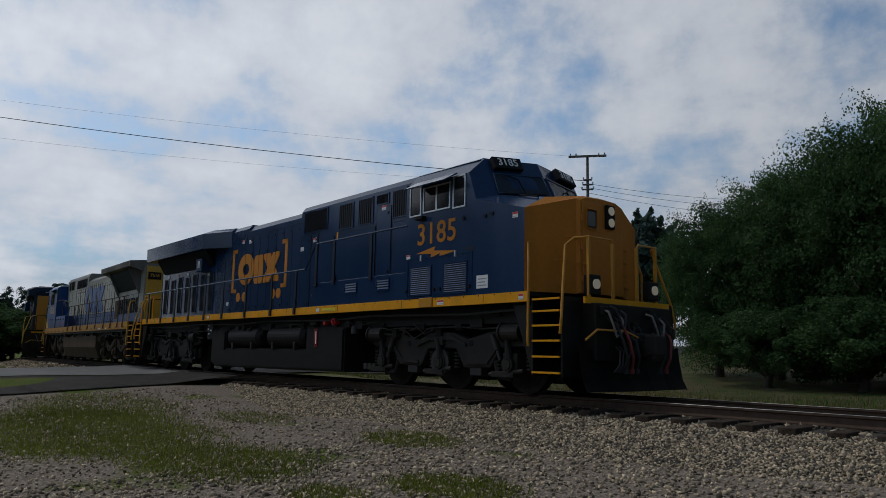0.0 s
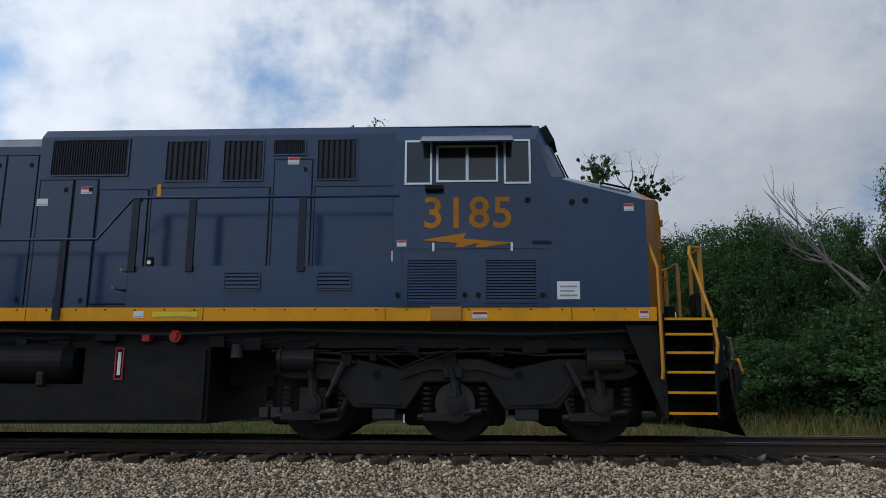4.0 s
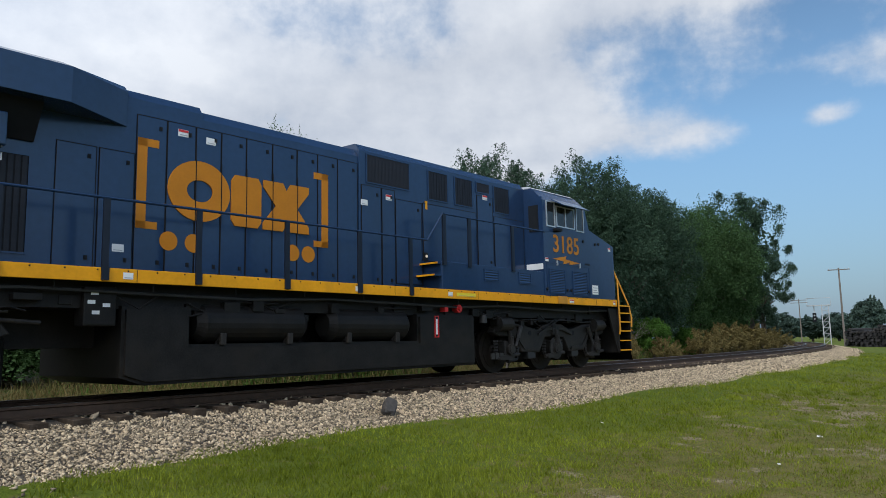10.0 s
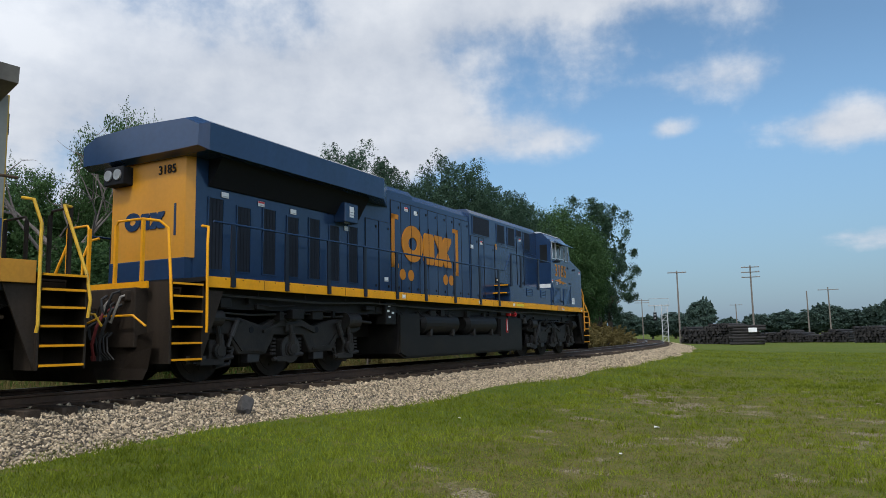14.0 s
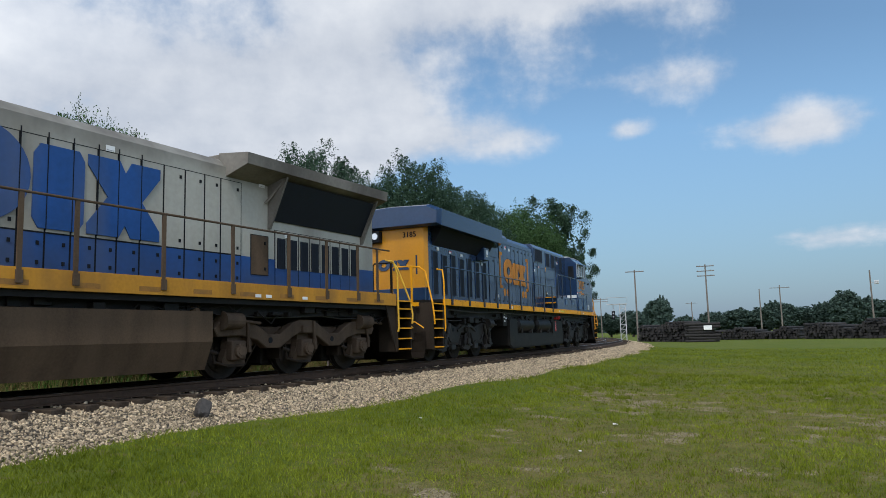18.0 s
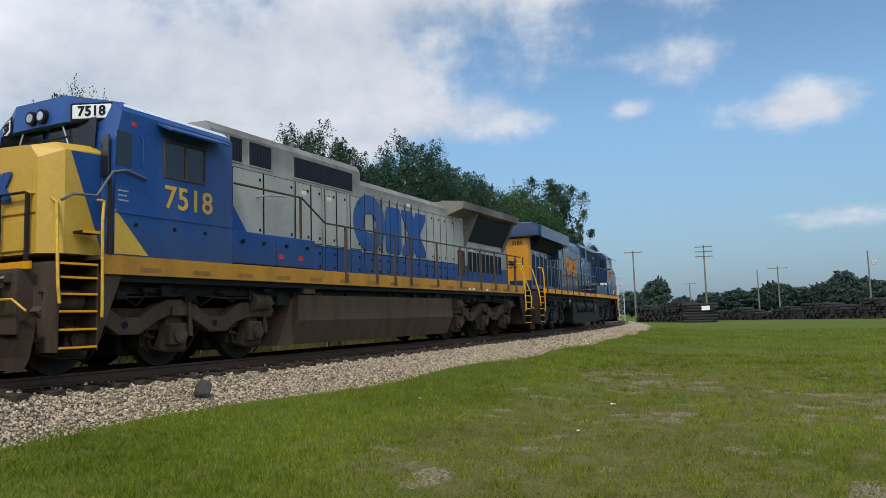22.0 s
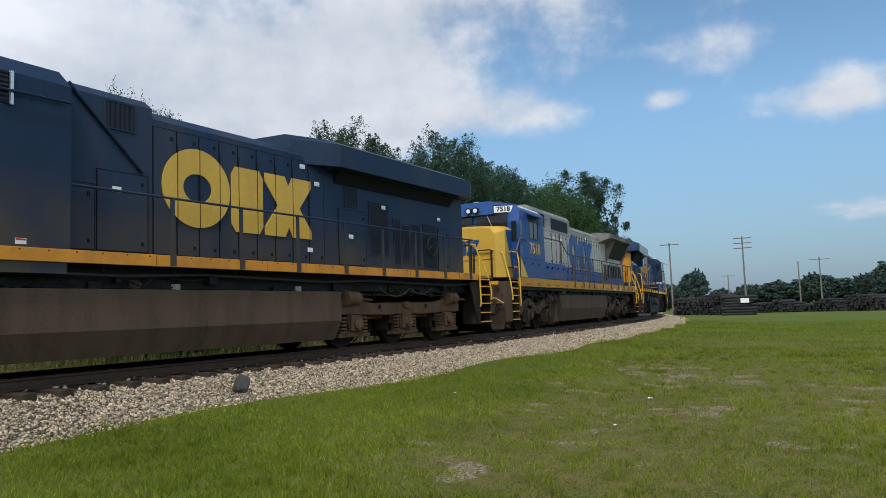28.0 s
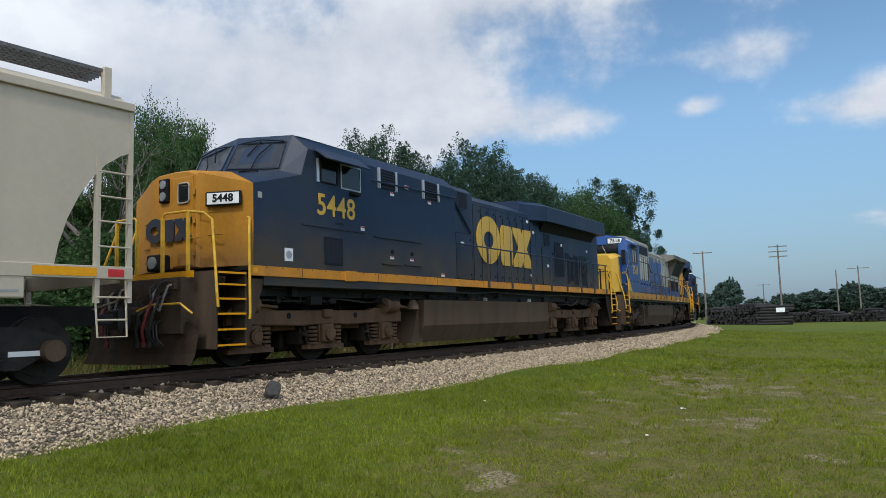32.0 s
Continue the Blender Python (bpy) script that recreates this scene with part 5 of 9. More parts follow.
def lead_unit():
    """The clean navy unit that leads, nose first."""
    e = tagged(new("locomotive"), "clean navy diesel locomotive with yellow sill, orange emblem and lit headlights", "locomotive")

    def X(x):
        return x
    sill(e, -9.47, 10.37, M_STRIPE, M_BLACK)
    wide_cab(e, X, M_NAVY, M_SHADED_NOSE, M_ROOFWHITE, "3185", M_ORANGEPIECE, False)
    fwd = part("forward_hood", loft([(1.42, sym([(1.05, 1.775), (1.05, 4.44), (0.94, 4.58), (0.0, 4.61)])), (6.87, sym([(1.05, 1.775), (1.05, 4.44), (0.94, 4.58), (0.0, 4.61)]))]), M_NAVY, e)
    eng = part("engine_hood", loft([(-9.25, sym([(1.02, 1.775), (1.02, 4.31), (0.92, 4.46), (0.0, 4.49)])), (1.42, sym([(1.02, 1.775), (1.02, 4.31), (0.92, 4.46), (0.0, 4.49)]))]), M_NAVY, e)
    wings(e, X, M_NAVY, front=-4.1)
    part("roof_hatch", loft([(-3.12, sym([(1.018, 4.28), (1.018, 4.40), (0.92, 4.53), (0.0, 4.56)])), (-1.88, sym([(1.018, 4.28), (1.018, 4.40), (0.92, 4.53), (0.0, 4.56)]))]), M_NAVY, e)
    part("roof_hatch_rail", pipe(BM(), [(-2.9, -0.7, 4.54), (-2.85, -0.7, 4.60), (-2.3, -0.7, 4.60), (-2.25, -0.7, 4.54)], 0.012), M_STEELPALE, e)
    for s in (-1, 1):
        y = s * 1.05
        for x0, x1, z0, z1, n in ((5.66, 6.23, 3.74, 4.34, 7), (4.25, 4.83, 3.74, 4.34, 7), (3.38, 3.98, 3.74, 4.34, 7), (1.62, 2.78, 3.84, 4.38, 30), (5.00, 5.46, 4.13, 4.34, 14)):
            grille(fwd, x0, x1, z0, z1, y, s, n)
        part("raised_walkway", slab(3.18, 6.87, 1.785, 2.36, s * 1.0, s * 1.575, 0.012), M_NAVY, e)
        for x0, x1 in ((5.84, 6.28), (4.56, 5.03)):
            grille(e, x0, x1, 2.04, 2.26, s * 1.575, s, 4, upright=False)
        door_panel(fwd, 5.02, 5.58, 2.40, 4.04, y, s, M_NAVY)
        door_panel(fwd, 3.20, 4.96, 2.42, 3.62, y, s, M_NAVY, False, "side_panel")
        door_panel(fwd, 5.64, 6.80, 2.42, 3.62, y, s, M_NAVY, False, "side_panel")
        for x0, x1 in ((1.48, 1.98), (2.02, 2.36)):
            door_panel(fwd, x0, x1, 1.82, 3.76, y, s, M_NAVY)
        door_panel(fwd, 2.40, 3.14, 1.90, 3.60, y, s, M_NAVY)
        y = s * 1.02
        edges = (-2.95, -2.47, -1.99, -1.54, -1.07, -0.55, -0.03, 0.43, 0.90, 1.40)
        for a, b_ in zip(edges, edges[1:]):
            door_panel(eng, a + 0.012, b_ - 0.012, 1.84, 4.16, y, s, M_NAVY)
        for a, b_ in ((-3.47, -2.97), (-4.05, -3.52)):
            door_panel(eng, a, b_, 1.84, 3.55, y, s, M_NAVY)
        for k in range(7):
            a = -9.05 + k * 0.70
            grille(eng, a + 0.12, a + 0.46, 1.98, 3.26 - 0.06 * (k % 2), y, s, 4)
        ex = slab(-5.25, -4.75, 3.28, 3.72, y, y + s * 0.30, 0.02)
        part("filter_box", ex, M_NAVY, eng)
        cab_back = slab(6.86, 6.872, 1.8, 4.2, s * 1.07, s * 1.59)
        part("cab_back_door", cab_back, M_NAVY, e)
        part("cab_back_window", slab(6.845, 6.86, 3.35, 4.0, s * 1.20, s * 1.48), M_GLASSDARK, e)
        part("white_plate", slab(6.84, 6.86, 2.42, 2.56, s * 1.10, s * 1.57), M_WHITE, e)
        # cab side fittings
        for x0 in (7.07, 8.13):
            grille(e, x0, x0 + 0.66, 1.86, 2.42, s * 1.60, s, 14, upright=False)
        part("side_hatch", frame_of(6.96, 8.95, 1.80, 2.60, s * 1.598, s * 1.612, 0.02), M_NAVY, e)
        for x0 in (7.40, 8.46):
            part("hatch_handle", slab(x0, x0 + 0.03, 2.54, 2.66, s * 1.60, s * 1.63), M_ALU, e)
        for x0 in (6.94, 7.84, 8.02, 8.88):
            part("latch", rod(BM(), (x0, s * 1.60, 1.95), (x0, s * 1.63, 1.95), 0.035, seg=10), M_GRILLE, e)
        for x0, z0 in ((9.30, 3.22), (9.48, 3.24), (8.70, 3.25)):
            part("round_port", rod(BM(), (x0, s * 1.60, z0), (x0, s * 1.62, z0), 0.04, seg=12), M_GRILLE, e)
        part("towing_pocket", slab(7.38, 7.80, 1.60, 1.79, s * 1.59, s * 1.625, 0.01), M_ORANGE, e)
        sticker(e, 9.22, 2.01, 0.30, 0.24, s * 1.6, s, bars=3, name="builder_notice")
        sticker(e, 10.20, 1.69, 0.12, 0.10, s * 1.6, s, bars=1, top=M_RED)
        sticker(e, 10.06, 3.14, 0.13, 0.10, s * 1.6, s, bars=1, top=M_RED)
        sticker(e, 8.04, 1.68, 0.20, 0.09, s * 1.6, s, bars=1, top=M_RED)
        sticker(e, 6.98, 2.66, 0.13, 0.09, s * 1.6, s, bars=0, top=M_RED, name="flag_decal")
        sticker(e, 8.88, 2.66, 0.26, 0.05, s * 1.6, s, base=M_SLAT, bars=0, name="builder_plate")
        sticker(e, 3.9, 1.69, 0.62, 0.075, s * 1.6, s, base=M_LEMON, bars=1)
        for xx in (3.4, -3.27, 0.9):
            sticker(e, xx, 1.69, 0.14, 0.09, s * 1.6, s, bars=1)
        for xx, zz, tp in ((5.30, 4.02, M_RED), (1.54, 3.42, None), (2.20, 3.60, M_RED), (-2.21, 4.02, M_RED), (-1.73, 3.98, None), (-3.17, 2.14, None)):
            sticker(e, xx, zz, 0.17, 0.11, s * (1.066 if xx > 1.42 else 1.036), s, bars=1, top=tp)
        for k, zz in enumerate((3.36, 3.34, 3.32, 3.20)):
            sticker(e, -8.55 + 0.95 * k + (0.9 if k == 3 else 0), zz, 0.18, 0.10, s * 1.036, s, bars=1, top=M_RED if k == 1 else None)
        sticker(e, -5.0, 3.52, 0.16, 0.24, s * 1.32, s, bars=2)
        part("safety_tag", slab(3.27, 3.33, 3.50, 3.68, s * 1.05, s * 1.068), M_STRIPE, e)
        lt = part("step_light", slab(3.20, 3.30, 2.40, 2.58, s * 1.05, s * 1.09), M_GRILLE, e)
        part("lens", rod(BM(), (3.25, s * 1.09, 2.50), (3.25, s * 1.105, 2.50), 0.03, seg=10), M_LAMP, lt)
        rail_run(e, [(6.94, 3.33), (3.20, 3.33), (2.72, 2.74), (-9.35, 2.72)], s, M_NAVY, [(x, 2.73) for x in (2.25, 0.93, -0.65, -2.23, -3.59, -4.9, -6.2, -7.5, -8.9)], 1.66, M_DARKNAVY, 0.045)
        for x in (3.24, 4.05, 5.60):
            part("rail_support", slab(x - 0.05, x + 0.05, 2.28, 3.33, s * 1.58, s * 1.615), M_DARKNAVY, e)
        for z in (2.05, 2.30):
            part("yellow_step", slab(2.98 + (z - 2.05) * 0.4, 3.18, z, z + 0.035, s * 1.05, s * 1.55), M_NAVY, e)
            part("step_nosing", slab(2.965 + (z - 2.05) * 0.4, 2.98 + (z - 2.05) * 0.4, z + 0.002, z + 0.036, s * 1.05, s * 1.55), M_STRIPE, e)
        # the emblem and its brackets
        if s < 0:
            emblem(e, -2.45, 0.22, 2.66, 3.62, s * 1.036, s, M_ORANGEPIECE, "orange painted emblem across the engine doors", edges)
            for xa, o in ((-2.93, 1), (0.67, -1)):
                b_ = slab(xa, xa + o * 0.15, 2.46, 3.82, s * 1.036, s * 1.042)
                box(b_, xa, xa + o * 0.33, s * 1.036, s * 1.042, 3.70, 3.82), box(b_, xa, xa + o * 0.33, s * 1.036, s * 1.042, 2.46, 2.57)
                part("painted_bracket", b_, M_ORANGEPIECE, e)
            for xx in (-2.41, -2.00, -0.12, 0.22):
                part("painted_dot", rod(BM(), (xx, s * 1.034, 2.31), (xx, s * 1.041, 2.31), 0.145, seg=24), M_ORANGEPIECE, e)
            bolt = prism(BM(), [(7.24, 2.70), (7.86, 2.80), (7.82, 2.72), (8.50, 2.66), (7.98, 2.585), (8.02, 2.66), (7.70, 2.575), (7.74, 2.66)], s * 1.602, s * 1.607)
            part("painted_bolt", bolt, M_ORANGEPIECE, e, "orange painted lightning bolt")
    # roof fittings
    rc = slab(-1.5, -0.5, 4.40, 4.54, -0.5, 0.5, 0.03)
    part("exhaust_hatch", rc, M_NAVY, e)
    for k in range(3):
        hn = BM()
        rod(hn, (0.4, -0.3 + 0.2 * k, 4.50), (0.75, -0.3 + 0.2 * k, 4.52), 0.03, r2=0.08, seg=12)
        part("horn", hn, M_GRILLE, e)
    # rear face
    rear = part("hood_end", loft([(-9.24, sym([(1.03, 2.15), (1.03, 3.95), (0.6, 4.0), (0.0, 4.05)])), (-9.40, sym([(0.96, 2.15), (0.96, 3.95), (0.55, 4.0), (0.0, 4.05)]))]), M_ORANGE, e, "orange-yellow end of the hood")
    part("hood_end_base", slab(-9.24, -9.42, 1.78, 2.15, -0.98, 0.98, 0.01), M_NAVY, e)
    letters("number", "3185", 0.22, pose(-9.412, -0.50, 3.74, 90, 0, -90), M_GRILLE, rear, 0.015)
    lam = part("rear_headlight", slab(-9.38, -9.62, 3.56, 3.90, 0.42, 0.94, 0.02), M_GRILLE, rear)
    for ya in (0.55, 0.80):
        part("lens", rod(BM(), (-9.62, ya, 3.74), (-9.65, ya, 3.74), 0.10, seg=16), M_LAMPGLASS, lam)
    b_ = BM()
    box(b_, -9.402, -9.41, -0.74, -0.69, 2.55, 3.12)
    er = emblem(rear, -0.52, 0.52, 2.70, 3.04, 0.0, -1, M_NAVY, "navy painted emblem on the hood's end")
    er.matrix_basis = pose(-9.40, 0.06, 0, 0, 0, -90)
    part("painted_bracket", b_, M_NAVY, rear)
    # under the frame
    tk = prism(BM(), [(-3.25, 1.30), (-2.24, 1.30), (-2.24, 0.76), (2.60, 0.76), (2.60, 1.28), (4.36, 1.28), (4.36, 0.24), (-2.9, 0.20), (-3.25, 0.32)], -1.45, 1.45)
    bmesh.ops.bevel(tk, geom=[ed for ed in tk.edges if abs(ed.verts[0].co.y - ed.verts[1].co.y) < 1e-4], offset=0.05, segments=2, affect="EDGES")
    tank = part("fuel_tank", tk, M_BLACK, e)
    for s in (-1, 1):
        for x0, x1 in ((-2.10, -0.06), (0.42, 2.42)):
            a = rod(BM(), (x0 + 0.12, s * 1.18, 1.07), (x1 - 0.12, s * 1.18, 1.07), 0.30, seg=24)
            rod(a, (x0, s * 1.18, 1.07), (x0 + 0.12, s * 1.18, 1.07), 0.20, r2=0.30, seg=24), rod(a, (x1 - 0.12, s * 1.18, 1.07), (x1, s * 1.18, 1.07), 0.30, r2=0.20, seg=24)
            air = part("air_reservoir", a, M_BLACK, e)
            for xx in (x0 + 0.4, x1 - 0.4):
                part("strap_foot", slab(xx - 0.05, xx + 0.05, 0.74, 0.92, s * 1.30, s * 1.46, 0.01), M_DARKSTEEL, air)
        gz = part("fuel_gauge", frame_of(3.06, 3.18, 0.82, 1.25, s * 1.45, s * 1.468, 0.016), M_RED, e)
        part("gauge_plate", slab(3.08, 3.16, 0.84, 1.23, s * 1.449, s * 1.456), M_GRILLE, gz)
        part("gauge_glass", slab(3.098, 3.142, 0.88, 1.19, s * 1.456, s * 1.464), M_WHITE, gz)
        part("fuel_cap", rod(rod(BM(), (3.86, s * 1.20, 1.41), (3.86, s * 1.44, 1.41), 0.085, seg=14), (3.86, s * 1.44, 1.41), (3.86, s * 1.48, 1.41), 0.045, seg=10), M_RED, e)
        part("cutoff_button", slab(3.40, 3.50, 1.34, 1.43, s * 1.2, s * 1.44), M_RED, e)
        part("valve_cabinet", slab(-3.76, -3.32, 1.02, 1.55, s * 1.1, s * 1.40, 0.02), M_BLACK, e)
        for xx, zz in ((-3.62, 1.46), (-3.66, 1.34), (-3.46, 1.30), (-3.60, 1.20)):
            sticker(e, xx, zz, 0.10, 0.05, s * 1.40, s, bars=0)
        part("bell_housing", rod(BM(), (4.72, s * 1.38, 1.30), (4.72, s * 1.38, 1.12), 0.07, r2=0.09, seg=12), M_WORNSTEEL, e)
    clutter(e, -9.0, 10.0, M_BLACK, 5)
    truck(e, 7.70, 1.93, M_DARKSTEEL, "")
    truck(e, -7.02, 1.90, M_DARKSTEEL, "")
    end_set(e, 10.37, 1, M_BLACK, M_ORANGE, M_STRIPE, lamps=True, lamp_m=M_LAMP)
    end_set(e, -9.47, -1, M_OILY, M_STRIPE, M_STRIPE, reach=1.10, post_m=M_STRIPE)
    TRAIN.append((e, -10.15))


def old_unit():
    """The faded blue, grey and yellow unit, running long hood first."""
    e = tagged(new("locomotive"), "faded grey, blue and yellow diesel locomotive streaked with rust and soot", "locomotive")
    # deep yellow sill
    part("underframe", slab(-7.3, 11.2, 1.22, 1.55, -1.3, 1.3), M_BLACK, e)
    part("center_beam", slab(-7.0, 10.9, 0.74, 1.23, -0.55, 0.55), M_BLACK, e)
    part("walkway", slab(-7.3, 11.2, 1.72, 1.79, -1.57, 1.57), M_BROWN, e)
    for s in (-1, 1):
        part("side_sill", slab(-7.3, 11.2, 1.50, 1.80, s * 1.55, s * 1.60, 0.006), M_OLDSTRIPE, e)
        for k in range(16):
            xx = -6.6 + k * 1.12
            part("sill_pocket", slab(xx, xx + 0.42, 1.55, 1.63, s * 1.595, s * 1.603), M_POCKET, e)
        part("lower_sill", slab(-7.3, 11.2, 1.40, 1.50, s * 1.40, s * 1.52), M_BLACK, e)
    # cab and nose
    cab = part("cab", loft([(-4.50, sym([(1.60, 1.80), (1.60, 4.08), (1.38, 4.26), (0.0, 4.44)])), (-6.98, sym([(1.60, 1.80), (1.60, 4.10), (1.38, 4.28), (0.0, 4.48)])), (-7.10, sym([(1.60, 1.80), (1.60, 3.60), (1.30, 3.66), (0.0, 3.70)]))]), M_BLUE, e)
    part("cab_roof", loft([(-4.46, sym([(1.46, 4.20), (1.34, 4.29), (0.0, 4.47)])), (-6.90, sym([(1.46, 4.22), (1.34, 4.31), (0.0, 4.51)]))]), M_ROOFWHITE, cab, "pale roof of the cab")
    vb = BM()
    plan = [(-6.9, -1.50), (-7.28, -0.62), (-7.28, 0.62), (-6.9, 1.50)]
    lo, hi = [vb.verts.new((x_, y_, 3.98)) for x_, y_ in plan], [vb.verts.new((x_ + 0.03, y_, 4.27 + 0.16 * (abs(y_) < 1))) for x_, y_ in plan]
    for i in range(3):
        vb.faces.new((lo[i], lo[i + 1], hi[i + 1], hi[i]))
    vb.faces.new(lo[::-1]), vb.faces.new(hi), vb.faces.new((lo[0], hi[0], hi[3], lo[3]))
    bmesh.ops.recalc_face_normals(vb, faces=vb.faces)
    visor = part("front_visor", vb, M_BLUE, cab)
    for s in (-1, 1):
        tilt = math.degrees(math.atan2(0.38, 0.88))
        bd = part("number_board", slab(-0.32, 0.32, -0.115, 0.115, -0.03, 0.0, 0.01), M_WHITE, visor, "white number board with black figures")
        bd.matrix_basis = pose(-7.095, s * 1.06, 4.13, 0, 0, -90 - s * tilt)
        part("board_edge", frame_of(-0.35, 0.35, -0.14, 0.14, -0.025, 0.0, 0.03), M_GRILLE, bd)
        letters("number", "7518", 0.22, pose(0, -0.034, 0, 90, 0, 0), M_GRILLE, bd, 0.03)
        hl = part("headlight", rod(BM(), (-7.20, s * 0.13, 4.14), (-7.34, s * 0.13, 4.14), 0.115, seg=18), M_GRILLE, visor)
        part("lens", rod(BM(), (-7.34, s * 0.13, 4.14), (-7.35, s * 0.13, 4.14), 0.075, seg=16), M_LAMPGLASS, hl)
        bm = BM()
        bm.faces.new([bm.verts.new(p_) for p_ in ((-7.13, s * 0.08, 4.06), (-7.13, s * 1.20, 4.02), (-7.16, s * 1.20, 3.52), (-7.16, s * 0.08, 3.52))])
        bmesh.ops.solidify(bm, geom=bm.faces[:], thickness=0.02)
        part("windscreen", bm, M_GLASSDARK, cab)
        part("wiper", pipe(BM(), [(-7.20, s * 0.5, 3.95), (-7.20, s * 0.65, 3.6)], 0.012), M_ALU, cab)
        y = s * 1.6
        part("corner_rail", pipe(BM(), [(-7.95, s * 1.52, 2.55), (-7.78, s * 1.55, 2.66), (-7.40, s * 1.58, 2.68), (-7.16, s * 1.62, 3.08), (-6.92, s * 1.65, 3.14), (-6.55, s * 1.65, 3.06), (-6.52, s * 1.6, 3.05)], 0.022, 8), M_GALV, e)
        part("corner_post", slab(-7.22, -7.17, 1.80, 3.06, s * 1.585, s * 1.625), M_OILY, e)
        part("corner_step", slab(-7.62, -7.30, 2.10, 2.14, s * 1.34, s * 1.56), M_OILY, e)
        part("step_nosing", slab(-7.62, -7.30, 2.10, 2.145, s * 1.56, s * 1.575), M_STRIPE, e)
        part("front_window", slab(-7.16, -7.13, 3.05, 3.70, s * 1.34, s * 1.52, 0.01), M_GLASSDARK, cab)
        part("cab_grab", pipe(BM(), [(-6.62, s * 1.60, 3.25), (-6.62, s * 1.66, 3.28), (-6.62, s * 1.66, 3.72), (-6.62, s * 1.60, 3.75)], 0.013), M_BLUE, cab)
        w = window(cab, -6.12, -5.22, 3.18, 3.78, y, s, trim=M_BROWN, split=True)
        part("door_window", slab(-7.08, -6.80, 3.22, 3.76, y, y + s * 0.008), M_GLASSDARK, cab)
        part("sunshade", prism(BM(), [(s * 1.60, 4.02), (s * 1.62, 4.05), (s * 1.95, 3.90), (s * 1.94, 3.87)], -6.30, -4.88, "x"), M_BLUE, cab)
        letters("number", "7518", 0.54, pose(-5.57, y + s * 0.003, 2.82, 90, 0, 0 if s < 0 else 180), M_YELLOW, cab, 0.015, "large painted unit number")
        part("cab_side_seam", slab(-7.1, -4.5, 2.46, 2.48, y, y + s * 0.014), M_BLUE, cab)
        # blue side lockers below the grey hood, with a yellow wedge at the front
        part("side_locker", slab(-4.48, -3.2, 1.82, 2.44, s * 1.1, s * 1.57, 0.02), M_BLUE, e)
        part("side_locker", slab(-3.18, -1.88, 1.82, 2.44, s * 1.1, s * 1.57, 0.02), M_BLUE, e)
        part("painted_wedge", prism(BM(), [(-7.10, 1.82), (-6.45, 1.82), (-7.10, 2.52)], y, y + s * 0.006), M_YELLOW, cab, "yellow painted wedge")
        part("painted_wedge", prism(BM(), [(-4.48, 2.46), (-3.45, 2.46), (-4.48, 3.75)], s * 1.06, s * 1.074), M_BLUE, e, "blue painted wedge")
        for xx, zz in ((-6.7, 2.3), (-5.9, 2.3), (-5.2, 2.3), (-4.2, 2.25), (-3.6, 2.25), (-2.9, 2.25), (-2.2, 2.25)):
            part("latch", rod(BM(), (xx, s * 1.56, zz), (xx, s * 1.615, zz), 0.035, seg=10), M_GRILLE, e)
        for xx in (-3.05, -2.4):
            sticker(e, xx, 2.02, 0.14, 0.10, s * 1.57, s, base=M_RED, bars=1)
        sticker(e, -6.75, 3.92, 0.10, 0.07, s * 1.6, s, base=M_RED, bars=0, name="flag_decal")
        sticker(e, -6.95, 2.75, 0.26, 0.30, s * 1.6, s, base=M_BLUE, bars=3, name="step_notice")
    nose = part("nose", loft([(-7.05, sym([(1.32, 1.80), (1.32, 3.42), (1.10, 3.56), (0.0, 3.60)])), (-7.75, sym([(1.32, 1.80), (1.32, 3.36), (1.10, 3.50), (0.0, 3.56)])), (-8.02, sym([(1.08, 1.80), (1.08, 3.22), (0.9, 3.42), (0.0, 3.48)]))]), M_YELLOW, e)
    for s in (-1, 1):
        part("painted_wedge", prism(BM(), [(-7.12, 1.9), (-7.12, 3.38), (-7.66, 3.36), (-7.30, 2.4)], s * 1.322, s * 1.328), M_BLUE, nose, "blue painted wedge")
    em = part("nose_badge", slab(-8.02, -8.026, 2.6, 3.15, -0.98, 0.55), M_YELLOW, nose)
    eb = emblem(nose, -0.62, 0.62, 2.60, 3.12, 0.0, -1, M_BLUE, "blue painted emblem on the nose")
    eb.matrix_basis = pose(-8.04, 0.1, 0, 0, 0, -90)
    part("nose_hatch", slab(-8.03, -8.05, 1.85, 2.3, -0.9, -0.1, 0.01), M_YELLOW, nose)
    part("nose_seam", slab(-8.02, -8.04, 2.40, 2.42, -1.05, 1.05), M_WORNSTRIPE, nose)
    part("nose_rail", pipe(BM(), [(-7.45, -1.0, 3.58), (-7.45, -1.0, 3.66), (-7.45, 1.0, 3.66), (-7.45, 1.0, 3.58)], 0.016), M_GRILLE, nose)
    hl = part("nose_lamp", slab(-8.3, -8.45, 1.30, 1.52, -0.7, -0.48, 0.02), M_BROWN, e)
    part("lens", rod(BM(), (-8.45, -0.59, 1.41), (-8.48, -0.59, 1.41), 0.08, seg=14), M_LAMPGLASS, hl)
    # hood: a tall fore part and a lower engine part
    fore = part("forward_hood", loft([(-4.50, sym([(1.05, 1.79), (1.05, 4.46), (0.95, 4.61), (0.0, 4.65)])), (0.78, sym([(1.05, 1.79), (1.05, 4.46), (0.95, 4.61), (0.0, 4.65)]))]), M_GREY, e)
    eng = part("engine_hood", loft([(0.78, sym([(1.03, 1.79), (1.03, 4.14), (0.86, 4.31), (0.0, 4.35)])), (11.0, sym([(1.03, 1.79), (1.03, 4.10), (0.86, 4.26), (0.0, 4.30)]))]), M_GREY, e)
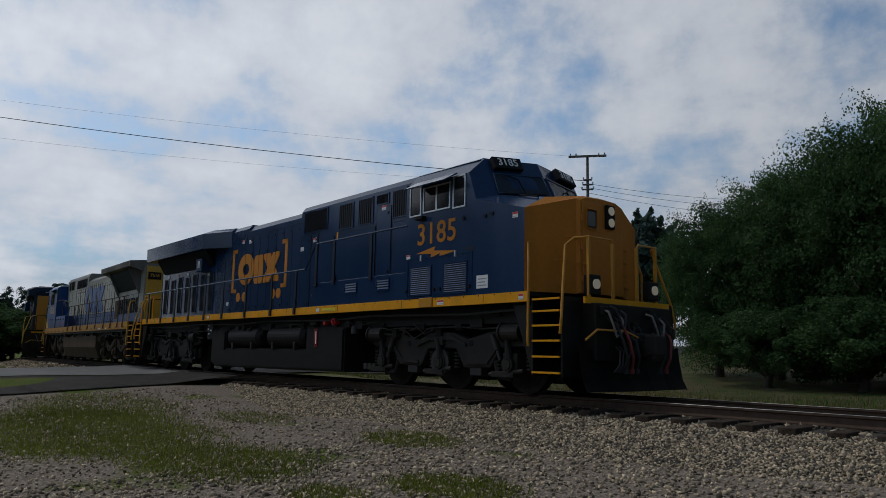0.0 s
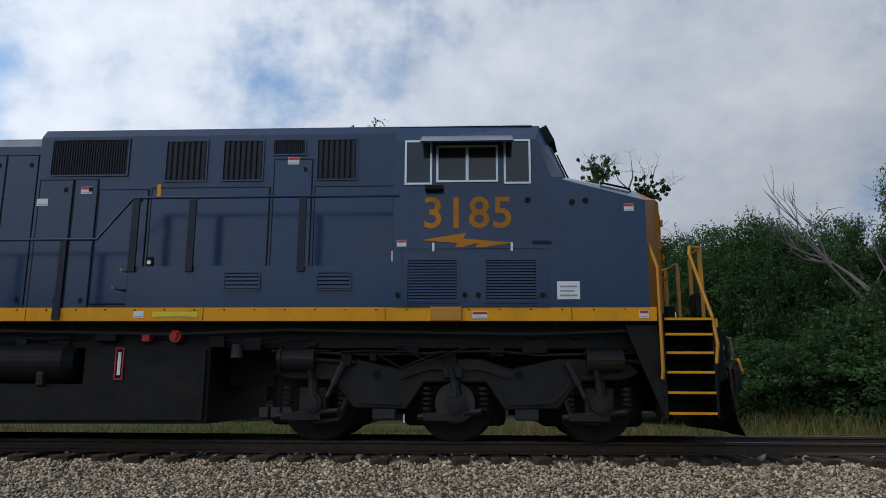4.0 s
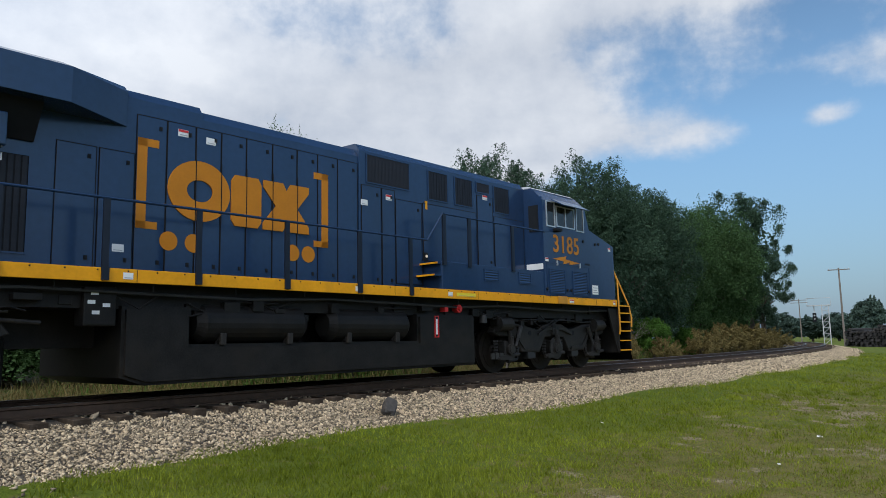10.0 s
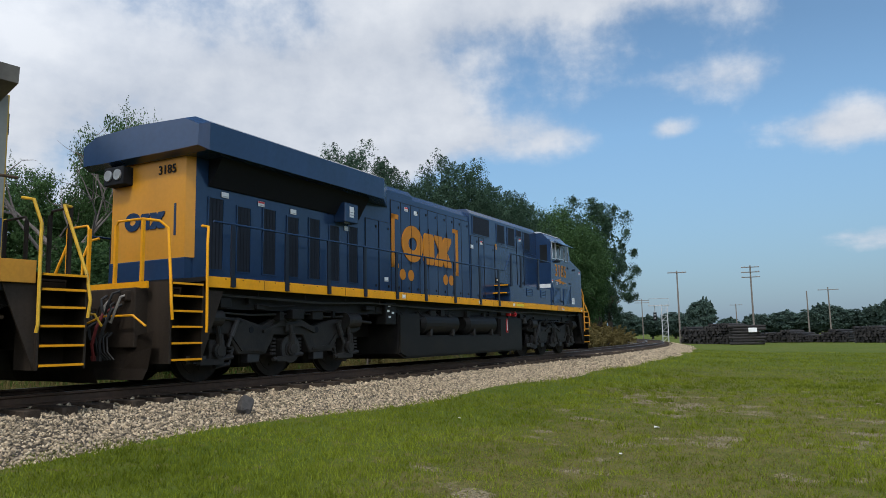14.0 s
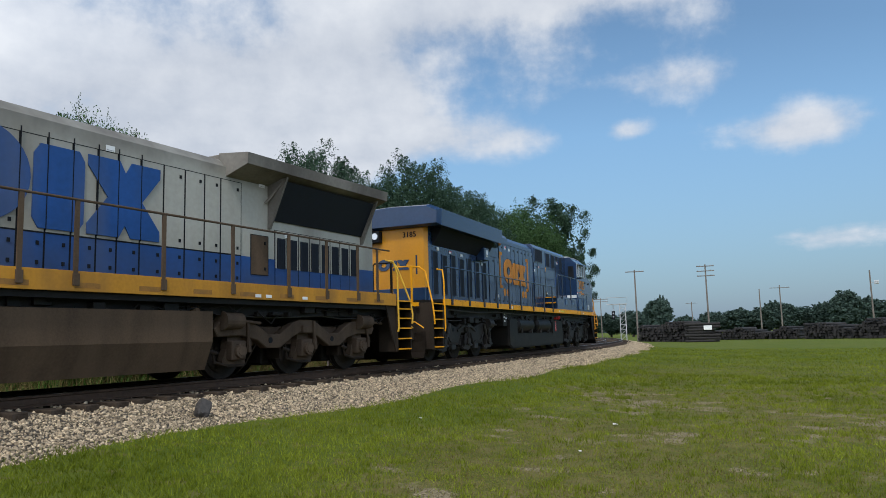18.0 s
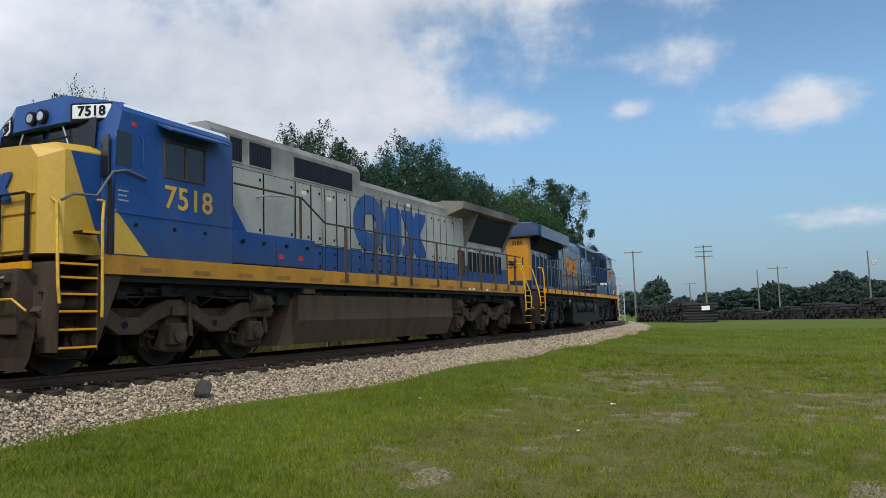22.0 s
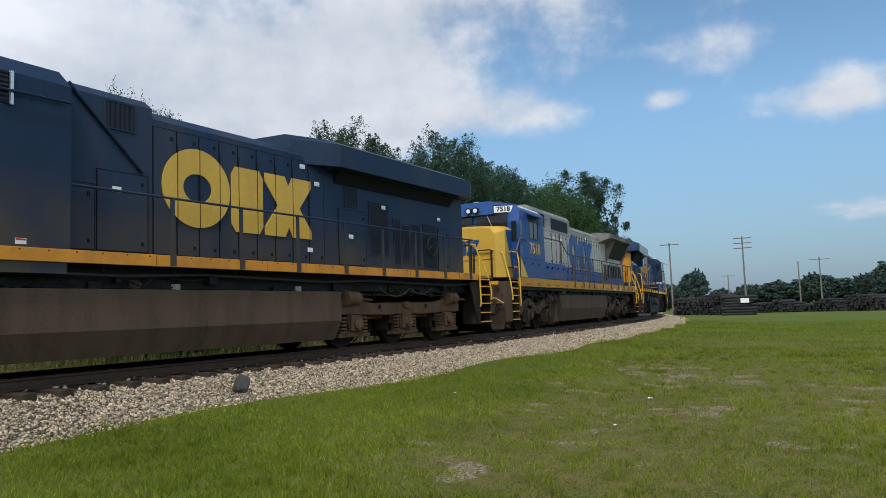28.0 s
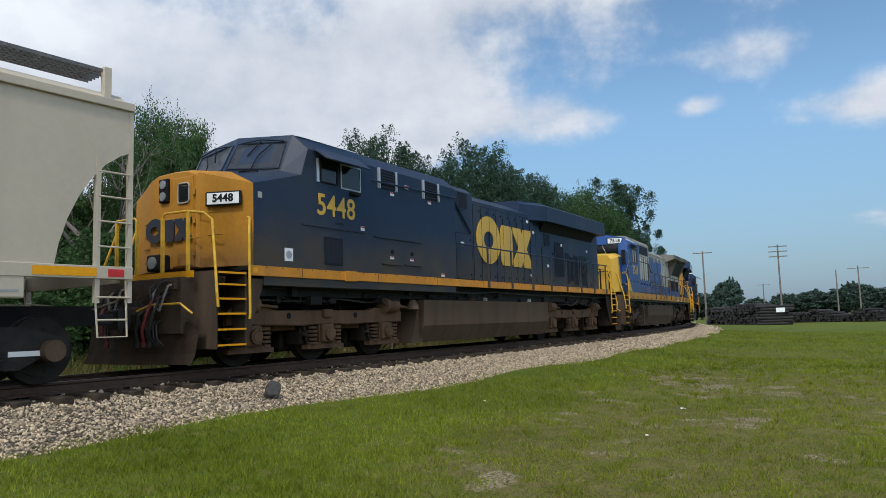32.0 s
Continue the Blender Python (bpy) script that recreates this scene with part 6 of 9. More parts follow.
    for s in (-1, 1):
        y = s * 1.05
        for x0, x1, z0, z1, n in ((-3.98, -3.62, 3.92, 4.40, 4), (-3.42, -2.72, 3.92, 4.40, 8), (-1.95, 0.40, 3.90, 4.36, 26)):
            grille(fore, x0, x1, z0, z1, y, s, n, frame_m=M_GREY)
        for a, b_ in ((-3.9, -3.0), (-2.96, -1.96), (-1.90, -1.36), (-1.32, -0.92), (-0.78, -0.34), (-0.30, 0.13), (0.29, 0.76)):
            door_panel(fore, a, b_, 2.47, 3.80, y, s, M_GREY)
            if a > -1.95:
                door_panel(fore, a, b_, 1.82, 2.41, y, s, M_BLUE)
        y = s * 1.03
        edges = (0.94, 1.38, 1.79, 2.22, 2.64, 3.08, 3.46, 3.91, 4.40, 4.88, 5.35, 5.76, 6.32)
        for a, b_ in zip(edges, edges[1:]):
            door_panel(eng, a + 0.012, b_ - 0.012, 2.41, 3.86, y, s, M_GREY)
            door_panel(eng, a + 0.012, b_ - 0.012, 1.82, 2.39, y, s, M_BLUE)
        part("painted_band", slab(0.78, 11.0, 1.80, 2.40, y, y + s * 0.008), M_BLUE, eng, "blue painted band")
        part("painted_band", slab(-1.95, 0.78, 1.80, 2.44, s * 1.05, s * 1.058), M_BLUE, fore, "blue painted band")
        part("radiator_screen", prism(BM(), [(s * 1.00, 3.22), (s * 1.07, 3.22), (s * 1.46, 4.00), (s * 1.0, 4.00)], 7.15, 10.45, "x"), M_SLAT, eng)
        for xx in (7.10, 10.45):
            part("screen_cheek", prism(BM(), [(s * 1.00, 3.02), (s * 1.09, 3.02), (s * 1.56, 4.06), (s * 1.0, 4.06)], xx, xx + 0.05, "x"), M_SOOTGREY, eng)
        door_panel(eng, 6.6, 7.1, 2.05, 2.86, y, s, M_BROWN)
        for k in range(8):
            a = 7.4 + k * 0.38
            door_panel(eng, a - 0.08, a + 0.28, 1.86, 3.02, y, s, M_GREY, False)
            grille(eng, a, a + 0.20, 2.24, 2.84, y + s * 0.016, s, 3, frame_m=M_SLAT, depth=0.02)
            part("painted_band", slab(a - 0.08, a + 0.28, 1.86, 2.22, y + s * 0.014, y + s * 0.02), M_BLUE, eng)
        wing = prism(BM(), [(s * 1.0, 3.92), (s * 1.60, 4.12), (s * 1.62, 4.34), (s * 0.85, 4.42), (s * 0.85, 4.2)], 5.9, 10.85, "x")
        part("radiator_wing", wing, M_SOOTGREY, eng)
        br = pipe(BM(), [(7.0, s * 1.05, 3.55), (7.15, s * 1.50, 4.05)], 0.03)
        part("wing_strut", br, M_SOOTGREY, eng)
        for xx, zz in ((-0.62, 3.60), (-1.6, 3.62)):
            sticker(e, xx, zz, 0.17, 0.15, s * 1.068, s, bars=1, top=M_ORANGE)
        for xx, zz in ((3.3, 3.92), (6.9, 3.92), (7.7, 2.95)):
            sticker(e, xx, zz, 0.17, 0.10, s * 1.048, s, bars=1)
        for xx in (7.6, 6.2, 6.5):
            sticker(e, xx, 1.57, 0.16, 0.06, s * 1.606, s, bars=0, name="reflector")
        if s < 0:
            emblem(e, 0.40, 4.30, 2.46, 3.92, s * 1.052, s, M_BLUE, "blue painted emblem across the engine doors", edges)
        rail_run(e, [(-2.75, 3.32), (-2.40, 3.32), (-1.55, 2.86), (10.9, 2.86)], s, M_BROWN, [(x, 2.87) for x in (-0.75, 0.6, 1.51, 2.36, 3.95, 5.53, 7.10, 8.35, 9.53, 10.35)], 1.62)
        part("cab_rail", pipe(BM(), [(-4.45, s * 1.60, 3.32), (-2.75, s * 1.60, 3.32)], 0.021), M_BROWN, e)
        part("rail_support", slab(-2.46, -2.40, 2.44, 3.32, s * 1.585, s * 1.61), M_BROWN, e)
        part("mirror_arm", pipe(BM(), [(-3.2, s * 1.05, 3.28), (-3.2, s * 1.4, 3.28), (-2.7, s * 1.4, 3.32)], 0.02), M_GREY, e)
    for k in range(4):
        st = BM()
        rod(st, (2.2 + 0.16 * k, -0.25 + 0.15 * (k % 2), 4.30), (2.4 + 0.16 * k, -0.25 + 0.15 * (k % 2), 4.38), 0.04, r2=0.10, seg=10)
        part("horn", st, M_GRILLE, e)
    part("exhaust_stack", rod(BM(), (4.9, 0, 4.26), (4.9, 0, 4.42), 0.42, r2=0.34, seg=20), M_BROWN, e)
    part("radiator_roof", slab(5.9, 10.85, 4.26, 4.40, -0.9, 0.9, 0.02), M_SOOTGREY, e)
    part("hood_end", slab(11.0, 11.06, 1.8, 4.15, -0.95, 0.95, 0.01), M_YELLOW, e, "yellow end of the hood")
    part("end_lamp", slab(11.06, 11.16, 3.66, 3.92, -0.3, 0.3, 0.02), M_GRILLE, e)
    sb = part("number_board", slab(11.06, 11.09, 3.60, 3.90, -0.9, -0.38), M_GRILLE, e)
    letters("number", "7518", 0.18, pose(11.093, -0.64, 3.75, 90, 0, 90), M_YELLOW, sb, 0.015)
    # fuel tank with sloping ends
    tk = prism(BM(), [(s_y * 1.0, z) for s_y, z in ((-1.45, 1.26), (1.45, 1.26), (1.45, 0.72), (1.25, 0.22), (-1.25, 0.22), (-1.45, 0.72))], -2.35, 5.2, "x")
    part("fuel_tank", tk, M_BROWN, e)
    part("tank_gusset", prism(BM(), [(-2.35, 1.26), (-2.0, 1.26), (-2.35, 0.22), (-2.85, 0.22)], -1.3, 1.3), M_BROWN, e)
    for s in (-1, 1):
        part("fuel_cap", rod(BM(), (4.9, s * 1.3, 1.26), (4.9, s * 1.3, 1.36), 0.10, seg=14), M_BROWN, e)
        part("tank_box", slab(-2.2, -1.8, 1.28, 1.48, s * 1.2, s * 1.5, 0.02), M_BROWN, e)
    clutter(e, -6.9, 10.6, M_BLACK, 9)
    truck(e, -5.5, 2.0, M_GRIMY, "wave")
    truck(e, 8.05, 2.03, M_GRIMY, "wave")
    end_set(e, -7.3, -1, M_GRIMY, M_YELLOWRAIL, M_STRIPE, post_m=M_OILY)
    end_set(e, 11.2, 1, M_OILY, M_YELLOWRAIL, M_STRIPE, reach=1.05, post_m=M_OILY)
    TRAIN.append((e, -33.6))


def third_unit():
    """The dusty navy unit with the yellow emblem, running long hood first."""
    e = tagged(new("locomotive"), "dusty dark navy diesel locomotive with yellow emblem and worn orange nose", "locomotive")

    def X(x):
        return 3.17 - x - 0.09 * min(max((x - 3.3) / 3.0, 0.0), 1.0)
    sill(e, X(10.37), X(-9.10), M_WORNSTRIPE, M_BLACK)
    cab = wide_cab(e, X, M_SOOT, M_OLDORANGE, M_ROOFWHITE, "5448", M_YELLOW, True)
    nb = part("number_board", BM(), M_WHITE, cab)
    part("board_frame", slab(-0.34, 0.34, -0.13, 0.13, -0.05, 0.0, 0.02), M_GRILLE, nb, "black-edged white number board")
    part("board_face", slab(-0.30, 0.30, -0.10, 0.10, -0.06, -0.05), M_WHITE, nb)
    letters("number", "5448", 0.19, pose(0, -0.064, 0, 90, 0, 0), M_GRILLE, nb, 0.03)
    nb.matrix_basis = Matrix.Translation((X(10.505), -1.12, 2.98)) @ Matrix.Rotation(-math.atan2(0.98, 0.38), 4, "Z")
    eb = emblem(e, -0.62, 0.62, 2.28, 2.74, 0.0, -1, M_SOOT, "dark painted emblem on the nose")
    eb.matrix_basis = pose(X(10.74), 0.05, 0, 0, 0, -90)
    nl = part("nose_lamp", slab(X(10.7), X(10.95), 1.75, 2.05, 0.05, 0.40, 0.03), M_GRILLE, e)
    part("lens", rod(BM(), (X(10.95), 0.22, 1.9), (X(10.98), 0.22, 1.9), 0.11, seg=16), M_LAMPGLASS, nl)
    # full-width body behind the cab, then the narrower engine hood
    wide = part("equipment_body", loft([(X(6.87), sym([(1.59, 1.78), (1.59, 4.14), (1.28, 4.43), (0.0, 4.51)])), (X(3.22), sym([(1.59, 1.78), (1.59, 4.14), (1.28, 4.43), (0.0, 4.51)]))]), M_SOOT, e)
    hood = part("forward_hood", loft([(X(3.22), sym([(1.20, 1.775), (1.20, 4.26), (1.0, 4.42), (0.0, 4.48)])), (X(1.55), sym([(1.20, 1.775), (1.20, 4.26), (1.0, 4.42), (0.0, 4.48)]))]), M_SOOT, e)
    eng = part("engine_hood", loft([(X(1.55), sym([(1.18, 1.775), (1.18, 4.10), (0.95, 4.28), (0.0, 4.34)])), (X(-9.0), sym([(1.18, 1.775), (1.18, 4.10), (0.95, 4.28), (0.0, 4.34)]))]), M_SOOT, e)
    wings(e, X, M_SOOT, front=-2.95, rear=-8.8)
    for s in (-1, 1):
        y = s * 1.59
        for x0, x1 in ((-3.40, -2.80), (-1.58, -0.95)):
            g = grille(wide, x0, x1, 3.72, 4.10, y, s, 6, upright=False, frame_m=M_SLAT)
            for xx in (x0 - 0.05, x1 + 0.01):
                part("bright_strip", slab(xx, xx + 0.04, 3.68, 4.14, y, y + s * 0.055), M_ALU, g)
        for x0, x1, z in ((-3.61, -1.72, 2.58), (-3.35, -2.6, 2.0), (-2.45, -1.75, 2.02), (-5.95, -3.95, 2.62)):
            part("lifting_rail", slab(x0, x1, z, z + 0.03, y, y + s * 0.03), M_SOOT, e)
        grille(e, X(8.35), X(7.85), 1.92, 2.42, s * 1.6, s, 12, frame_m=M_SLAT)
        for xx in (-2.95, -2.15):
            part("round_port", rod(BM(), (xx, y, 2.30), (xx, y + s * 0.03, 2.30), 0.045, seg=12), M_GRILLE, e)
            sticker(e, xx, 2.16, 0.15, 0.06, y, s, bars=0, top=M_RED)
        for xx, zz in ((-2.9, 3.62), (-2.3, 3.86), (-1.3, 3.62), (-0.75, 1.86)):
            sticker(e, xx, zz, 0.15, 0.08, y, s, bars=0, top=M_RED)
        sticker(e, X(9.39), 2.02, 0.22, 0.24, s * 1.6, s, bars=0, name="round_notice")
        part("notice_disc", rod(BM(), (X(9.39), s * 1.604, 2.02), (X(9.39), s * 1.61, 2.02), 0.075, seg=16), M_BARS, e)
        sticker(e, X(10.12), 3.05, 0.10, 0.11, s * 1.6, s, base=M_GREY, bars=0)
        sticker(e, X(7.12), 2.72, 0.13, 0.09, s * 1.6, s, bars=0, top=M_RED, name="flag_decal")
        sticker(e, X(7.9), 2.74, 0.26, 0.05, s * 1.6, s, base=M_SLAT, bars=0, name="builder_plate")
        sticker(e, X(10.24), 1.69, 0.12, 0.10, s * 1.6, s, base=M_STRIPE, bars=1)
        part("towing_pocket", slab(X(7.75), X(7.35), 1.58, 1.79, s * 1.59, s * 1.63, 0.01), M_WORNSTRIPE, e)
        part("lower_skirt", slab(X(10.0), X(3.25), 1.44, 1.60, s * 1.40, s * 1.57), M_SOOT, e)
        y = s * 1.20
        grille(hood, X(2.42), X(1.90), 3.80, 4.22, y, s, 6, frame_m=M_SOOT)
        door_panel(hood, X(3.05), X(2.60), 1.85, 2.85, y, s, M_SOOT)
        door_panel(hood, X(2.55), X(1.65), 1.85, 3.10, y, s, M_SOOT)
        part("diagonal_brace", pipe(BM(), [(X(3.05), s * 1.24, 4.34), (X(1.75), s * 1.24, 3.15)], 0.03), M_SOOT, hood)
        y = s * 1.18
        edges = (1.64, 2.12, 2.60, 3.06, 3.52, 4.0, 4.5, 5.0, 5.5, 6.0)
        for a, b_ in zip(edges, edges[1:]):
            door_panel(eng, a + 0.012, b_ - 0.012, 1.84, 3.98, y, s, M_SOOT)
        for a, w, z0, z1, n in ((6.75, 0.42, 3.20, 3.62, 6), (7.66, 0.76, 2.17, 3.38, 14), (8.66, 0.27, 1.96, 3.06, 5), (9.07, 0.27, 2.06, 2.94, 5), (9.47, 0.38, 1.94, 3.00, 7)):
            grille(eng, a, a + w, z0, z1, y, s, n, frame_m=M_SOOT)
        door_panel(eng, 6.5, 7.5, 1.86, 3.10, y, s, M_SOOT)
        door_panel(eng, 10.78, 11.34, 1.84, 3.00, y, s, M_SOOT)
        recess = part("brake_recess", slab(10.02, 10.70, 1.92, 3.06, y, y + s * 0.012), M_SLAT, eng)
        wheel_at = [(10.36 + 0.25 * math.cos(k * math.pi / 8), y + s * 0.09, 2.50 + 0.25 * math.sin(k * math.pi / 8)) for k in range(17)]
        hand = part("hand_brake_wheel", pipe(BM(), wheel_at, 0.018), M_WORNSTEEL, recess)
        for k in range(4):
            a = k * math.pi / 2 + 0.5
            part("spoke", rod(BM(), (10.36, y + s * 0.06, 2.50), (10.36 + 0.25 * math.cos(a), y + s * 0.09, 2.50 + 0.25 * math.sin(a)), 0.014), M_WORNSTEEL, hand)
        for xa, xb, dz in ((7.6, 8.9, 0.20), (8.9, 9.9, 0.14)):
            part("brake_chain", pipe(BM(), [(xa + (xb - xa) * f / 8, s * 1.46, 1.34 - dz * 4 * (f / 8) * (1 - f / 8)) for f in range(9)], 0.018), M_GRIMY, e)
        for xx, zz in ((5.3, 3.86), (5.75, 3.55), (5.5, 2.12), (0.95, 2.82), (8.2, 3.3), (10.8, 3.25), (6.9, 2.5)):
            sticker(e, xx, zz, 0.16, 0.09, s * 1.22, s, bars=1)
        if s < 0:
            emblem(e, 1.80, 5.55, 2.34, 3.74, s * 1.2, s, M_YELLOW, "yellow painted emblem across the engine doors", edges)
        rail_run(e, [(-0.05, 2.72), (12.0, 2.73)], s, M_SOOT, [(x, 2.73) for x in (1.7, 3.2, 4.7, 6.2, 7.6, 9.0, 10.4, 11.8)], 1.66)
        part("cab_rail", pipe(BM(), [(X(6.8), s * 1.66, 3.80), (-0.10, s * 1.66, 3.88)], 0.02), M_SOOT, e)
        part("signal_bell", rod(BM(), (-1.85, s * 1.38, 1.02), (-1.85, s * 1.38, 1.24), 0.17, r2=0.07, seg=16), M_BROWN, e)
        part("fuel_cap", rod(BM(), (1.2, s * 1.25, 1.25), (1.2, s * 1.35, 1.34), 0.10, seg=14), M_GRIMY, e)
        for xx in (2.0, 5.0):
            part("vent_cap", rod(BM(), (xx, s * 1.28, 1.22), (xx, s * 1.28, 1.34), 0.09, seg=12), M_GREY, e)
    tk = prism(BM(), [(-1.45, 1.24), (1.45, 1.24), (1.45, 0.62), (1.25, 0.22), (-1.25, 0.22), (-1.45, 0.62)], -1.45, 6.2, "x")
    part("fuel_tank", tk, M_BROWN, e)
    part("tank_end", prism(BM(), [(-1.45, 1.24), (-1.30, 1.24), (-1.30, 0.22), (-1.8, 0.22)], -1.3, 1.3), M_BROWN, e)
    for k in range(3):
        hr = BM()
        rod(hr, (2.5 + 0.2 * k, -0.2, 4.34), (2.65 + 0.2 * k, -0.2, 4.42), 0.04, r2=0.09, seg=10)
        part("horn", hr, M_GRILLE, e)
    part("roof_hatch", slab(3.6, 4.6, 4.32, 4.38, -0.5, 0.5, 0.02), M_SOOT, e)
    part("hood_end", slab(X(-9.0), X(-9.06), 1.8, 4.0, -1.0, 1.0, 0.01), M_ORANGE, e, "orange end of the hood")
    clutter(e, -6.9, 11.6, M_BLACK, 13)
    truck(e, -4.83, 2.05, M_RUSTY, "bar")
    truck(e, 9.0, 2.05, M_RUSTY, "bar")
    end_set(e, X(10.37), -1, M_GRIMY, M_YELLOWRAIL, M_STRIPE)
    end_set(e, X(-9.10), 1, M_OILY, M_YELLOWRAIL, M_STRIPE, post_m=M_OILY)
    TRAIN.append((e, -56.6))


def hopper_car():
    """The covered grain hopper that follows the engines."""
    e = tagged(new("hopper_car"), "pale grey covered hopper car with a ladder and roof walk", "hopper car")
    L0, L1 = -5.4, 11.40
    body = prism(BM(), [(L0 + 0.1, 4.0), (L1 - 0.02, 4.0), (L1 - 0.02, 3.32), (L1 - 0.20, 3.24), (L1 - 0.42, 3.08), (L1 - 0.62, 2.86), (L1 - 0.80, 2.58), (L1 - 0.95, 2.26), (L1 - 1.06, 1.92), (L1 - 1.12, 1.62), (L0 + 1.15, 1.62), (L0 + 1.0, 2.2), (L0 + 0.5, 3.0), (L0 + 0.1, 3.4)], -1.52, 1.52)
    part("body", body, M_HOPPER, e)
    part("roof", loft([(L0 + 0.1, sym([(1.5, 4.0), (1.2, 4.24), (0.0, 4.34)])), (L1 - 0.02, sym([(1.5, 4.0), (1.2, 4.24), (0.0, 4.34)]))]), M_HOPPER, e)
    for s in (-1, 1):
        part("eave_rail", slab(L0, L1, 3.94, 4.06, s * 1.50, s * 1.57, 0.01), M_HOPPER, e)
        part("side_sill", slab(L0, L1, 1.44, 1.62, s * 1.40, s * 1.56, 0.008), M_HOPPER, e)
        part("reflector", slab(L1 - 1.42, L1 - 0.55, 1.47, 1.59, s * 1.56, s * 1.566), M_STRIPE, e)
        part("reflector", slab(L1 - 0.38, L1 - 0.14, 1.47, 1.58, s * 1.56, s * 1.566), M_RED, e)
        part("jacking_pad", slab(L1 - 2.6, L1 - 1.5, 1.16, 1.50, s * 1.35, s * 1.55, 0.02), M_HOPPER, e)
        part("pad_hole", rod(BM(), (L1 - 2.0, s * 1.551, 1.32), (L1 - 2.0, s * 1.556, 1.32), 0.06, seg=14), M_GRILLE, e)
        part("print_bar", slab(L1 - 1.8, L1 - 1.58, 1.24, 1.27, s * 1.55, s * 1.555), M_BARS, e)
        lad = BM()
        for xx in (L1 - 0.52, L1 - 0.03):
            box(lad, xx - 0.035, xx + 0.035, s * 1.46, s * 1.53, 1.10, 3.35 if xx < L1 - 0.1 else 4.05)
        ladder = part("ladder", lad, M_HOPPER, e)
        for k in range(6):
            z = 1.18 + 0.36 * k
            part("rung", rod(BM(), (L1 - 0.52, s * 1.53, z), (L1 - 0.03, s * 1.53, z), 0.014), M_HOPPER, ladder)
        st = pipe(BM(), [(L1 - 0.55, s * 1.50, 1.44), (L1 - 0.50, s * 1.52, 0.62), (L1 - 0.06, s * 1.52, 0.62), (L1 - 0.08, s * 1.50, 1.44)], 0.016)
        rod(st, (L1 - 0.52, s * 1.52, 0.86), (L1 - 0.07, s * 1.52, 0.86), 0.016)
        part("sill_step", st, M_HOPPER, e)
        part("uncoupling_lever", pipe(BM(), [(L1 - 0.1, s * 1.4, 1.2), (L1 + 0.08, s * 1.0, 1.15), (L1 + 0.1, s * 0.3, 1.05)], 0.014), M_HOPPER, e)
    rw = part("roof_walk", BM(), M_WORNSTEEL, e)
    for ya in (-1.30, -1.20, -1.10, -1.00, -0.90, -0.80, -0.70):
        part("walk_rail", box(BM(), L0 + 0.3, L1 - 0.25, ya, ya + 0.02, 4.52, 4.57), M_GALV, rw)
    bars = BM()
    for k in range(170):
        xx = L0 + 0.35 + k * (L1 - L0 - 0.7) / 170
        box(bars, xx, xx + 0.012, -1.3, -0.7, 4.54, 4.57)
    part("grating", bars, M_GALV, rw)
    for k in range(9):
        xx = L1 - 0.30 - k * 1.9
        part("walk_bracket", slab(xx - 0.06, xx + 0.06, 4.02, 4.60, -1.34, -1.24, 0.01), M_HOPPER, e)
    part("centre_sill", slab(L0, L1 + 0.2, 0.80, 1.10, -0.3, 0.3), M_BLACK, e)
    for xo in (-0.6, 3.0, 6.6):
        part("outlet_chute", loft([(xo - 1.2, sym([(1.35, 1.60), (1.35, 1.62), (0.0, 1.63)])), (xo, sym([(0.55, 0.55), (0.6, 1.6), (0.0, 1.62)])), (xo + 1.2, sym([(1.35, 1.60), (1.35, 1.62), (0.0, 1.63)]))]), M_HOPPER, e)
    cp = slab(L1 + 0.1, L1 + 0.55, 0.80, 0.98, -0.12, 0.12, 0.02)
    part("coupler", cp, M_DARKSTEEL, e)
    part("end_sheet", slab(L1 - 0.1, L1 - 0.04, 1.40, 1.64, -1.4, 1.4), M_HOPPER, e)
    for xc in (9.55, -3.5):
        t = part("truck", BM(), M_DARKSTEEL, e)
        t.matrix_basis = Matrix.Translation((xc, 0, 0))
        part("bolster", slab(-0.25, 0.25, 0.5, 0.8, -1.1, 1.1, 0.02), M_DARKSTEEL, t)
        for k in (-1, 1):
            w = part("wheelset", SMALL_WHEEL, None, t)
            base = Matrix.Translation((k * 0.9, 0, 0.46))
            w.matrix_basis = base
            WHEELS.append((w, base, 0.46))
        for s in (-1, 1):
            part("side_frame", prism(BM(), [(-1.15, 0.62), (-0.5, 0.80), (0.5, 0.80), (1.15, 0.62), (1.15, 0.36), (0.75, 0.36), (0.5, 0.22), (-0.5, 0.22), (-0.75, 0.36), (-1.15, 0.36)], s * 0.98, s * 1.14), M_DARKSTEEL, t)
            for dx in (-0.2, 0.0, 0.2):
                part("coil_spring", spring(BM(), dx, s * 1.14, 0.24, 0.5, 0.08), M_DARKSTEEL, t)
            for k in (-1, 1):
                part("bearing_cap", rod(BM(), (k * 0.9, s * 1.12, 0.46), (k * 0.9, s * 1.28, 0.46), 0.15, seg=16), M_BROWN, t)
            part("stencil_bar", slab(0.35, 0.80, 0.40, 0.47, s * 1.141, s * 1.15), M_WHITE, t)
    TRAIN.append((e, -77.5))


lead_unit()
old_unit()
third_unit()
hopper_car()

# ---- the surroundings ----


def spot(az, d):
    """The place d metres from the camera's stand, az degrees to the left of straight across the line."""
    a = radians(az)
    x, y = -math.sin(a) * d, math.cos(a) * d
    return x, y, float(ground_z(np.array(x), np.array(y)))


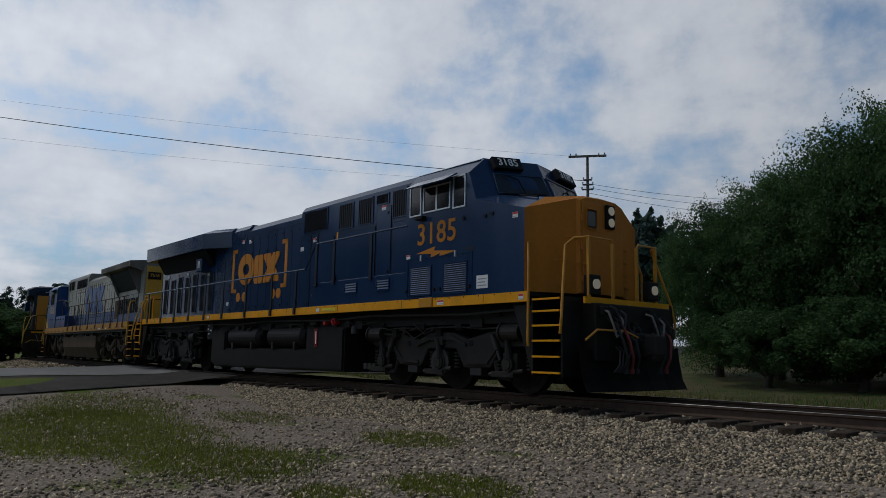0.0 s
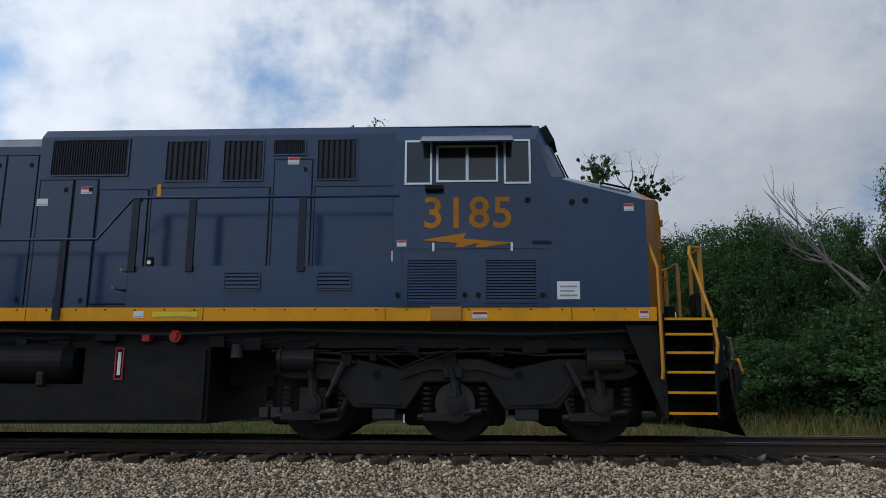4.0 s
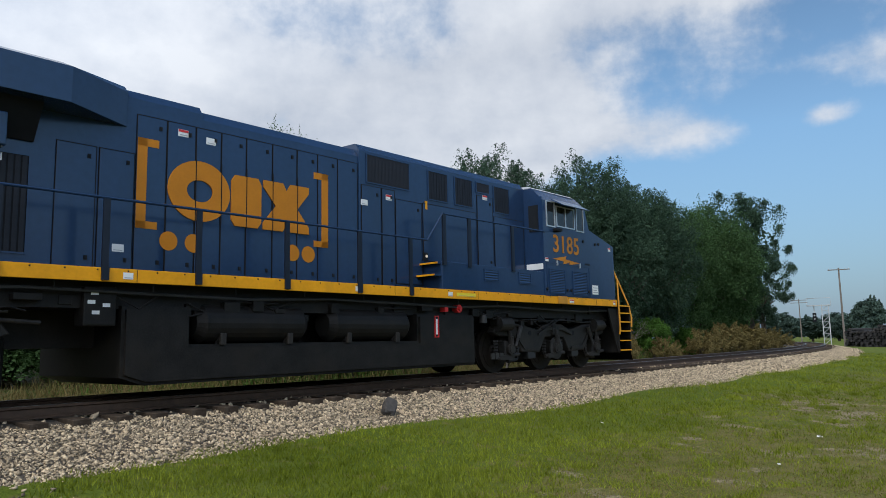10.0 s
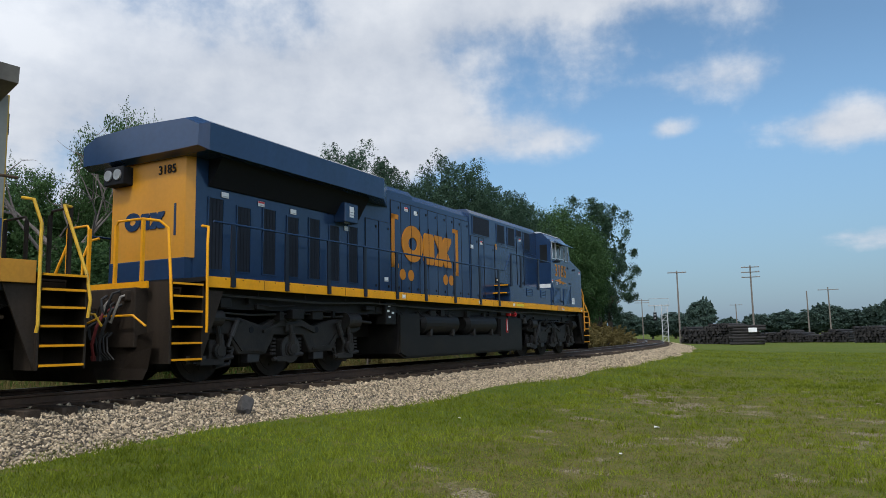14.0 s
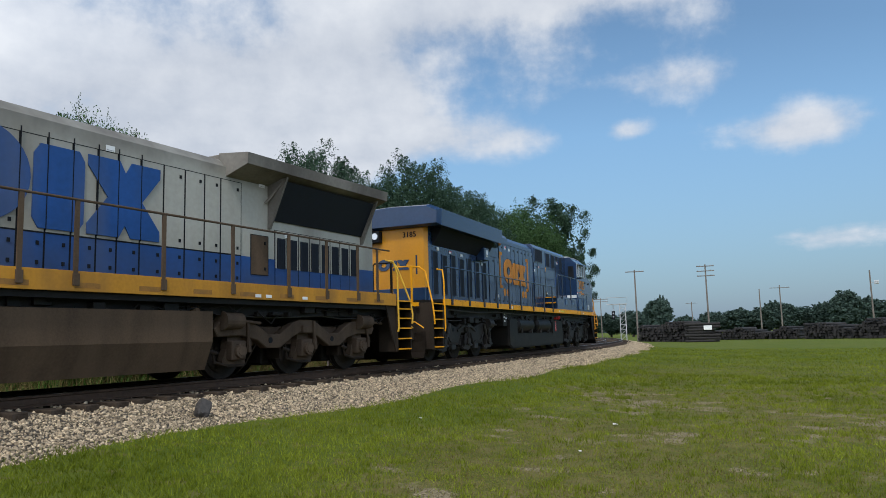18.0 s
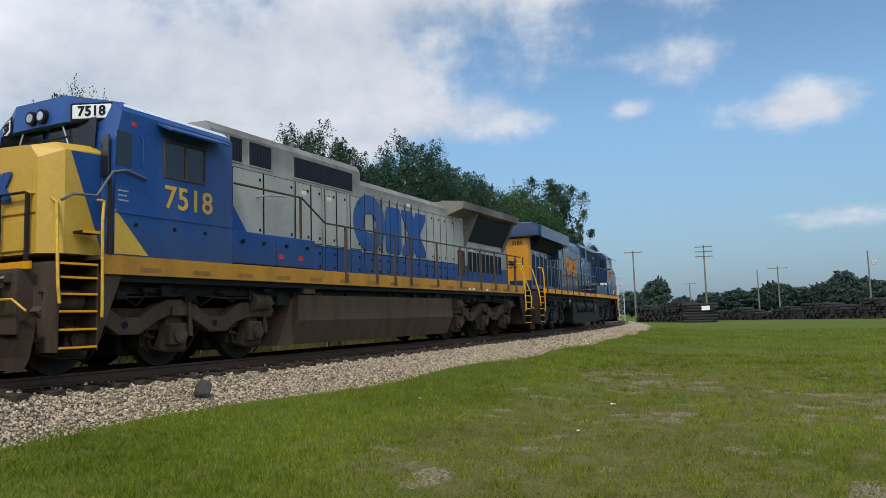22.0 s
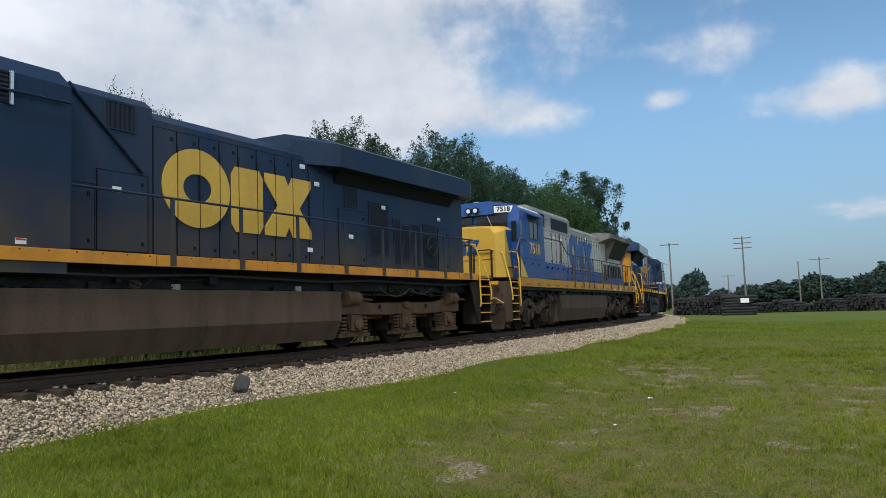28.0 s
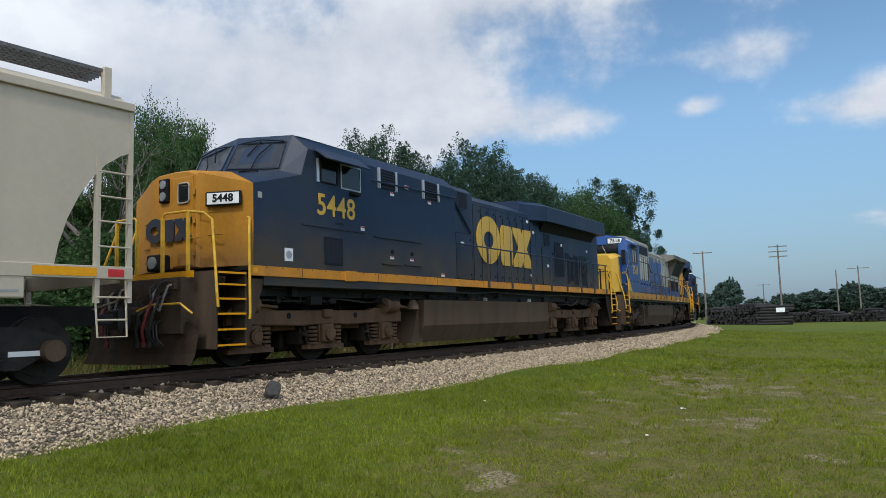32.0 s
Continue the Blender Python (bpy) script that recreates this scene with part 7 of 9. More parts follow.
def quads_mesh(name, centres, normals, sizes, rng, material, aspect=1.6):
    """Many small leaf blades, each a bent pair of triangles, in one mesh."""
    n = len(centres)
    nrm = normals / np.maximum(np.linalg.norm(normals, axis=1, keepdims=True), 1e-6)
    ref = rng.normal(size=(n, 3))
    u = np.cross(nrm, ref)
    u /= np.maximum(np.linalg.norm(u, axis=1, keepdims=True), 1e-6)
    v = np.cross(nrm, u)
    a, b_ = sizes[:, None] * 0.5, sizes[:, None] * 0.5 * aspect
    fold = nrm * sizes[:, None] * 0.18
    verts = np.stack([centres - v * b_, centres + u * a + fold, centres + v * b_, centres - u * a + fold], 1).reshape(-1, 3)
    me = bpy.data.meshes.new(name)
    me.vertices.add(4 * n)
    me.vertices.foreach_set("co", verts.astype(np.float32).ravel())
    idx = np.arange(4 * n).reshape(n, 4)
    me.loops.add(4 * n)
    me.loops.foreach_set("vertex_index", idx.ravel().astype(np.int32))
    me.polygons.add(n)
    me.polygons.foreach_set("loop_start", (np.arange(n) * 4).astype(np.int32))
    me.polygons.foreach_set("loop_total", np.full(n, 4, np.int32))
    me.materials.append(material)
    me.update()
    me.validate()
    return me


def limb(bm, p, d, length, r, depth, rng, tips, spread=0.7, lift=0.15):
    """A tapered limb that forks."""
    q = p
    steps = 3
    for k in range(steps):
        d = (d + Vector(rng.normal(size=3)) * 0.13 + Vector((0, 0, lift * 0.4))).normalized()
        n = q + d * (length / steps)
        rod(bm, q, n, r * (1 - 0.22 * k), r2=r * (1 - 0.22 * (k + 1)), seg=7 if r > 0.05 else 5)
        q = n
    tips.append((q, r))
    if depth > 0:
        for _ in range(3 if depth > 1 else 2):
            nd = (d + Vector(rng.normal(size=3)) * spread).normalized()
            limb(bm, q, nd, length * rng.uniform(0.55, 0.8), r * 0.5, depth - 1, rng, tips, spread, lift)


def tree_kind(name, seed, h, r, trunk_h, n_clumps, per, leaf, material, label, category="tree", bark=None, feather=0.0, gaps=0.15, low=0.0, shape=None, clump=1.0, sprigs=110, cap=1.0):
    """A tree: trunk, limbs, and a crown of leaf clumps on an uneven outline."""
    rng = np.random.default_rng(seed)
    t = tagged(new(name), label, category)
    wood, tips = BM(), []
    base = Vector((0, 0, -0.3))
    top = Vector((rng.normal() * 0.2, rng.normal() * 0.2, trunk_h))
    rad = 0.022 * h + 0.05
    rod(wood, base, top, rad * 1.25, r2=rad * 0.8, seg=10)
    for k in range(6):
        a = 2 * math.pi * k / 6 + rng.uniform(-0.4, 0.4)
        limb(wood, top * rng.uniform(0.75, 1.0), Vector((math.cos(a) * 0.75, math.sin(a) * 0.75, rng.uniform(0.4, 1.0))).normalized(), (h - trunk_h) * rng.uniform(0.20, 0.27), rad * 0.5, 2, rng, tips)
    part("trunk", wood, bark or M_BARK, t)
    cz, rz = (h + low) / 2, (h - low) / 2
    # an uneven outline: clumps sit on lobes of different reach
    lobes = rng.normal(size=(9, 3))
    lobes /= np.linalg.norm(lobes, axis=1, keepdims=True)
    reach = rng.uniform(0.7, 1.05, 9)
    dirs = rng.normal(size=(n_clumps, 3))
    dirs /= np.linalg.norm(dirs, axis=1, keepdims=True)
    near = (dirs @ lobes.T)
    best = near.argmax(1)
    out = reach[best] * (0.75 + 0.25 * np.clip(near.max(1), 0, 1))
    rad_f = out * rng.uniform(0.35, 1.0, n_clumps) ** 0.45
    cen = np.stack([dirs[:, 0] * r * rad_f, dirs[:, 1] * r * rad_f, cz + dirs[:, 2] * rz * rad_f], 1)
    if shape:
        f = np.interp((cen[:, 2] - low) / (h - low), [p[0] for p in shape], [p[1] for p in shape])
        cen[:, 0] *= f
        cen[:, 1] *= f
    cen[:, 2] = np.minimum(cen[:, 2], h * (cap - 0.06 * rng.random(n_clumps)))
    cen = cen[rng.random(n_clumps) > gaps]
    m = len(cen)
    size_c = rng.uniform(0.09, 0.20, m) * clump * r * (1 + 0.2 * rng.random(m))
    pts = np.repeat(cen, per, 0)
    off = rng.normal(size=(m * per, 3))
    off /= np.maximum(np.linalg.norm(off, axis=1, keepdims=True), 1e-6)
    off *= (rng.random((m * per, 1)) ** 0.4)
    sc = np.repeat(size_c, per)[:, None]
    flat = np.array([1.0, 1.0, 0.75 + feather * 1.2])
    pts = pts + off * sc * flat
    if feather:
        # each clump is a plume that tapers outwards and up
        axis = cen - np.array([0, 0, cz])
        axis /= np.maximum(np.linalg.norm(axis, axis=1, keepdims=True), 1e-6)
        axis += np.array([0, 0, 0.75]) + rng.normal(size=axis.shape) * 0.22
        axis = np.repeat(axis / np.linalg.norm(axis, axis=1, keepdims=True), per, 0)
        run = rng.random((m * per, 1)) ** 1.3
        pts = np.repeat(cen, per, 0) + axis * run * sc * (0.6 + 2.2 * feather) + off * sc * 0.95 * (1.0 - run) ** 0.7
    nrm = off + rng.normal(size=off.shape) * 0.6 + np.array([0, 0, 0.35])
    # loose sprigs that break the outline
    who = rng.integers(0, m, sprigs)
    start = cen[who]
    way = start - np.array([0, 0, cz])
    way /= np.maximum(np.linalg.norm(way, axis=1, keepdims=True), 1e-6)
    way += np.array([0, 0, 0.55]) + rng.normal(size=way.shape) * 0.3
    far = rng.uniform(0.06, 0.15, sprigs) * r
    k = np.linspace(0.25, 1.0, 26)
    sp = (start[:, None] + way[:, None] * (far[:, None] * k)[:, :, None] + rng.normal(size=(sprigs, 26, 3)) * (0.034 * r * (1.2 - k))[None, :, None]).reshape(-1, 3)
    pts, nrm = np.concatenate([pts, sp]), np.concatenate([nrm, rng.normal(size=sp.shape)])
    sizes = leaf * rng.uniform(0.6, 1.3, len(pts))
    sizes[-len(sp):] *= 0.75
    # oversized leaves added inside the crown, to block light and keep it shaded
    core = rng.integers(0, m * per, m * 7)
    inner = np.array([0, 0, cz]) + (pts[core] - np.array([0, 0, cz])) * rng.uniform(0.55, 0.85, (len(core), 1))
    pts, nrm = np.concatenate([pts, inner]), np.concatenate([nrm, rng.normal(size=inner.shape)])
    sizes = np.concatenate([sizes, leaf * rng.uniform(2.2, 4.2, len(core))])
    part("crown", quads_mesh("crown", pts, nrm, sizes, rng, material, 2.6 if feather else 1.5), None, t)
    return t


def dead_tree(name, seed, h, label):
    rng = np.random.default_rng(seed)
    t = tagged(new(name), label, "tree")
    wood, tips = BM(), []
    top = Vector((0.1, 0, h * 0.42))
    k_ = h / 9.2
    rod(wood, (0, 0, -0.3), top, 0.26 * k_ ** 1.5, r2=0.17 * k_ ** 1.5, seg=10)
    for k in range(7):
        a = 2 * math.pi * k / 7 + rng.uniform(-0.3, 0.3)
        limb(wood, top * rng.uniform(0.7, 1.0), Vector((math.cos(a), math.sin(a), rng.uniform(0.35, 0.9))).normalized(), h * rng.uniform(0.20, 0.28), 0.10 * k_ ** 1.5, 3, rng, tips, 0.55)
    part("trunk", wood, M_DEADWOOD, t)
    return t


KINDS = {
    "broad": tree_kind("tree", 11, 10.0, 4.6, 2.6, 640, 112, 0.082, M_LEAF, "broadleaf tree with a dense dark green crown down to the ground", low=0.3),
    "cone": tree_kind("tree", 31, 10.0, 3.7, 2.4, 640, 112, 0.080, M_LEAF, "tall broadleaf tree with a pointed loose crown reaching the ground", low=0.2, gaps=0.34, shape=((0, 1.0), (0.3, 1.35), (0.55, 1.05), (0.8, 0.85), (1.0, 1.0)), sprigs=420),
    "broad2": tree_kind("tree", 12, 10.0, 4.2, 3.0, 560, 112, 0.082, M_LEAF, "broadleaf tree with an uneven dark green crown", low=0.6, gaps=0.25),
    "feather": tree_kind("tree", 13, 10.0, 3.6, 2.4, 760, 112, 0.050, M_PINE, "feathery evergreen tree with upright sprays of grey-green foliage", feather=0.30, low=0.2, sprigs=40),
    "feather2": tree_kind("tree", 14, 10.0, 3.9, 2.2, 760, 112, 0.050, M_PINE, "feathery evergreen tree with a broad grey-green crown", feather=0.25, low=0.1, sprigs=40),
    "pine": tree_kind("tree", 15, 10.0, 3.4, 5.2, 70, 480, 0.062, M_PINE, "tall pine with open tufted branches and gaps between them", low=2.4, gaps=0.2, feather=0.1, clump=1.3, sprigs=60, cap=0.9, shape=((0, 0.6), (0.35, 0.95), (0.7, 1.2), (0.9, 1.7), (1.0, 2.4))),
    "bush": tree_kind("bush", 17, 3.0, 1.7, 0.4, 130, 110, 0.060, M_BRIGHT, "fresh green bush at the foot of the trees", "bush", low=0.0),
    "scrub": tree_kind("bush", 18, 3.0, 2.0, 0.4, 150, 110, 0.062, M_LEAF, "dark green scrub under the trees", "bush", low=0.0),
    "brush": tree_kind("bush", 33, 3.0, 1.8, 0.4, 110, 90, 0.045, M_DRYGRASS, "brown withered brush beside the track", "bush", low=0.0, gaps=0.3, feather=0.2, sprigs=160),
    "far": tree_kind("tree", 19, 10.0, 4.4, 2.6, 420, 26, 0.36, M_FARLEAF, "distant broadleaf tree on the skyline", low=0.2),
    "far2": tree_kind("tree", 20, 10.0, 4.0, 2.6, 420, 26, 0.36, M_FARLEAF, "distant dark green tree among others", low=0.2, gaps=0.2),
}
USED = set()


def plant(kind, az, d, h, wide=1.0, turn=None, group=""):
    src = KINDS[kind]
    base_h = 3.0 if kind in ("bush", "scrub", "brush") else 10.0
    x, y, z = spot(az, d)
    k = h / base_h
    rz = (az * 37 + d * 11) % 360 if turn is None else turn
    m = Matrix.Translation((x, y, z)) @ Matrix.Rotation(radians(rz), 4, "Z")
    if kind in USED:
        ob = copy_thing(src, m)
    else:
        ob, src.matrix_basis = src, m
        USED.add(kind)
    ob.scale = (k * wide, k * wide, k)
    tagged(ob, group=group or ("bushes along the line" if base_h == 3.0 else "trees along the line"))
    return ob


# across the line, west to east
for kind, az, d, h, w in (
        ("cone", 6.7, 32, 12.9, 0.95), ("broad2", 11.8, 33, 12.4, 0.72), ("broad", 16.5, 34, 11.2, 0.8), ("broad2", 21.0, 35, 9.6, 0.85), ("broad", 25.0, 36, 8.6, 0.8), ("broad2", 8.8, 35, 9.6, 0.9), ("scrub", 10, 29, 3.6, 1.3), ("scrub", 16, 29.5, 3.4, 1.3), ("scrub", 22, 31, 3.2, 1.3), ("scrub", 5, 29, 3.0, 1.2),
        ("far2", 30.0, 70, 12.0, 1.0), ("far", 33.5, 75, 12.0, 1.1), ("far2", 37.5, 72, 11.0, 1.0), ("far", 42.0, 80, 12.0, 1.1),
        ("broad2", -8.6, 37, 5.4, 0.9), ("scrub", -7.2, 31, 2.6, 1.3), ("broad", -16.5, 31, 8.0, 0.9), ("broad2", -21.0, 31, 8.2, 0.95), ("scrub", -11.5, 29, 4.0, 1.2), ("scrub", -15.0, 28, 3.4, 1.3), ("scrub", -19.0, 27, 3.0, 1.4),
        ("broad", -23.0, 30, 8.2, 0.75), ("broad2", -36.2, 28, 9.4, 0.50), ("broad", -37.4, 29, 8.2, 0.42), ("broad2", -40.8, 28, 6.5, 0.7), ("broad2", -27.2, 31.5, 8.2, 0.8), ("broad", -31.2, 33, 7.6, 0.75), ("broad2", -34.2, 30, 10.2, 0.55), ("scrub", -30.5, 27, 4.4, 1.2), ("scrub", -34.5, 26, 4.6, 1.2), ("feather", -43.8, 30, 7.4, 0.9), ("feather2", -47.2, 30, 8.3, 0.9), ("feather", -50.8, 31, 9.2, 0.95), ("feather2", -54.8, 33, 9.4, 0.95), ("feather", -58.4, 35, 9.6, 0.95), ("feather2", -61.5, 38, 9.6, 0.9),
        ("broad2", -63.8, 41, 8.8, 0.85), ("broad", -66.2, 45, 9.4, 0.85), ("broad2", -68.9, 54, 6.0, 0.7), ("pine", -67.4, 50, 10.6, 1.0), ("pine", -69.6, 52, 9.9, 0.8), ("pine", -70.4, 51, 6.4, 0.9), ("broad2", -67.4, 47, 8.2, 0.85),
        ("scrub", -24, 25, 2.8, 1.3), ("scrub", -28, 25, 3.2, 1.3), ("scrub", -32, 25, 3.2, 1.4), ("scrub", -36, 25, 3.0, 1.3), ("scrub", -40, 25, 3.4, 1.4), ("scrub", -44, 27, 3.0, 1.2),
        ("bush", -41.5, 23.5, 1.7, 1.0), ("bush", -58.9, 31.5, 2.5, 0.85), ("bush", -62.5, 34, 2.2, 0.85), ("bush", -65.0, 38.5, 1.8, 0.8)):
    k = 1.16 if az < -43 else 1.0
    plant(kind, az, d * k, h * k, w)
for az, d, h, w in ((-60.7, 33.0, 1.7, 0.7), (-63.4, 36.0, 1.4, 1.0), (-66.2, 40.0, 1.9, 1.1), (-67.8, 43.5, 2.2, 1.1), (-69.3, 48.0, 2.2, 1.2), (-70.4, 53.0, 2.0, 1.2), (-51.8, 26.5, 2.2, 0.6), (-70.9, 60.0, 2.0, 1.2)):
    plant("brush", az, d, h, w)
DEAD = dead_tree("tree", 21, 10.4, "bare dead tree with pale forking branches")
_x, _y, _z = spot(-29.8, 28)
DEAD.matrix_basis = pose(_x, _y, _z, 0, 0, 40) @ Matrix.Diagonal((0.75, 0.75, 0.95, 1))


def ivy_tree(h=11.6):
    """A half-dead tree: forked stems, one wrapped in climbing leaves, the others bare at the top."""
    rng = np.random.default_rng(44)
    t = tagged(new("tree"), "tall half-dead tree with ivy-wrapped stem and bare forking twigs", "tree", "trees along the line")
    wood, cen, rad = BM(), [], []
    # each stem: its course, thickness at both ends, how thick the leaves lie on it
    stems = [([(0, 0, -0.3), (0.05, 0, 3.5), (0.0, 0.1, 6.2), (0.1, 0, 7.6)], 0.24, 0.15, 0.62), ([(0.1, 0, 7.2), (-0.3, 0.2, 8.6), (-0.75, 0.1, 9.8), (-1.05, 0, 10.8), (-1.2, 0, 11.4)], 0.15, 0.05, 0.52),
             ([(-1.0, 0, 10.6), (-0.6, 0.2, 11.2), (-0.2, 0.2, 11.3)], 0.05, 0.02, 0.34), ([(-0.1, 0, 6.9), (-0.9, -0.3, 7.6), (-1.7, -0.2, 8.3), (-2.3, -0.1, 9.2)], 0.10, 0.03, 0.50), ([(-1.2, -0.2, 7.8), (-2.0, -0.5, 7.7), (-2.7, -0.4, 7.9)], 0.06, 0.02, 0.40),
             ([(-1.4, 0, 8.2), (-1.7, 0.4, 9.3), (-1.6, 0.4, 9.9)], 0.05, 0.02, 0.32), ([(0.1, 0, 5.4), (0.55, 0.1, 7.2), (0.6, 0.1, 8.6), (0.5, 0, 10.0)], 0.13, 0.07, 0.0), ([(0.5, 0, 9.9), (0.75, 0.1, 10.6), (0.72, 0.2, 11.3)], 0.05, 0.015, 0.0),
             ([(0.5, 0, 10.0), (0.1, 0.2, 10.5), (-0.1, 0.3, 11.1)], 0.04, 0.012, 0.0), ([(0.6, 0.1, 8.4), (1.2, 0.2, 9.4), (1.6, 0.1, 10.3), (1.75, 0, 10.9)], 0.06, 0.015, 0.0), ([(1.2, 0.2, 9.3), (1.7, 0.3, 9.8), (2.3, 0.2, 10.1)], 0.04, 0.015, 0.30), ([(0.9, 0.1, 8.9), (1.2, -0.2, 10.0), (1.3, -0.2, 10.5)], 0.035, 0.012, 0.26),
             ([(0.6, 0, 7.4), (1.1, 0.3, 8.0), (1.5, 0.3, 8.1)], 0.03, 0.012, 0.0), ([(0.5, 0, 6.6), (1.1, -0.2, 8.0), (1.3, -0.3, 8.9)], 0.06, 0.02, 0.34), ([(0.0, 0, 6.0), (-0.8, 0.2, 6.4), (-1.3, 0.3, 6.9)], 0.05, 0.02, 0.42), ([(0.0, 0, 5.2), (-0.7, -0.2, 5.3), (-1.3, -0.3, 5.9)], 0.04, 0.015, 0.0), ([(0, 0, 3.6), (0.7, 0.3, 4.6), (1.1, 0.3, 5.4)], 0.06, 0.02, 0.6)]
    for course, r0, r1, leafy in stems:
        pts = [Vector(p) for p in course]
        m = len(pts) - 1
        for k in range(m):
            rod(wood, pts[k], pts[k + 1], r0 + (r1 - r0) * k / m, r2=r0 + (r1 - r0) * (k + 1) / m, seg=7)
            long = (pts[k + 1] - pts[k]).length
            for _ in range(int(long * 26) if leafy else 0):
                p = pts[k].lerp(pts[k + 1], rng.random())
                cen.append(np.array(p) + rng.normal(size=3) * leafy * np.array([0.72, 0.72, 0.6]))
                rad.append(leafy * rng.uniform(0.18, 0.42))
        for _ in range(3 if not leafy else 5):
            p = pts[-2].lerp(pts[-1], rng.uniform(0.2, 1.0))
            limb(wood, p, ((pts[-1] - pts[-2]).normalized() + Vector(rng.normal(size=3)) * 0.6).normalized(), rng.uniform(0.35, 0.7), 0.014, 1, rng, [], 0.6)
    part("trunk", wood, M_DEADWOOD, t)
    cen, rad = np.array(cen), np.array(rad)
    per = 26
    off = rng.normal(size=(len(cen) * per, 3))
    off *= (rng.random((len(off), 1)) ** 0.5) / np.linalg.norm(off, axis=1, keepdims=True)
    pts = np.repeat(cen, per, 0) + off * np.repeat(rad, per)[:, None]
    part("crown", quads_mesh("crown", pts, off + rng.normal(size=off.shape) * 0.7, rng.uniform(0.05, 0.12, len(pts)), rng, M_LEAF, 1.4), None, t)
    x, y, z = spot(-12.6, 34)
    t.matrix_basis = pose(x, y, z, 0, 0, -12.6)


ivy_tree()
DEADBUSH = dead_tree("shrub", 22, 2.6, "withered brown shrub among the dry grass")
_x, _y, _z = spot(-51.6, 25.5)
DEADBUSH.matrix_basis = pose(_x, _y, _z, 0, 0, 10)
_x, _y, _z = spot(-60.6, 33.5)
copy_thing(DEADBUSH, pose(_x, _y, _z, 0, 0, 130))

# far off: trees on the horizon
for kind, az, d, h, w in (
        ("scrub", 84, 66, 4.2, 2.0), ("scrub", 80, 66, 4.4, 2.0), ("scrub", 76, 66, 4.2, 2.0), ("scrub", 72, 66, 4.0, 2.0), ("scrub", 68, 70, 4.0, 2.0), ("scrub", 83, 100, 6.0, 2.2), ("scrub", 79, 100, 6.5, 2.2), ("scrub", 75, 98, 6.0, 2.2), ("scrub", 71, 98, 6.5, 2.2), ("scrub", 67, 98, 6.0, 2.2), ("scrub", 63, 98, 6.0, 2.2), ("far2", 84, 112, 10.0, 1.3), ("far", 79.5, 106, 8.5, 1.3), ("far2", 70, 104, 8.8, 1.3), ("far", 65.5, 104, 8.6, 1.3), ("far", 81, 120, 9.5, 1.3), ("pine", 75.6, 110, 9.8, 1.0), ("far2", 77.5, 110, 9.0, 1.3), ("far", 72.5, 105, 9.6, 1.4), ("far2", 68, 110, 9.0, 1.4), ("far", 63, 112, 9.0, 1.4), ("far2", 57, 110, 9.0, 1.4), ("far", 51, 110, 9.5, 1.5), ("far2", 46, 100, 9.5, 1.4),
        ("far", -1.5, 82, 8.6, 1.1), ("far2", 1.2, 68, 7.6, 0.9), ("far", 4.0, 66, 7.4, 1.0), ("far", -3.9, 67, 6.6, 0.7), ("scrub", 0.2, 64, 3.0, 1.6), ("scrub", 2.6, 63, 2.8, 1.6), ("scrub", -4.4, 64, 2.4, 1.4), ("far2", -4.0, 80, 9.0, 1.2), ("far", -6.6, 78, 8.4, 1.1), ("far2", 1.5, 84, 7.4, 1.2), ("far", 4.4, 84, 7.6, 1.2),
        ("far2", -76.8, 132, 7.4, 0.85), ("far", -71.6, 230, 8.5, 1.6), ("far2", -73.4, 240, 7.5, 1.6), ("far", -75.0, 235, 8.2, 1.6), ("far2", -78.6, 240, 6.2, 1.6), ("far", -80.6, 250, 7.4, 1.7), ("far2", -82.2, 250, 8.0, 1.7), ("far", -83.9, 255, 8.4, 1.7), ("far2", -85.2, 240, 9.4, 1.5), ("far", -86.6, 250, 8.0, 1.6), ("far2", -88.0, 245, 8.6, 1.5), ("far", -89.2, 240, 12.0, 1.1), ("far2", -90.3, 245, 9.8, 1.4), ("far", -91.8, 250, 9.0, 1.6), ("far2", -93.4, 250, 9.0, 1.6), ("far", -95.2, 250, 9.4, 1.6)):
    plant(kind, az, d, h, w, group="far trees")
# the unseen wood that closes the place behind the camera's stand
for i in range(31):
    # first five added taller, to keep bright sky out of the paint's reflections
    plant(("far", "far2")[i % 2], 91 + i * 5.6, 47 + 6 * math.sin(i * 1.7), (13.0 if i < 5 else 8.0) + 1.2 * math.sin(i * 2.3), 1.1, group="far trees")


# ---- poles, wires and signals ----
def utility_pole(az, d, top, arms=(0.3,), arm_w=2.4, turn=None, r=0.15, label="weathered wooden utility pole with a crossarm"):
    x, y, z = spot(az, d)
    p = tagged(new("utility_pole"), label, "utility pole", "utility poles")
    p.matrix_basis = pose(x, y, z, 0, 0, az if turn is None else turn)
    h = EYE + top - z
    part("shaft", rod(BM(), (0, 0, -0.3), (0, 0, h), r, r2=r * 0.65, seg=10), M_POLE, p)
    for k, a in enumerate(arms):
        aw = arm_w[k] if isinstance(arm_w, tuple) else arm_w
        deep = 0.12 if aw > 1 else 0.08
        arm = part("crossarm", slab(-aw / 2, aw / 2, h - a - deep, h - a, -0.16, -0.04), M_POLE, p)
        for xx in (-0.45, -0.3, 0.3, 0.45) if aw > 1 else (-0.5, 0.5):
            part("insulator", rod(BM(), (xx * aw, -0.1, h - a - 0.02), (xx * aw, -0.1, h - a + 0.13), 0.045, seg=8), M_STEELPALE, arm)
    return p


def at_el(d, el):
    return d * math.tan(radians(el))


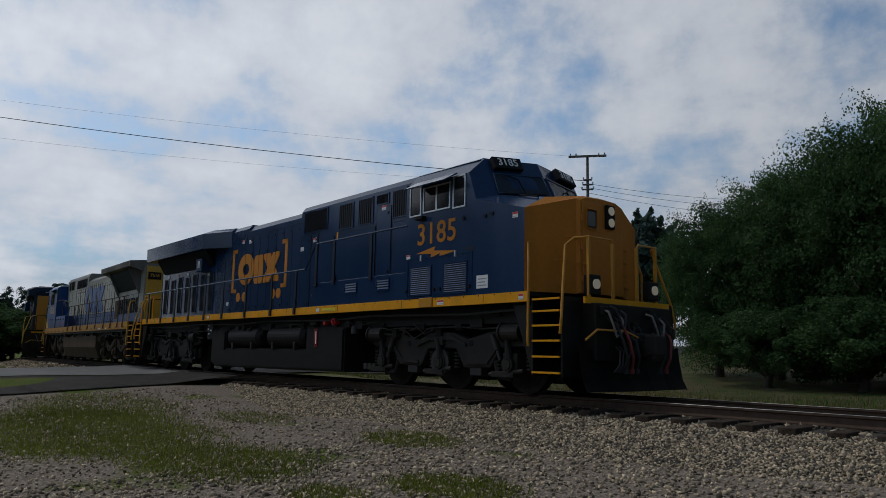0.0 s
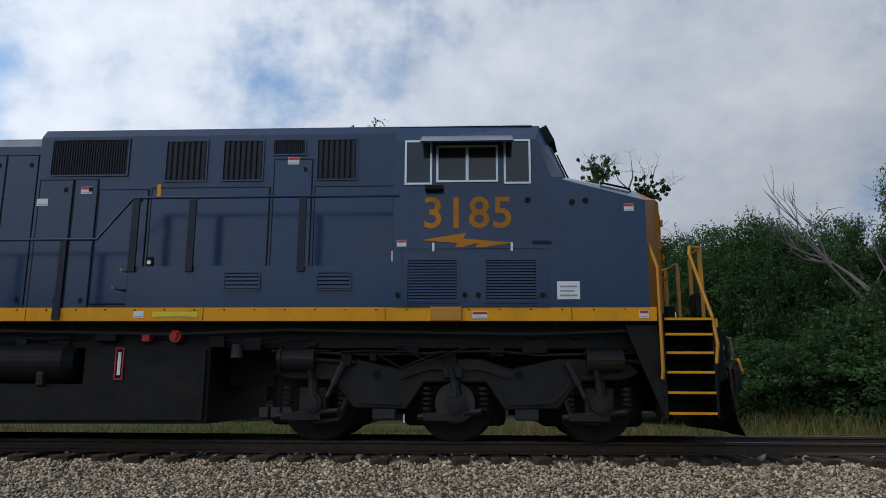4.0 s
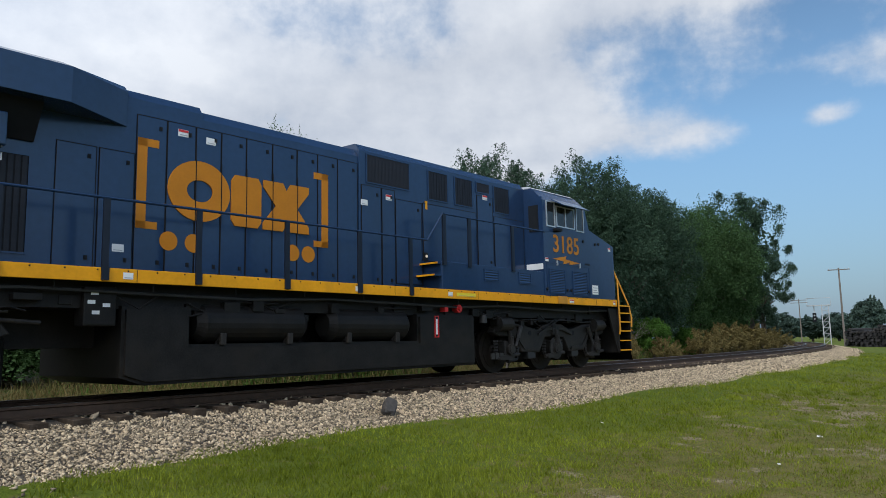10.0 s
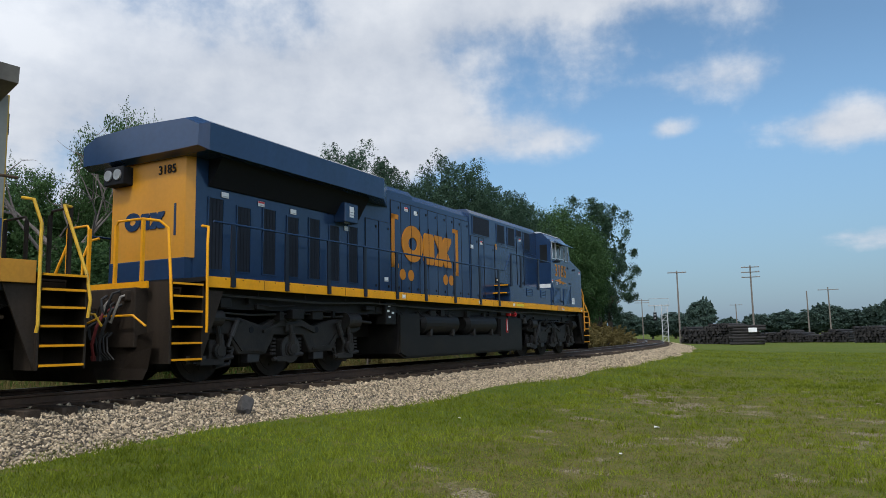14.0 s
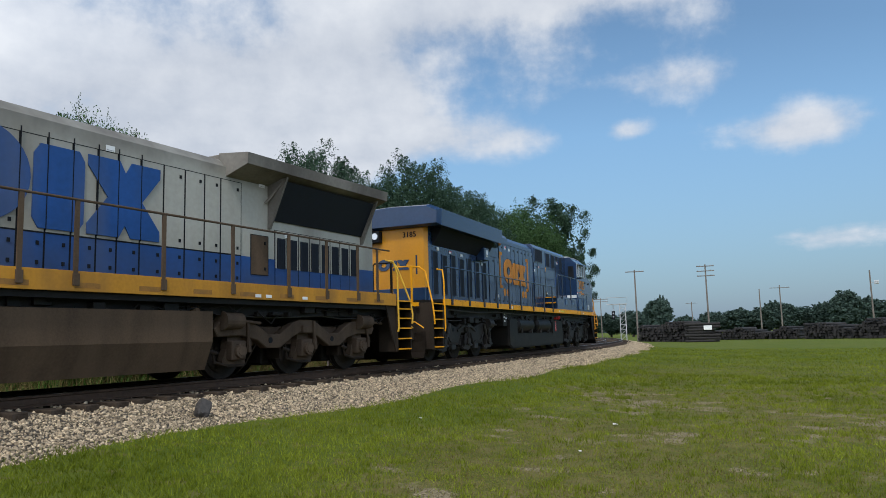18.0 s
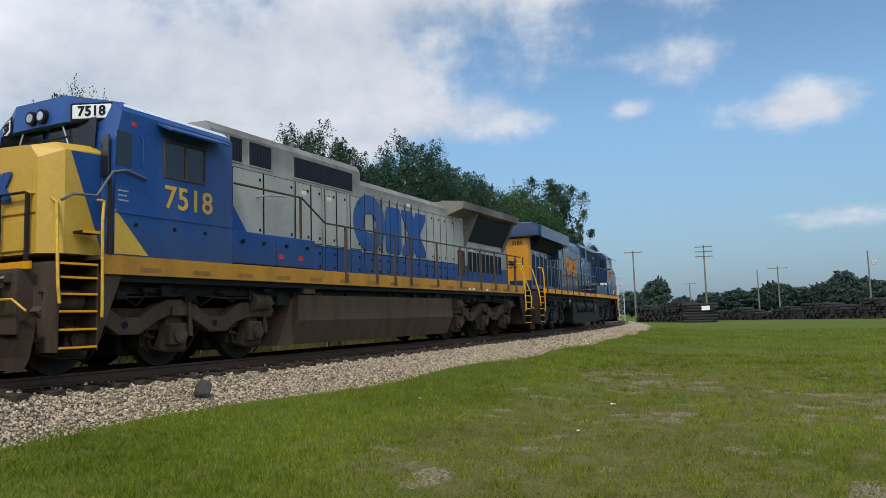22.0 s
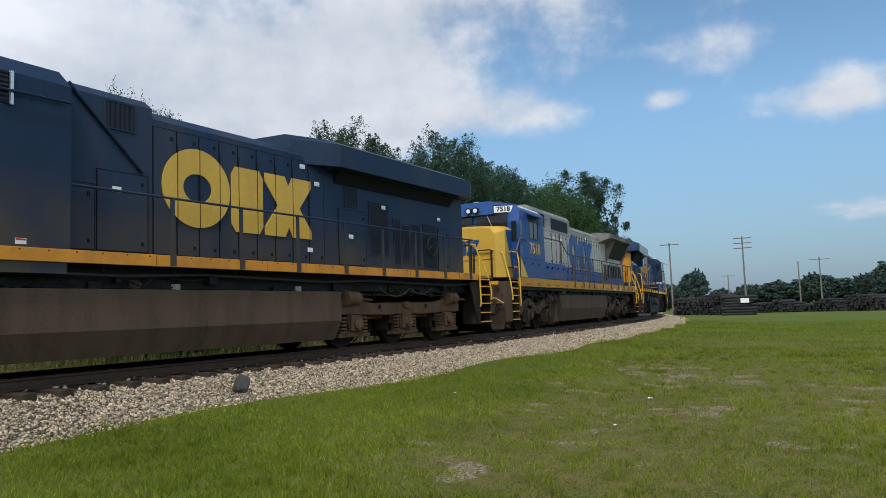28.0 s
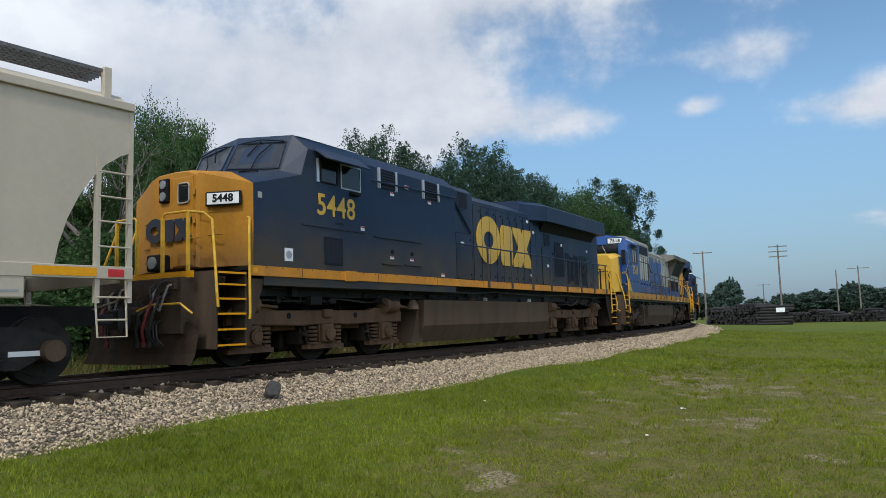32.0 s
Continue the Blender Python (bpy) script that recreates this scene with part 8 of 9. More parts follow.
utility_pole(-75.33, 110, at_el(110, 4.63), (0.2,), 2.6)
utility_pole(-80.40, 112, at_el(112, 4.78), (0.2, 0.9, 1.6), 2.4, label="wooden utility pole with three crossarms")
utility_pole(-72.70, 190, at_el(190, 2.62), (0.3, 0.9), 3.6)
utility_pole(-79.28, 230, at_el(230, 2.06), (0.3,), 3.4, r=0.2)
utility_pole(-83.94, 180, at_el(180, 2.79), (), label="bare weathered wooden pole standing alone", r=0.18)
utility_pole(-85.28, 175, at_el(175, 3.0), (0.5,), 4.0, r=0.18)
utility_pole(-90.9, 140, at_el(140, 3.7), (), label="wooden pole with a floodlight", r=0.17)
_x, _y, _z = spot(-91.25, 140)
FLOOD = tagged(new("floodlight", mesh_of("floodlight", box(box(BM(), -0.35, 0.35, -0.25, 0.25, 0.0, 0.6, 0.05), -1.0, -0.3, -0.05, 0.05, 0.25, 0.33), M_STEELPALE)), "grey floodlight on a wooden pole", "floodlight")
FLOOD.matrix_basis = pose(_x, _y, EYE + at_el(140, 2.75), 0, 0, -90)
utility_pole(34.22, 45, at_el(45, 15.35), (0.03, 1.55, 1.85, 2.15), (2.3, 0.5, 0.6, 0.7), r=0.13, label="grey utility pole with insulators and crossarms")
utility_pole(-4.0, 52, at_el(52, 7.46), (), r=0.14, label="dark wooden pole beside the street")


def wire(p0, p1, sag, r, label="black overhead power line"):
    pts = []
    for i in range(25):
        f = i / 24
        p = Vector(p0).lerp(Vector(p1), f)
        p.z -= sag * 4 * f * (1 - f)
        pts.append(p)
    bm = BM()
    pipe(bm, pts, r, 5)
    return thing("overhead_wire", bm, M_HOSE, label, "wire", "overhead wires")


def sky_point(az, el, d):
    a = radians(az)
    return (-math.sin(a) * d, math.cos(a) * d, EYE + at_el(d, el))


for az0, el0, el1, r in ((90, 14.8, 13.4, 0.022), (90, 15.6, 15.2, 0.005), (90, 13.3, 12.9, 0.005)):
    wire(sky_point(az0, el0, 60), sky_point(34.22, el1, 45), 0.6, r)
for el0, el1 in ((13.2, 11.2), (12.9, 10.6), (12.5, 10.0)):
    wire(sky_point(34.22, el0, 45), sky_point(20, el1, 60), 0.3, 0.012)
utility_pole(90, 60, at_el(60, 15.3), (0.15, 1.2), 2.4, label="wooden utility pole beside the crossing road")


def signal_gantry():
    x, y, z = spot(-74.3, 96)
    g = tagged(new("signal_gantry"), "grey steel cantilever railway signal with lattice mast and platform", "railway signal")
    g.matrix_basis = pose(x, y, z, 0, 0, -74)
    for k, xx in enumerate((-0.35, 0.35)):
        for yy in (-0.3, 0.3):
            part("mast_leg", slab(xx - 0.05, xx + 0.05, -0.2, 4.9, yy - 0.05, yy + 0.05), M_STEELPALE, g)
    for k in range(7):
        z0 = 0.2 + 0.66 * k
        part("lattice_brace", rod(BM(), (-0.35, -0.3, z0), (0.35, -0.3, z0 + 0.66), 0.03, seg=5), M_STEELPALE, g)
        part("lattice_bar", rod(BM(), (-0.35, -0.3, z0), (0.35, -0.3, z0), 0.03, seg=5), M_STEELPALE, g)
    part("platform", slab(-1.9, 0.6, 4.7, 4.8, -0.4, 0.4), M_STEELPALE, g)
    part("platform_rail", pipe(BM(), [(-1.9, -0.4, 4.8), (-1.9, -0.4, 5.6), (0.6, -0.4, 5.6), (0.6, -0.4, 4.8)], 0.03), M_STEELPALE, g)
    hd = part("signal_head", slab(-1.35, -0.95, 2.9, 3.9, -0.25, 0.1, 0.03), M_GRILLE, g)
    for zz in (3.2, 3.6):
        part("signal_lens", rod(BM(), (-1.15, -0.25, zz), (-1.15, -0.32, zz), 0.10, seg=12), M_LAMPGLASS, hd)
    part("signal_hanger", rod(BM(), (-1.15, 0, 3.9), (-1.15, 0, 4.7), 0.05), M_STEELPALE, g)


signal_gantry()


# ---- stacked logs and ties across the field ----
def log_stack(az0, az1, d0, d1, height, seed, label, across=False):
    rnd = random.Random(seed)
    x0, y0, z0 = spot(az0, d0)
    x1, y1, z1 = spot(az1, d1)
    g = tagged(new("log_stack"), label, "log stack", "log stacks")
    span = math.hypot(x1 - x0, y1 - y0)
    g.matrix_basis = pose(x0, y0, min(z0, z1), 0, 0, math.degrees(math.atan2(y1 - y0, x1 - x0)))
    r = 0.2
    if across:
        rows = int(height / (2 * r * 0.9))
        for k in range(rows):
            for j in range(3):
                yy = j * 0.42 + rnd.uniform(-0.05, 0.05)
                a = rnd.uniform(-0.4, 0.2)
                part("log", rod(BM(), (a, yy, r + k * r * 1.8), (span + rnd.uniform(-0.6, 0.6), yy, r + k * r * 1.8), r * rnd.uniform(0.8, 1.0), r2=r * rnd.uniform(0.7, 0.95), seg=8), M_LOG, g)
        return g
    bm = BM()
    n = int(span / 0.36)
    for i in range(n):
        top = height * (0.8 + 0.25 * math.sin(i * 0.31 + seed) * math.sin(i * 0.07)) * rnd.uniform(0.9, 1.08)
        k = 0
        while k * r * 1.75 < top:
            xx, zz = i * 0.36 + rnd.uniform(-0.1, 0.1), r + k * r * 1.75
            rod(bm, (xx, rnd.uniform(-0.5, 0.1), zz), (xx + rnd.uniform(-0.2, 0.2), 4.0, zz + rnd.uniform(-0.1, 0.1)), r * rnd.uniform(0.7, 1.1), seg=7)
            k += 1
    ob = part("log_pile", bm, M_LOG, g)
    ob["kind"] = "stuff"
    return g


log_stack(-75.45, -79.0, 108, 104, 2.7, 3, "dark stack of old logs seen end on at the field's edge")
log_stack(-78.9, -80.85, 101, 101, 2.6, 4, "stack of weathered grey logs laid lengthwise", True)
log_stack(-80.9, -86.6, 118, 112, 1.5, 5, "long low stack of dark old logs")
log_stack(-86.7, -96.5, 108, 98, 2.1, 6, "long stack of dark weathered logs across the field")
_x, _y, _z = spot(-80.3, 100.6)
SIGN = tagged(new("white_board", mesh_of("white_board", box(BM(), -0.5, 0.5, -0.03, 0.03, -0.28, 0.28, 0.01), M_WHITE)), "small plain white board fixed to the log stack", "sign")
SIGN.matrix_basis = pose(_x, _y, EYE + at_el(100.6, 0.15), 0, 0, -80)


# ---- street beyond the field ----
def street():
    bm = BM()
    pts = [(14, 44), (8, 46), (2, 47.5), (-3, 50), (-7, 54), (-11, 62)]
    lo, hi = [], []
    for az, d in pts:
        for dd, bank in ((0, lo), (7.5, hi)):
            x, y, z = spot(az, d + dd)
            bank.append(bm.verts.new((x, y, z + 0.10)))
    for i in range(len(pts) - 1):
        bm.faces.new((lo[i], lo[i + 1], hi[i + 1], hi[i]))
    bmesh.ops.solidify(bm, geom=bm.faces[:], thickness=0.15)
    thing("street", bm, M_CONCRETE, "pale asphalt street curving past the grass", "road", kind="structure")
    # street lamp with two arms
    x, y, z = spot(-3.0, 50)
    lamp = tagged(new("street_lamp"), "white steel street lamp with curved arms and a small banner", "street lamp")
    lamp.matrix_basis = pose(x, y, z, 0, 0, 0)
    top = EYE + at_el(50, 6.0) - z
    part("post", rod(BM(), (0, 0, -0.2), (0, 0, top + 0.3), 0.10, r2=0.06, seg=10), M_WHITE, lamp)
    for s in (-1, 1):
        part("arm", pipe(BM(), [(0, 0, top - 0.9), (s * 0.25, 0, top - 0.3), (s * 0.6, 0, top - 0.02), (s * 0.9, 0, top - 0.02)], 0.035), M_WHITE, lamp)
        part("luminaire", slab(s * 0.55, s * 1.05, top - 0.10, top + 0.03, -0.1, 0.1, 0.03), M_WHITE, lamp)
    part("banner", slab(0.1, 0.45, top - 2.6, top - 1.7, -0.01, 0.01), M_BLUE, lamp)
    part("meter_box", slab(-0.15, 0.15, 1.1, 1.4, -0.2, -0.08, 0.02), M_WHITE, lamp)
    # stop sign seen from behind, small orange notice, hydrant
    x, y, z = spot(-0.9, 50)
    s_ = tagged(new("traffic_sign"), "traffic sign seen from behind on a steel post", "traffic sign")
    s_.matrix_basis = pose(x, y, z)
    hh = EYE + at_el(50, 2.5) - z
    part("post", rod(BM(), (0, 0, 0), (0, 0, hh), 0.03), M_STEELPALE, s_)
    part("plate", prism(BM(), [(0.32 * math.cos(math.pi / 8 + k * math.pi / 4), hh - 0.3 + 0.32 * math.sin(math.pi / 8 + k * math.pi / 4)) for k in range(8)], -0.01, 0.01), M_STEELPALE, s_)
    x, y, z = spot(-4.3, 48)
    n_ = tagged(new("notice_board"), "low orange-red notice board on two legs", "sign")
    n_.matrix_basis = pose(x, y, z)
    part("board", slab(-0.42, 0.42, 0.35, 0.75, -0.02, 0.02), M_BRICK, n_)
    for xx in (-0.3, 0.3):
        part("leg", slab(xx - 0.03, xx + 0.03, -0.1, 0.4, -0.02, 0.02), M_BRICK, n_)
    part("print_bar", slab(-0.3, 0.3, 0.5, 0.6, -0.03, -0.02), M_YELLOW, n_)
    x, y, z = spot(-3.45, 52)
    hy = thing("fire_hydrant", rod(rod(BM(), (0, 0, 0), (0, 0, 0.55), 0.12, seg=12), (-0.2, 0, 0.4), (0.2, 0, 0.4), 0.07), M_WHITE, "small pale fire hydrant beside the street", "hydrant")
    hy.matrix_basis = pose(x, y, z)
    # brick house among the trees
    x, y, z = spot(-1.9, 74)
    hs = tagged(new("house"), "low red-brick house half hidden by trees", "house")
    hs.matrix_basis = pose(x, y, z, 0, 0, 6)
    part("wall", slab(-5, 2, 0, 2.8, -3, 3), M_BRICK, hs)
    part("roof", prism(BM(), [(-3.4, 2.75), (3.4, 2.75), (0, 4.3)], -5.4, 2.4, "x"), M_ASPHALT, hs)
    for xx in (-3, 0):
        w = part("window", slab(xx - 0.45, xx + 0.45, 1.0, 1.9, -3.03, -2.98), M_GLASSDARK, hs)
        part("window_frame", frame_of(xx - 0.5, xx + 0.5, 0.95, 1.95, -3.06, -3.0, 0.05), M_POLE, w)
    car()


def car():
    x, y, z = spot(1.0, 50)
    c = tagged(new("car"), "black saloon car driving on the street", "car")
    c.matrix_basis = pose(x, y, z + 0.10, 0, 0, 0)
    M_CAR = mat("black_car_paint", (0.012, 0.012, 0.014), 0.2, var=0.1)
    part("body", loft([(-2.2, sym([(0.7, 0.35), (0.8, 0.65), (0.0, 0.72)])), (-1.8, sym([(0.85, 0.28), (0.88, 0.85), (0.0, 0.92)])), (1.2, sym([(0.85, 0.28), (0.88, 0.9), (0.0, 0.95)])), (2.1, sym([(0.8, 0.3), (0.85, 0.8), (0.0, 0.86)])), (2.3, sym([(0.7, 0.4), (0.75, 0.65), (0.0, 0.7)]))]), M_CAR, c)
    part("cabin", loft([(-1.2, sym([(0.8, 0.85), (0.78, 0.9), (0.0, 0.92)])), (-0.5, sym([(0.8, 0.85), (0.62, 1.38), (0.0, 1.44)])), (0.8, sym([(0.8, 0.85), (0.62, 1.36), (0.0, 1.42)])), (1.5, sym([(0.8, 0.85), (0.76, 0.92), (0.0, 0.95)]))]), M_GLASSDARK, c)
    for xx in (-1.35, 1.4):
        for s in (-1, 1):
            w = part("wheel", rod(BM(), (xx, s * 0.70, 0.31), (xx, s * 0.90, 0.31), 0.31, seg=18), M_HOSE, c)
            part("rim", rod(BM(), (xx, s * 0.90, 0.31), (xx, s * 0.905, 0.31), 0.19, seg=14), M_STEELPALE, w)
    part("door_notice", slab(-0.3, 0.5, 0.62, 0.82, -0.9, -0.88), M_WHITE, c)


street()


# ---- crossing road at the west, path, posts ----
def crossing():
    def strip(name, x0, x1, lat0, lat1, lift, material, label, category):
        lats = np.linspace(lat0, lat1, 40)
        bm = BM()
        a_, b_ = [], []
        for la in lats:
            for xx, bank in ((x0, a_), (x1, b_)):
                yy = float(np.interp(xx, _X, _Y)) - la
                z = float(ground_z(np.array(xx), np.array(yy))) + lift
                z = max(z, -0.02 - max(0.0, abs(la) - 1.2) * 0.10)
                bank.append(bm.verts.new((xx, yy, z)))
        for i in range(len(lats) - 1):
            bm.faces.new((a_[i], a_[i + 1], b_[i + 1], b_[i]))
        bmesh.ops.solidify(bm, geom=bm.faces[:], thickness=0.12)
        bmesh.ops.recalc_face_normals(bm, faces=bm.faces)
        return thing(name, bm, material, label, category, kind="structure")
    strip("road", -33.0, -24.0, 45, 0.9, 0.06, M_CONCRETE, "pale grey road climbing to the level crossing", "road")
    strip("road_2", -33.0, -24.0, -0.9, -60, 0.06, M_ASPHALT, "asphalt road beyond the level crossing", "road")
    strip("road_3", -33.0, -24.0, 0.62, -0.62, 0.06, M_ASPHALT, "asphalt infill between the rails", "road")
    strip("apron", -24.0, -19.5, 8.0, 1.2, 0.04, M_APRON, "dark worn asphalt apron beside the crossing", "pavement")


crossing()
PALE = sweep([(-5.2, -0.40), (-5.2, -0.46), (-7.4, -0.46), (-7.4, -0.40)], -60, 70, 1.5, M_DIRT, "path")
tagged(new("path", PALE), "pale gravel path along the far side of the track", "path", kind="structure")
_x, _y, _z = spot(4.05, 26)
POST = thing("marker_post", rod(BM(), (0, 0, -0.2), (0, 0, 0.75), 0.04, seg=8), M_WHITE, "short white marker post in the grass", "post")
POST.matrix_basis = pose(_x, _y, _z)


# ---- ties, ballast, rock ----
def build_ties():
    me = mesh_of("tie", box(BM(), -0.115, 0.115, -1.52, 1.52, -0.33, -0.168, 0.012), M_TIE)
    plate = mesh_of("tie_plate", box(BM(), -0.09, 0.09, -0.14, 0.14, -0.170, -0.156), M_RAIL)
    rnd = random.Random(3)
    s, n = -45.0, 0
    rest_v, rest_f = [], []
    while s < 200:
        p = on_track(s, rnd.uniform(-0.06, 0.06), rnd.uniform(-0.012, 0.008))
        m = Matrix.Translation(p) @ Matrix.Rotation(heading(s) + rnd.uniform(-0.03, 0.03), 4, "Z")
        if s < 90 and not (-33.2 < p.x < -23.8):
            part("tie", me, None, TRACK).matrix_basis = m
        elif s >= 90:
            k = len(rest_v)
            rest_v += [tuple(m @ v.co) for v in me.vertices]
            rest_f += [tuple(k + i for i in f.vertices) for f in me.polygons]
        s += 0.53
    ob = part("far_ties", pydata("far_ties", rest_v, rest_f, M_TIE), None, TRACK)
    ob["kind"] = "stuff"


def stones(name, xy, z, sizes, rng, material, label):
    n = len(xy)
    octa = np.array([(1, 0, 0), (0, 1, 0), (-1, 0, 0), (0, -1, 0), (0, 0, 1), (0, 0, -1)], float)
    tri = np.array([(0, 1, 4), (1, 2, 4), (2, 3, 4), (3, 0, 4), (1, 0, 5), (2, 1, 5), (3, 2, 5), (0, 3, 5)])
    sh = (octa[None] * rng.uniform(0.6, 1.15, (n, 6, 1)) + rng.normal(size=(n, 6, 3)) * 0.24) * rng.uniform(0.5, 1.35, (n, 1, 3))
    q = rng.normal(size=(n, 4))
    q /= np.linalg.norm(q, axis=1, keepdims=True)
    w, x, y, zz = q.T
    R = np.stack([np.stack([1 - 2 * (y * y + zz * zz), 2 * (x * y - zz * w), 2 * (x * zz + y * w)], -1), np.stack([2 * (x * y + zz * w), 1 - 2 * (x * x + zz * zz), 2 * (y * zz - x * w)], -1), np.stack([2 * (x * zz - y * w), 2 * (y * zz + x * w), 1 - 2 * (x * x + y * y)], -1)], 1)
    v = np.einsum("nij,nkj->nki", R, sh * sizes[:, None, None])
    v[:, :, 2] *= 0.85
    v += np.concatenate([xy, z[:, None]], 1)[:, None, :]
    f = (tri[None] + (np.arange(n) * 6)[:, None, None]).reshape(-1, 3)
    me = bpy.data.meshes.new(name)
    me.vertices.add(6 * n)
    me.vertices.foreach_set("co", v.astype(np.float32).ravel())
    me.loops.add(len(f) * 3)
    me.loops.foreach_set("vertex_index", f.ravel().astype(np.int32))
    me.polygons.add(len(f))
    me.polygons.foreach_set("loop_start", (np.arange(len(f)) * 3).astype(np.int32))
    me.polygons.foreach_set("loop_total", np.full(len(f), 3, np.int32))
    me.materials.append(material)
    me.update()
    me.validate()
    return tagged(new(name, me), label, "gravel", kind="stuff")


def bed_z(lat):
    return np.interp(np.abs(lat), [0, 0.95, 1.5, 3.3, 3.5], [-0.20, -0.20, -0.255, -0.6, -0.7])


def build_stones():
    rng = np.random.default_rng(5)

    def strip(n, s0, s1, l0, l1, size):
        s, lat = rng.uniform(s0, s1, n), rng.uniform(l0, l1, n)
        h = np.interp(s, _S, _H)
        xy = np.stack([np.interp(s, _S, _X) + np.sin(h) * lat, np.interp(s, _S, _Y) - np.cos(h) * lat], 1)
        keep = ~((xy[:, 0] < -19.5) & (xy[:, 0] > -33))
        sz = rng.uniform(0.6, 1.35, n) * size
        return xy[keep], (bed_z(lat) + sz * 0.25)[keep], sz[keep]
    sets = [strip(92000, -20, 24, 1.30, 3.45, 0.025), strip(24000, 24, 60, 1.30, 3.4, 0.038), strip(5000, 60, 110, 1.30, 3.4, 0.07), strip(6000, -20, 45, -1.3, 1.3, 0.04), strip(6000, -20, 60, -3.3, -1.35, 0.045), strip(3000, -60, -33, 1.3, 3.3, 0.06)]
    stones("ballast", np.concatenate([a[0] for a in sets]), np.concatenate([a[1] for a in sets]), np.concatenate([a[2] for a in sets]), rng, M_STONE, "loose grey crushed stone along the track")
    n = 34000
    x, y = rng.uniform(-19, 5.0, n), rng.uniform(1.5, 9.0, n)
    keep = (rng.random(n) < np.clip((3.0 - x) / 3.0, 0.0, 1)) & (lateral(x, y) > 3.2) & (rng.random(n) < 0.35 + 0.65 * (x > -9))
    x, y = x[keep], y[keep]
    sz = rng.uniform(0.5, 1.3, len(x)) * 0.030
    stones("gravel", np.stack([x, y], 1), ground_z(x, y) + sz * 0.3, sz, rng, M_STONE, "grey gravel spread over the bare ground")


build_ties()
build_stones()


def rock(name, az, d, z, size, seed, label):
    rng = np.random.default_rng(seed)
    bm = BM()
    bmesh.ops.create_icosphere(bm, subdivisions=3, radius=1.0)
    for v in bm.verts:
        n = noise.noise(v.co * 1.3 + Vector((seed, 0, 0))) * 0.35 + noise.noise(v.co * 3.1) * 0.12
        v.co *= 1 + n
        v.co -= Vector((0.55, 0.2, 0.81)) * max(0.0, v.co.dot(Vector((0.55, 0.2, 0.81))) - 0.72)
        v.co -= Vector((-0.7, -0.55, 0.45)) * max(0.0, v.co.dot(Vector((-0.7, -0.55, 0.45))) - 0.66)
        v.co.x *= size[0]
        v.co.y *= size[1]
        v.co.z *= size[2]
    a = radians(az)
    ob = thing(name, bm, M_ROCK, label, "rock")
    ob.matrix_basis = pose(-math.sin(a) * d, math.cos(a) * d, z, 10, 14, 30)
    return ob


rock("rock", -42.58, 12.2, -0.33, (0.15, 0.12, 0.17), 4, "single dark grey rock lying on the ballast")


# ---- grass ----
def blades(name, xy, z, heights, widths, rng, material, label):
    n = len(xy)
    a = rng.uniform(0, 2 * math.pi, n)
    lean = rng.normal(size=(n, 2)) * heights[:, None] * 0.45
    u = np.stack([np.cos(a), np.sin(a)], 1) * widths[:, None] * 0.5
    base = np.concatenate([xy, (z - 0.01)[:, None]], 1)
    v = np.zeros((n, 3, 3))
    v[:, 0] = base
    v[:, 0, :2] += u
    v[:, 1] = base
    v[:, 1, :2] -= u
    v[:, 2] = base
    v[:, 2, :2] += lean
    v[:, 2, 2] += heights
    me = bpy.data.meshes.new(name)
    me.vertices.add(3 * n)
    me.vertices.foreach_set("co", v.astype(np.float32).ravel())
    me.loops.add(3 * n)
    me.loops.foreach_set("vertex_index", np.arange(3 * n, dtype=np.int32))
    me.polygons.add(n)
    me.polygons.foreach_set("loop_start", (np.arange(n) * 3).astype(np.int32))
    me.polygons.foreach_set("loop_total", np.full(n, 3, np.int32))
    me.materials.append(material)
    me.update()
    me.validate()
    return tagged(new(name, me), label, "grass", kind="stuff")


